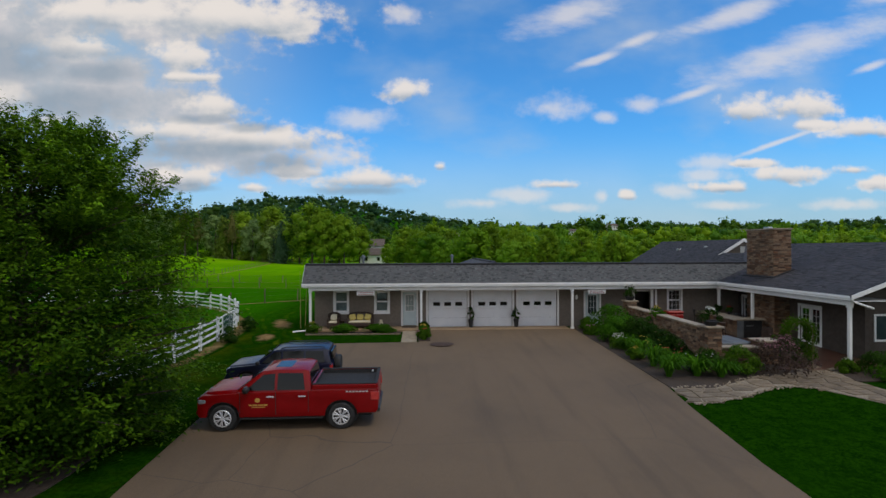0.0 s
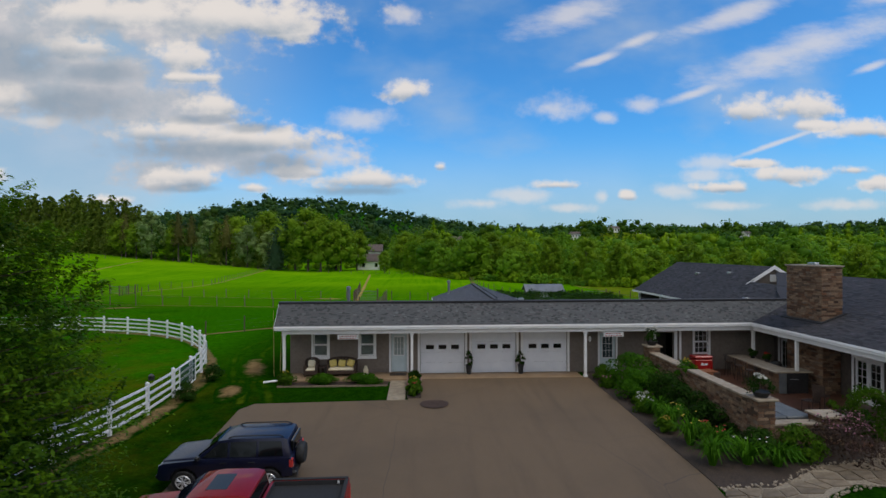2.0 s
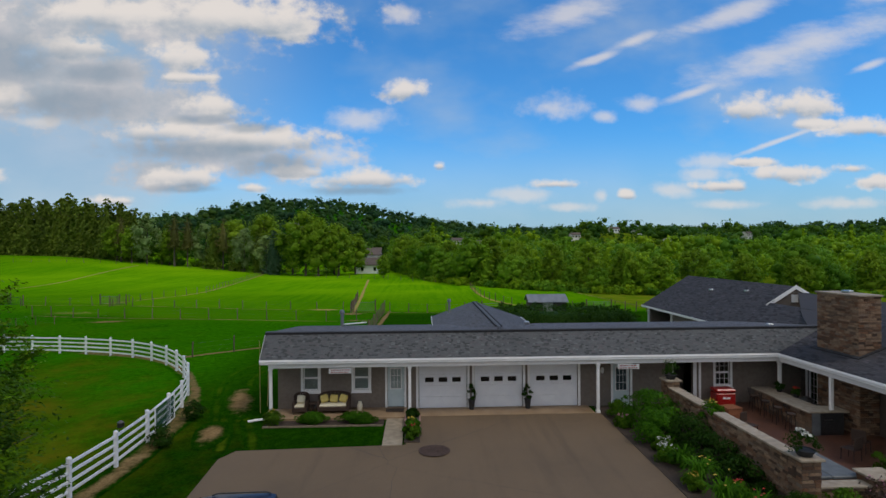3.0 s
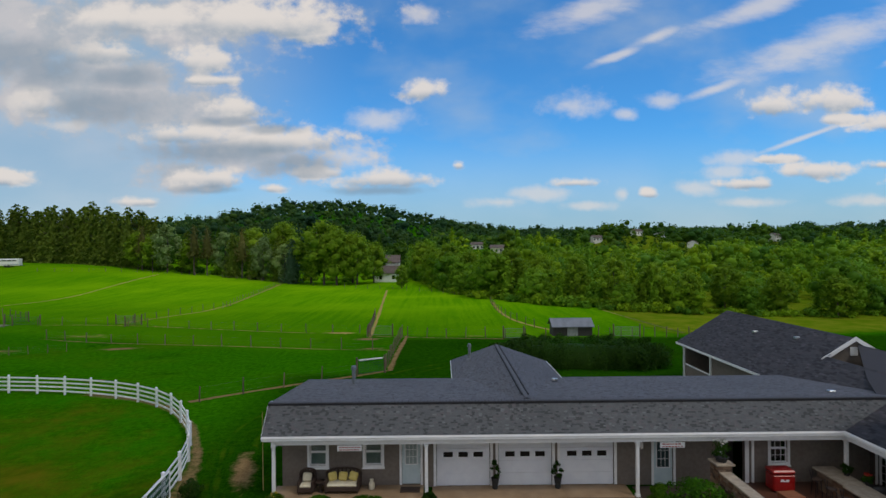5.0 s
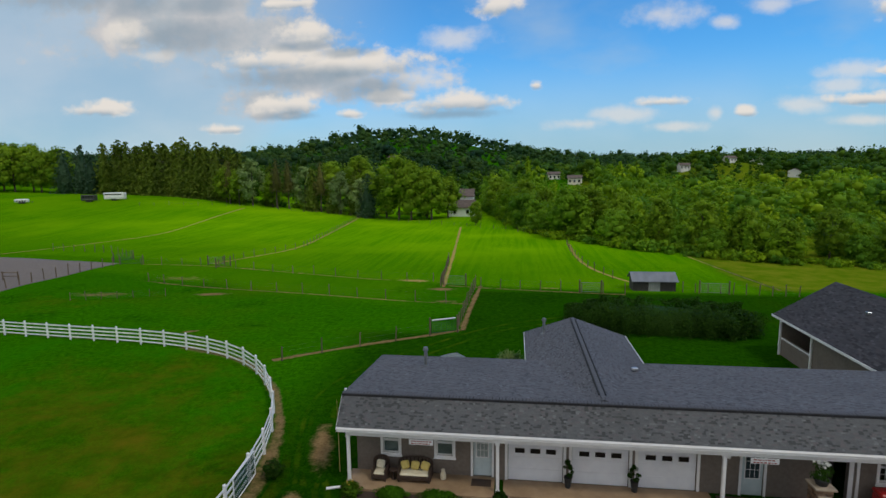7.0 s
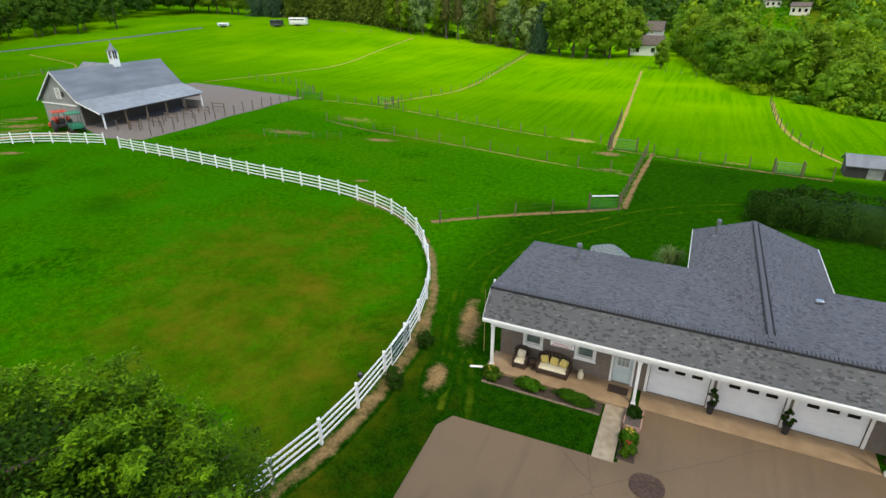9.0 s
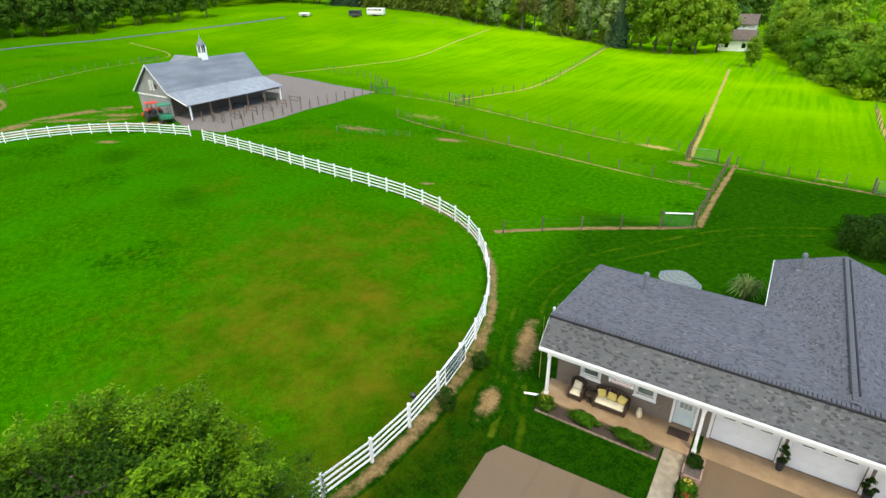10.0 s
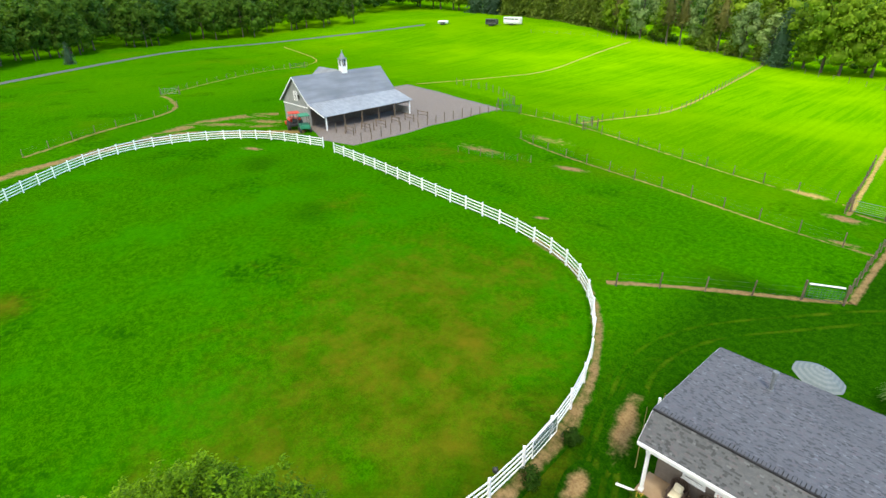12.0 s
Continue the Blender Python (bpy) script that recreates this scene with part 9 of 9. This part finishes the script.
wicker_seat(-5.62, 33.5, 0.72, "wicker_armchair", "dark wicker armchair with cream cushion on the porch", 1)
wicker_seat(-4.0, 33.55, 1.55, "wicker_loveseat", "dark wicker loveseat with yellow pillows on the porch", 3)
t = thing("side_table", "small round dark side table on the porch", "table", at=pose(-5.0, 33.5, height(-5, 33.5) + 0.12))
Kit().lathe([(0.2, 0.44), (0.21, 0.46), (0.2, 0.48)], (0, 0, 0), 16).make("tabletop", WICKER, t)
Kit().lathe([(0.13, 0), (0.05, 0.1), (0.05, 0.44)], (0, 0, 0), 10).make("pedestal", WICKER, t)
t = thing("milk_can", "cream painted milk can standing on the porch", "can", at=pose(-2.72, 33.75, height(-2.72, 33.75) + 0.12))
Kit().lathe([(0.13, 0), (0.14, 0.02), (0.14, 0.26), (0.08, 0.36), (0.08, 0.42), (0.1, 0.44), (0.03, 0.46)], (0, 0, 0), 16).make("body", CREAM_CLOTH, t, smooth=True)
t = thing("door_mat", "dark bristle mat before the entrance door", "mat", at=pose(-0.95, 33.6, height(-1, 33.6) + 0.122))
Kit().box(-0.45, 0.45, -0.28, 0.28, 0, 0.02, 0.006).make("mat_body", WICKER, t)
t = thing("brick_planter", "low pinkish brick planter beside the garden walk", "planter")
BRICK = mat("pinkish brick", (0.3, 0.17, 0.14), (0.42, 0.26, 0.21), 8.0, 0.9, bump=0.4, spread=0.2)
Kit().box(-0.36, 0.28, 31.3, 32.5, -0.1, 0.28).make("core", STONE_CORE, t)
for r in range(4):
    for i in range(3):
        for yy in (31.28, 32.52):
            Kit().box(-0.105, 0.105, -0.05, 0.05, -0.032, 0.032, 0.006).make("brick", BRICK, t).matrix_basis = pose(-0.26 + i * 0.22 + (r % 2) * 0.03, yy, 0.02 + r * 0.075)
    for i in range(5):
        for xx in (-0.37, 0.29):
            Kit().box(-0.05, 0.05, -0.115, 0.115, -0.032, 0.032, 0.006).make("brick", BRICK, t).matrix_basis = pose(xx, 31.43 + i * 0.24, 0.02 + r * 0.075)


def pot(x, y, z, r, h, label, seed, plant, ph, flowers="", upright=False):
    p = thing("potted_plant", label, "plant", at=pose(x, y, z))
    Kit().lathe([(r * 0.7, 0), (r * 0.85, h * 0.5), (r, h * 0.93), (r * 1.08, h * 0.94), (r * 1.08, h), (r * 0.9, h), (r * 0.85, h * 0.9)], (0, 0, 0), 16).make("pot", DARK, p, smooth=True)
    rng = np.random.default_rng(seed)
    c, f = crown_points(rng, 16, 46, r * (1.5 if not upright else 1.25), ph, 0.0, 0.9)
    v, q = leaf_mesh(rng, c + np.array([0, 0, h]), 0.05, 0.4, 0.4, f)
    put_mesh(array_mesh("foliage", v, q), "foliage", plant, p)
    if flowers:
        top = c[np.argsort(-c[:, 2])[:90]][rng.permutation(90)[:34]] + np.array([0, 0, h + 0.03])
        v, q = leaf_mesh(rng, np.repeat(top, 3, 0), 0.055, 1.5, 0.8)
        tagged(put_mesh(array_mesh("blossom", v, q), "blossom", FLOWERS[flowers], p), kind="stuff")


for x in (2.93, 5.81):
    pot(x, 33.82, height(x, 33.82) + 0.045, 0.17, 0.5, "tall dark pot with a green plant between garage doors", int(x * 10), SHRUB, 0.75, upright=True)
pot(12.55, 23.1, 1.58, 0.3, 0.2, "dark bowl of white flowers on the stone pier", 71, SHRUB, 0.5, "white")
pot(12.5, 32.2, 1.83, 0.28, 0.22, "dark bowl of white flowers on the stone pier", 72, SHRUB, 0.6, "white")
pot(18.35, 31.6, 1.0, 0.14, 0.16, "small pot of red flowers on the bar", 73, SHRUB, 0.25, "red")
pot(18.2, 32.6, 1.0, 0.14, 0.16, "small green pot plant on the bar", 74, SHRUB, 0.3)
pot(16.9, 25.2, -0.22, 0.22, 0.35, "potted plant standing on the patio", 75, GARDEN, 0.6)


def hanging_sign(x0, x1, z0, z1, y, label, seed):
    s = thing("hanging_sign", label, "sign")
    Kit().box(x0, x1, y - 0.015, y + 0.015, z0, z1, 0.02).make("board", WHITE, s)
    rng = random.Random(seed)
    for row in range(2):
        x, z = x0 + 0.1, z1 - 0.07 - row * 0.11
        while x < x1 - 0.18:
            w = rng.uniform(0.05, 0.14)
            Kit().box(x, x + w, y - 0.02, y - 0.0155, z - 0.03, z + 0.015).make("lettering", FLOWERS["red"], s, "unreadable red lettering")
            x += w + 0.04
    for x in (x0 + 0.12, x1 - 0.12):
        Kit().tube([(x, y, z1), (x, y, 2.47)], 0.008, 5).make("chain", BLACK_METAL, s)


hanging_sign(-4.12, -3.03, 2.17, 2.42, 32.9, "white hanging sign board with small red lettering", 1)
hanging_sign(10.15, 11.25, 2.17, 2.42, 32.9, "white hanging sign board with small red lettering", 2)
t = thing("wall_lantern", "small white wall lantern beside the garages", "lamp", at=pose(9.75, 34.15, 1.85))
Kit().box(-0.06, 0.06, -0.03, 0.0, -0.1, 0.1, 0.01).make("back_plate", WHITE, t)
Kit().lathe([(0.03, -0.14), (0.08, -0.06), (0.08, 0.1), (0.03, 0.18)], (0, -0.12, 0), 8).make("lantern_body", WHITE, t)
t = thing("post_lantern", "small black lantern on an arena fence post", "lamp", at=pose(-11.5, 28.25, height(-11.5, 28.25) + 1.4))
Kit().box(-0.1, 0.1, -0.1, 0.1, 0, 0.2, 0.02).make("lantern_body", BLACK_METAL, t)
Kit().lathe([(0.14, 0.2), (0.04, 0.28)], (0, 0, 0), 4).make("cap", BLACK_METAL, t)

# ---------------------------------------------------------------- patio
COOLER = mat("glossy red cooler enamel", (0.3, 0.008, 0.008), (0.36, 0.014, 0.012), 3.0, 0.3, bump=0.0, stains=0.1)
t = thing("drinks_cooler", "glossy red drinks cooler with a plain white emblem", "cooler", at=pose(15.75, 33.35, height(15.75, 33.35) + 0.06))
Kit().box(-0.5, 0.5, -0.32, 0.32, 0.06, 0.78, 0.05).make("body", COOLER, t)
Kit().box(-0.52, 0.52, -0.34, 0.34, 0.8, 0.98, 0.06).make("lid", COOLER, t)
Kit().box(-0.2, 0.2, -0.325, -0.321, 0.48, 0.52).box(-0.16, -0.02, -0.325, -0.321, 0.52, 0.6).box(0.04, 0.2, -0.325, -0.321, 0.52, 0.58).make("emblem", WHITE, t, "plain white emblem")
for x in (-0.4, 0.4):
    for y in (-0.25, 0.25):
        Kit().tube([(x, y, 0), (x, y, 0.08)], 0.03, 6).make("leg", BLACK_METAL, t)
t = thing("patio_box", "reddish wooden box seat on the patio", "bench", at=pose(15.3, 31.9, height(15.3, 31.9) + 0.06, 0, 0, 8))
CEDAR = mat("reddish cedar boards", (0.2, 0.07, 0.03), (0.3, 0.11, 0.05), 5.0, 0.7, bump=0.3, stretch=(0.5, 4, 4))
for i in range(4):
    Kit().box(-0.4, 0.4, -0.35 + i * 0.175, -0.35 + i * 0.175 + 0.165, 0.46, 0.5, 0.008).make("board", CEDAR, t)
Kit().box(-0.38, 0.38, -0.33, 0.33, 0.0, 0.458, 0.02).make("body", CEDAR, t)


def bar():
    b = thing("patio_bar", "L-shaped stone patio bar with a buff counter top", "bar counter")
    rng = random.Random(15)
    z0 = -0.3
    Kit().box(17.55, 18.2, 29.45, 33.5, z0, 0.92).make("core", STONE_CORE, b)
    Kit().box(18.2, 18.95, 29.45, 30.1, z0, 0.92).make("core", STONE_CORE, b)
    stone_face(b, (17.55, 33.5, z0 + 0.05), (0, -1, 0), 4.05, 1.15, rng, 0.08, (0.18, 0.26), (0.35, 0.7))
    Kit().box(17.5, 17.86, 29.38, 29.446, z0 + 0.05, 0.918, 0.01).make("end_post", SLATE, b, "grey stone end post")
    Kit().box(17.9, 18.93, 29.39, 29.446, z0 + 0.05, 0.9, 0.012).make("cabinet_front", BLACK_METAL, b, "black cabinet front")
    Kit().tube([(18.0, 29.36, 0.62), (18.4, 29.36, 0.62)], 0.014, 7).make("cabinet_handle", STEEL, b)
    k = Kit().box(17.35, 18.35, 31.6, 33.6, 0.92, 1.0, 0.02).box(17.25, 18.3, 29.3, 31.58, 0.92, 1.0, 0.02).box(18.3, 19.1, 29.3, 30.2, 0.92, 0.998, 0.02)
    k.make("counter_top", CAP, b, "buff stone counter top")
    Kit().box(18.35, 18.9, 30.6, 32.3, z0 + 0.05, 0.85, 0.02).make("grill_cabinet", BLACK_METAL, b, "black built-in grill")
    Kit().lathe([(0.3, 0), (0.28, 0.15), (0.15, 0.25)], (18.6, 31.3, 0.85), 16).make("grill_lid", BLACK_METAL, b)


bar()


def stool(x, y, turn):
    s = thing("bar_stool", "dark metal bar stool at the patio bar", "stool", "bar stools", at=pose(x, y, height(x, y) + 0.06, 0, 0, turn))
    for i in range(4):
        a = math.pi / 4 + i * math.pi / 2
        Kit().tube([(0.22 * math.cos(a), 0.22 * math.sin(a), 0), (0.15 * math.cos(a), 0.15 * math.sin(a), 0.72)], 0.016, 6).make("leg", BLACK_METAL, s)
    Kit().lathe([(0.18, 0.72), (0.2, 0.74), (0.2, 0.78), (0.15, 0.8)], (0, 0, 0), 16).make("seat", WICKER, s)
    Kit().tube([(-0.2, 0.02, 0.78), (-0.24, 0.1, 1.15), (-0.24, -0.1, 1.15), (-0.2, -0.02, 0.78)], 0.016, 6).make("backrest", BLACK_METAL, s)


for y in (30.0, 30.9, 31.8, 32.7):
    stool(16.95, y, 0)


def patio_chair(x, y, turn):
    s = thing("patio_chair", "dark metal chair on the patio", "chair", "patio chairs", at=pose(x, y, height(x, y) + 0.06, 0, 0, turn))
    for px in (-0.24, 0.24):
        for py in (-0.24, 0.24):
            Kit().tube([(px, py, 0), (px * 0.95, py * 0.95, 0.44)], 0.016, 6).make("leg", BLACK_METAL, s)
    Kit().box(-0.26, 0.26, -0.26, 0.26, 0.44, 0.47, 0.01).make("seat", WICKER, s)
    Kit().box(-0.26, 0.26, 0.24, 0.28, 0.5, 0.95, 0.015).make("backrest", WICKER, s)


patio_chair(17.2, 26.9, 200)
patio_chair(18.2, 27.6, 120)
patio_chair(14.8, 29.6, 30)
t = thing("hot_tub", "square hot tub under a folded grey cover", "hot tub", at=pose(13.75, 24.5, height(13.75, 24.5) + 0.06))
Kit().box(-0.95, 0.95, -1.0, 1.0, 0, 0.86, 0.06).make("tub_shell", CEDAR, t)
Kit().box(-1.0, -0.01, -1.05, 1.05, 0.86, 0.97, 0.03).make("cover", SLATE, t)
Kit().box(0.01, 1.0, -1.05, 1.05, 0.86, 0.97, 0.03).make("cover", SLATE, t)
t = thing("garden_arch", "garden arch trellis overgrown with a green vine", "arch", at=pose(16.25, 22.75, height(16.25, 22.75)))
for x in (-0.5, 0.5):
    for y in (-0.2, 0.2):
        Kit().tube([(x, y, -0.1), (x, y, 1.7)], 0.025, 6).make("post", POST_WOOD, t)
for y in (-0.2, 0.2):
    Kit().tube([(-0.5 * math.cos(math.pi * i / 10), y, 1.7 + 0.45 * math.sin(math.pi * i / 10)) for i in range(11)], 0.022, 6).make("hoop", POST_WOOD, t)
rng = np.random.default_rng(81)
a = rng.uniform(-0.1, np.pi + 0.1, 2600)
p = np.stack([-0.55 * np.cos(a), rng.normal(0, 0.16, 2600), 1.65 + 0.5 * np.sin(a)], 1) + rng.normal(0, 0.08, (2600, 3))
low = rng.random(2600) < 0.28
p[low, 2] = rng.uniform(0.5, 1.6, low.sum())
p[low, 0] = 0.5 + rng.normal(0, 0.1, low.sum())
v, q = leaf_mesh(rng, p, 0.045, 0.5, 0.6)
put_mesh(array_mesh("vine_leaves", v, q), "vine_leaves", GARDEN, t)

# ---------------------------------------------------------------- behind the house
def umbrella(x, y):
    u = thing("garden_umbrella", "grey and white striped garden umbrella behind the house", "umbrella", at=pose(x, y, height(x, y), 0, 9, 25))
    n, r = 8, 1.3
    A, B = mat("grey-green umbrella cloth", (0.125, 0.155, 0.155), (0.15, 0.18, 0.18), 6.0, 0.9, bump=0.1), mat("white umbrella cloth", (0.16, 0.19, 0.19), (0.19, 0.22, 0.22), 6.0, 0.9, bump=0.1)
    rings = 11
    for i in range(rings):
        k = Kit()
        r0, r1 = r * i / rings, r * (i + 1) / rings
        for j in range(n):
            for h in range(3):
                a0, a1 = 2 * math.pi * (j + h / 3) / n, 2 * math.pi * (j + (h + 1) / 3) / n

                def pt(rr, aa, s):
                    sag = 1 - 0.06 * (0.5 - abs((aa * n / (2 * math.pi)) % 1 - 0.5)) * 2
                    return (rr * sag * math.cos(aa), rr * sag * math.sin(aa), 2.5 - 0.62 * (rr / r) ** 1.35 + s)
                k.add([pt(r0, a0, 0), pt(r1, a0, 0), pt(r1, a1, 0), pt(r0, a1, 0), pt(r0, a0, -0.008), pt(r1, a0, -0.008), pt(r1, a1, -0.008), pt(r0, a1, -0.008)], [(0, 1, 2, 3), (7, 6, 5, 4)])
        k.make("canopy_stripe", A if i % 2 else B, u)
    Kit().tube([(0, 0, 0), (0, 0, 2.58)], 0.024, 8).make("pole", BLACK_METAL, u)
    Kit().lathe([(0.25, 0), (0.25, 0.06), (0.05, 0.1)], (0, 0, 0), 14).make("base", BLACK_METAL, u)
    for j in range(n):
        a = 2 * math.pi * j / n
        Kit().tube([(0, 0, 2.44), (r * 0.98 * math.cos(a), r * 0.98 * math.sin(a), 1.86)], 0.008, 5).make("rib", BLACK_METAL, u)


umbrella(-3.6, 44.4)
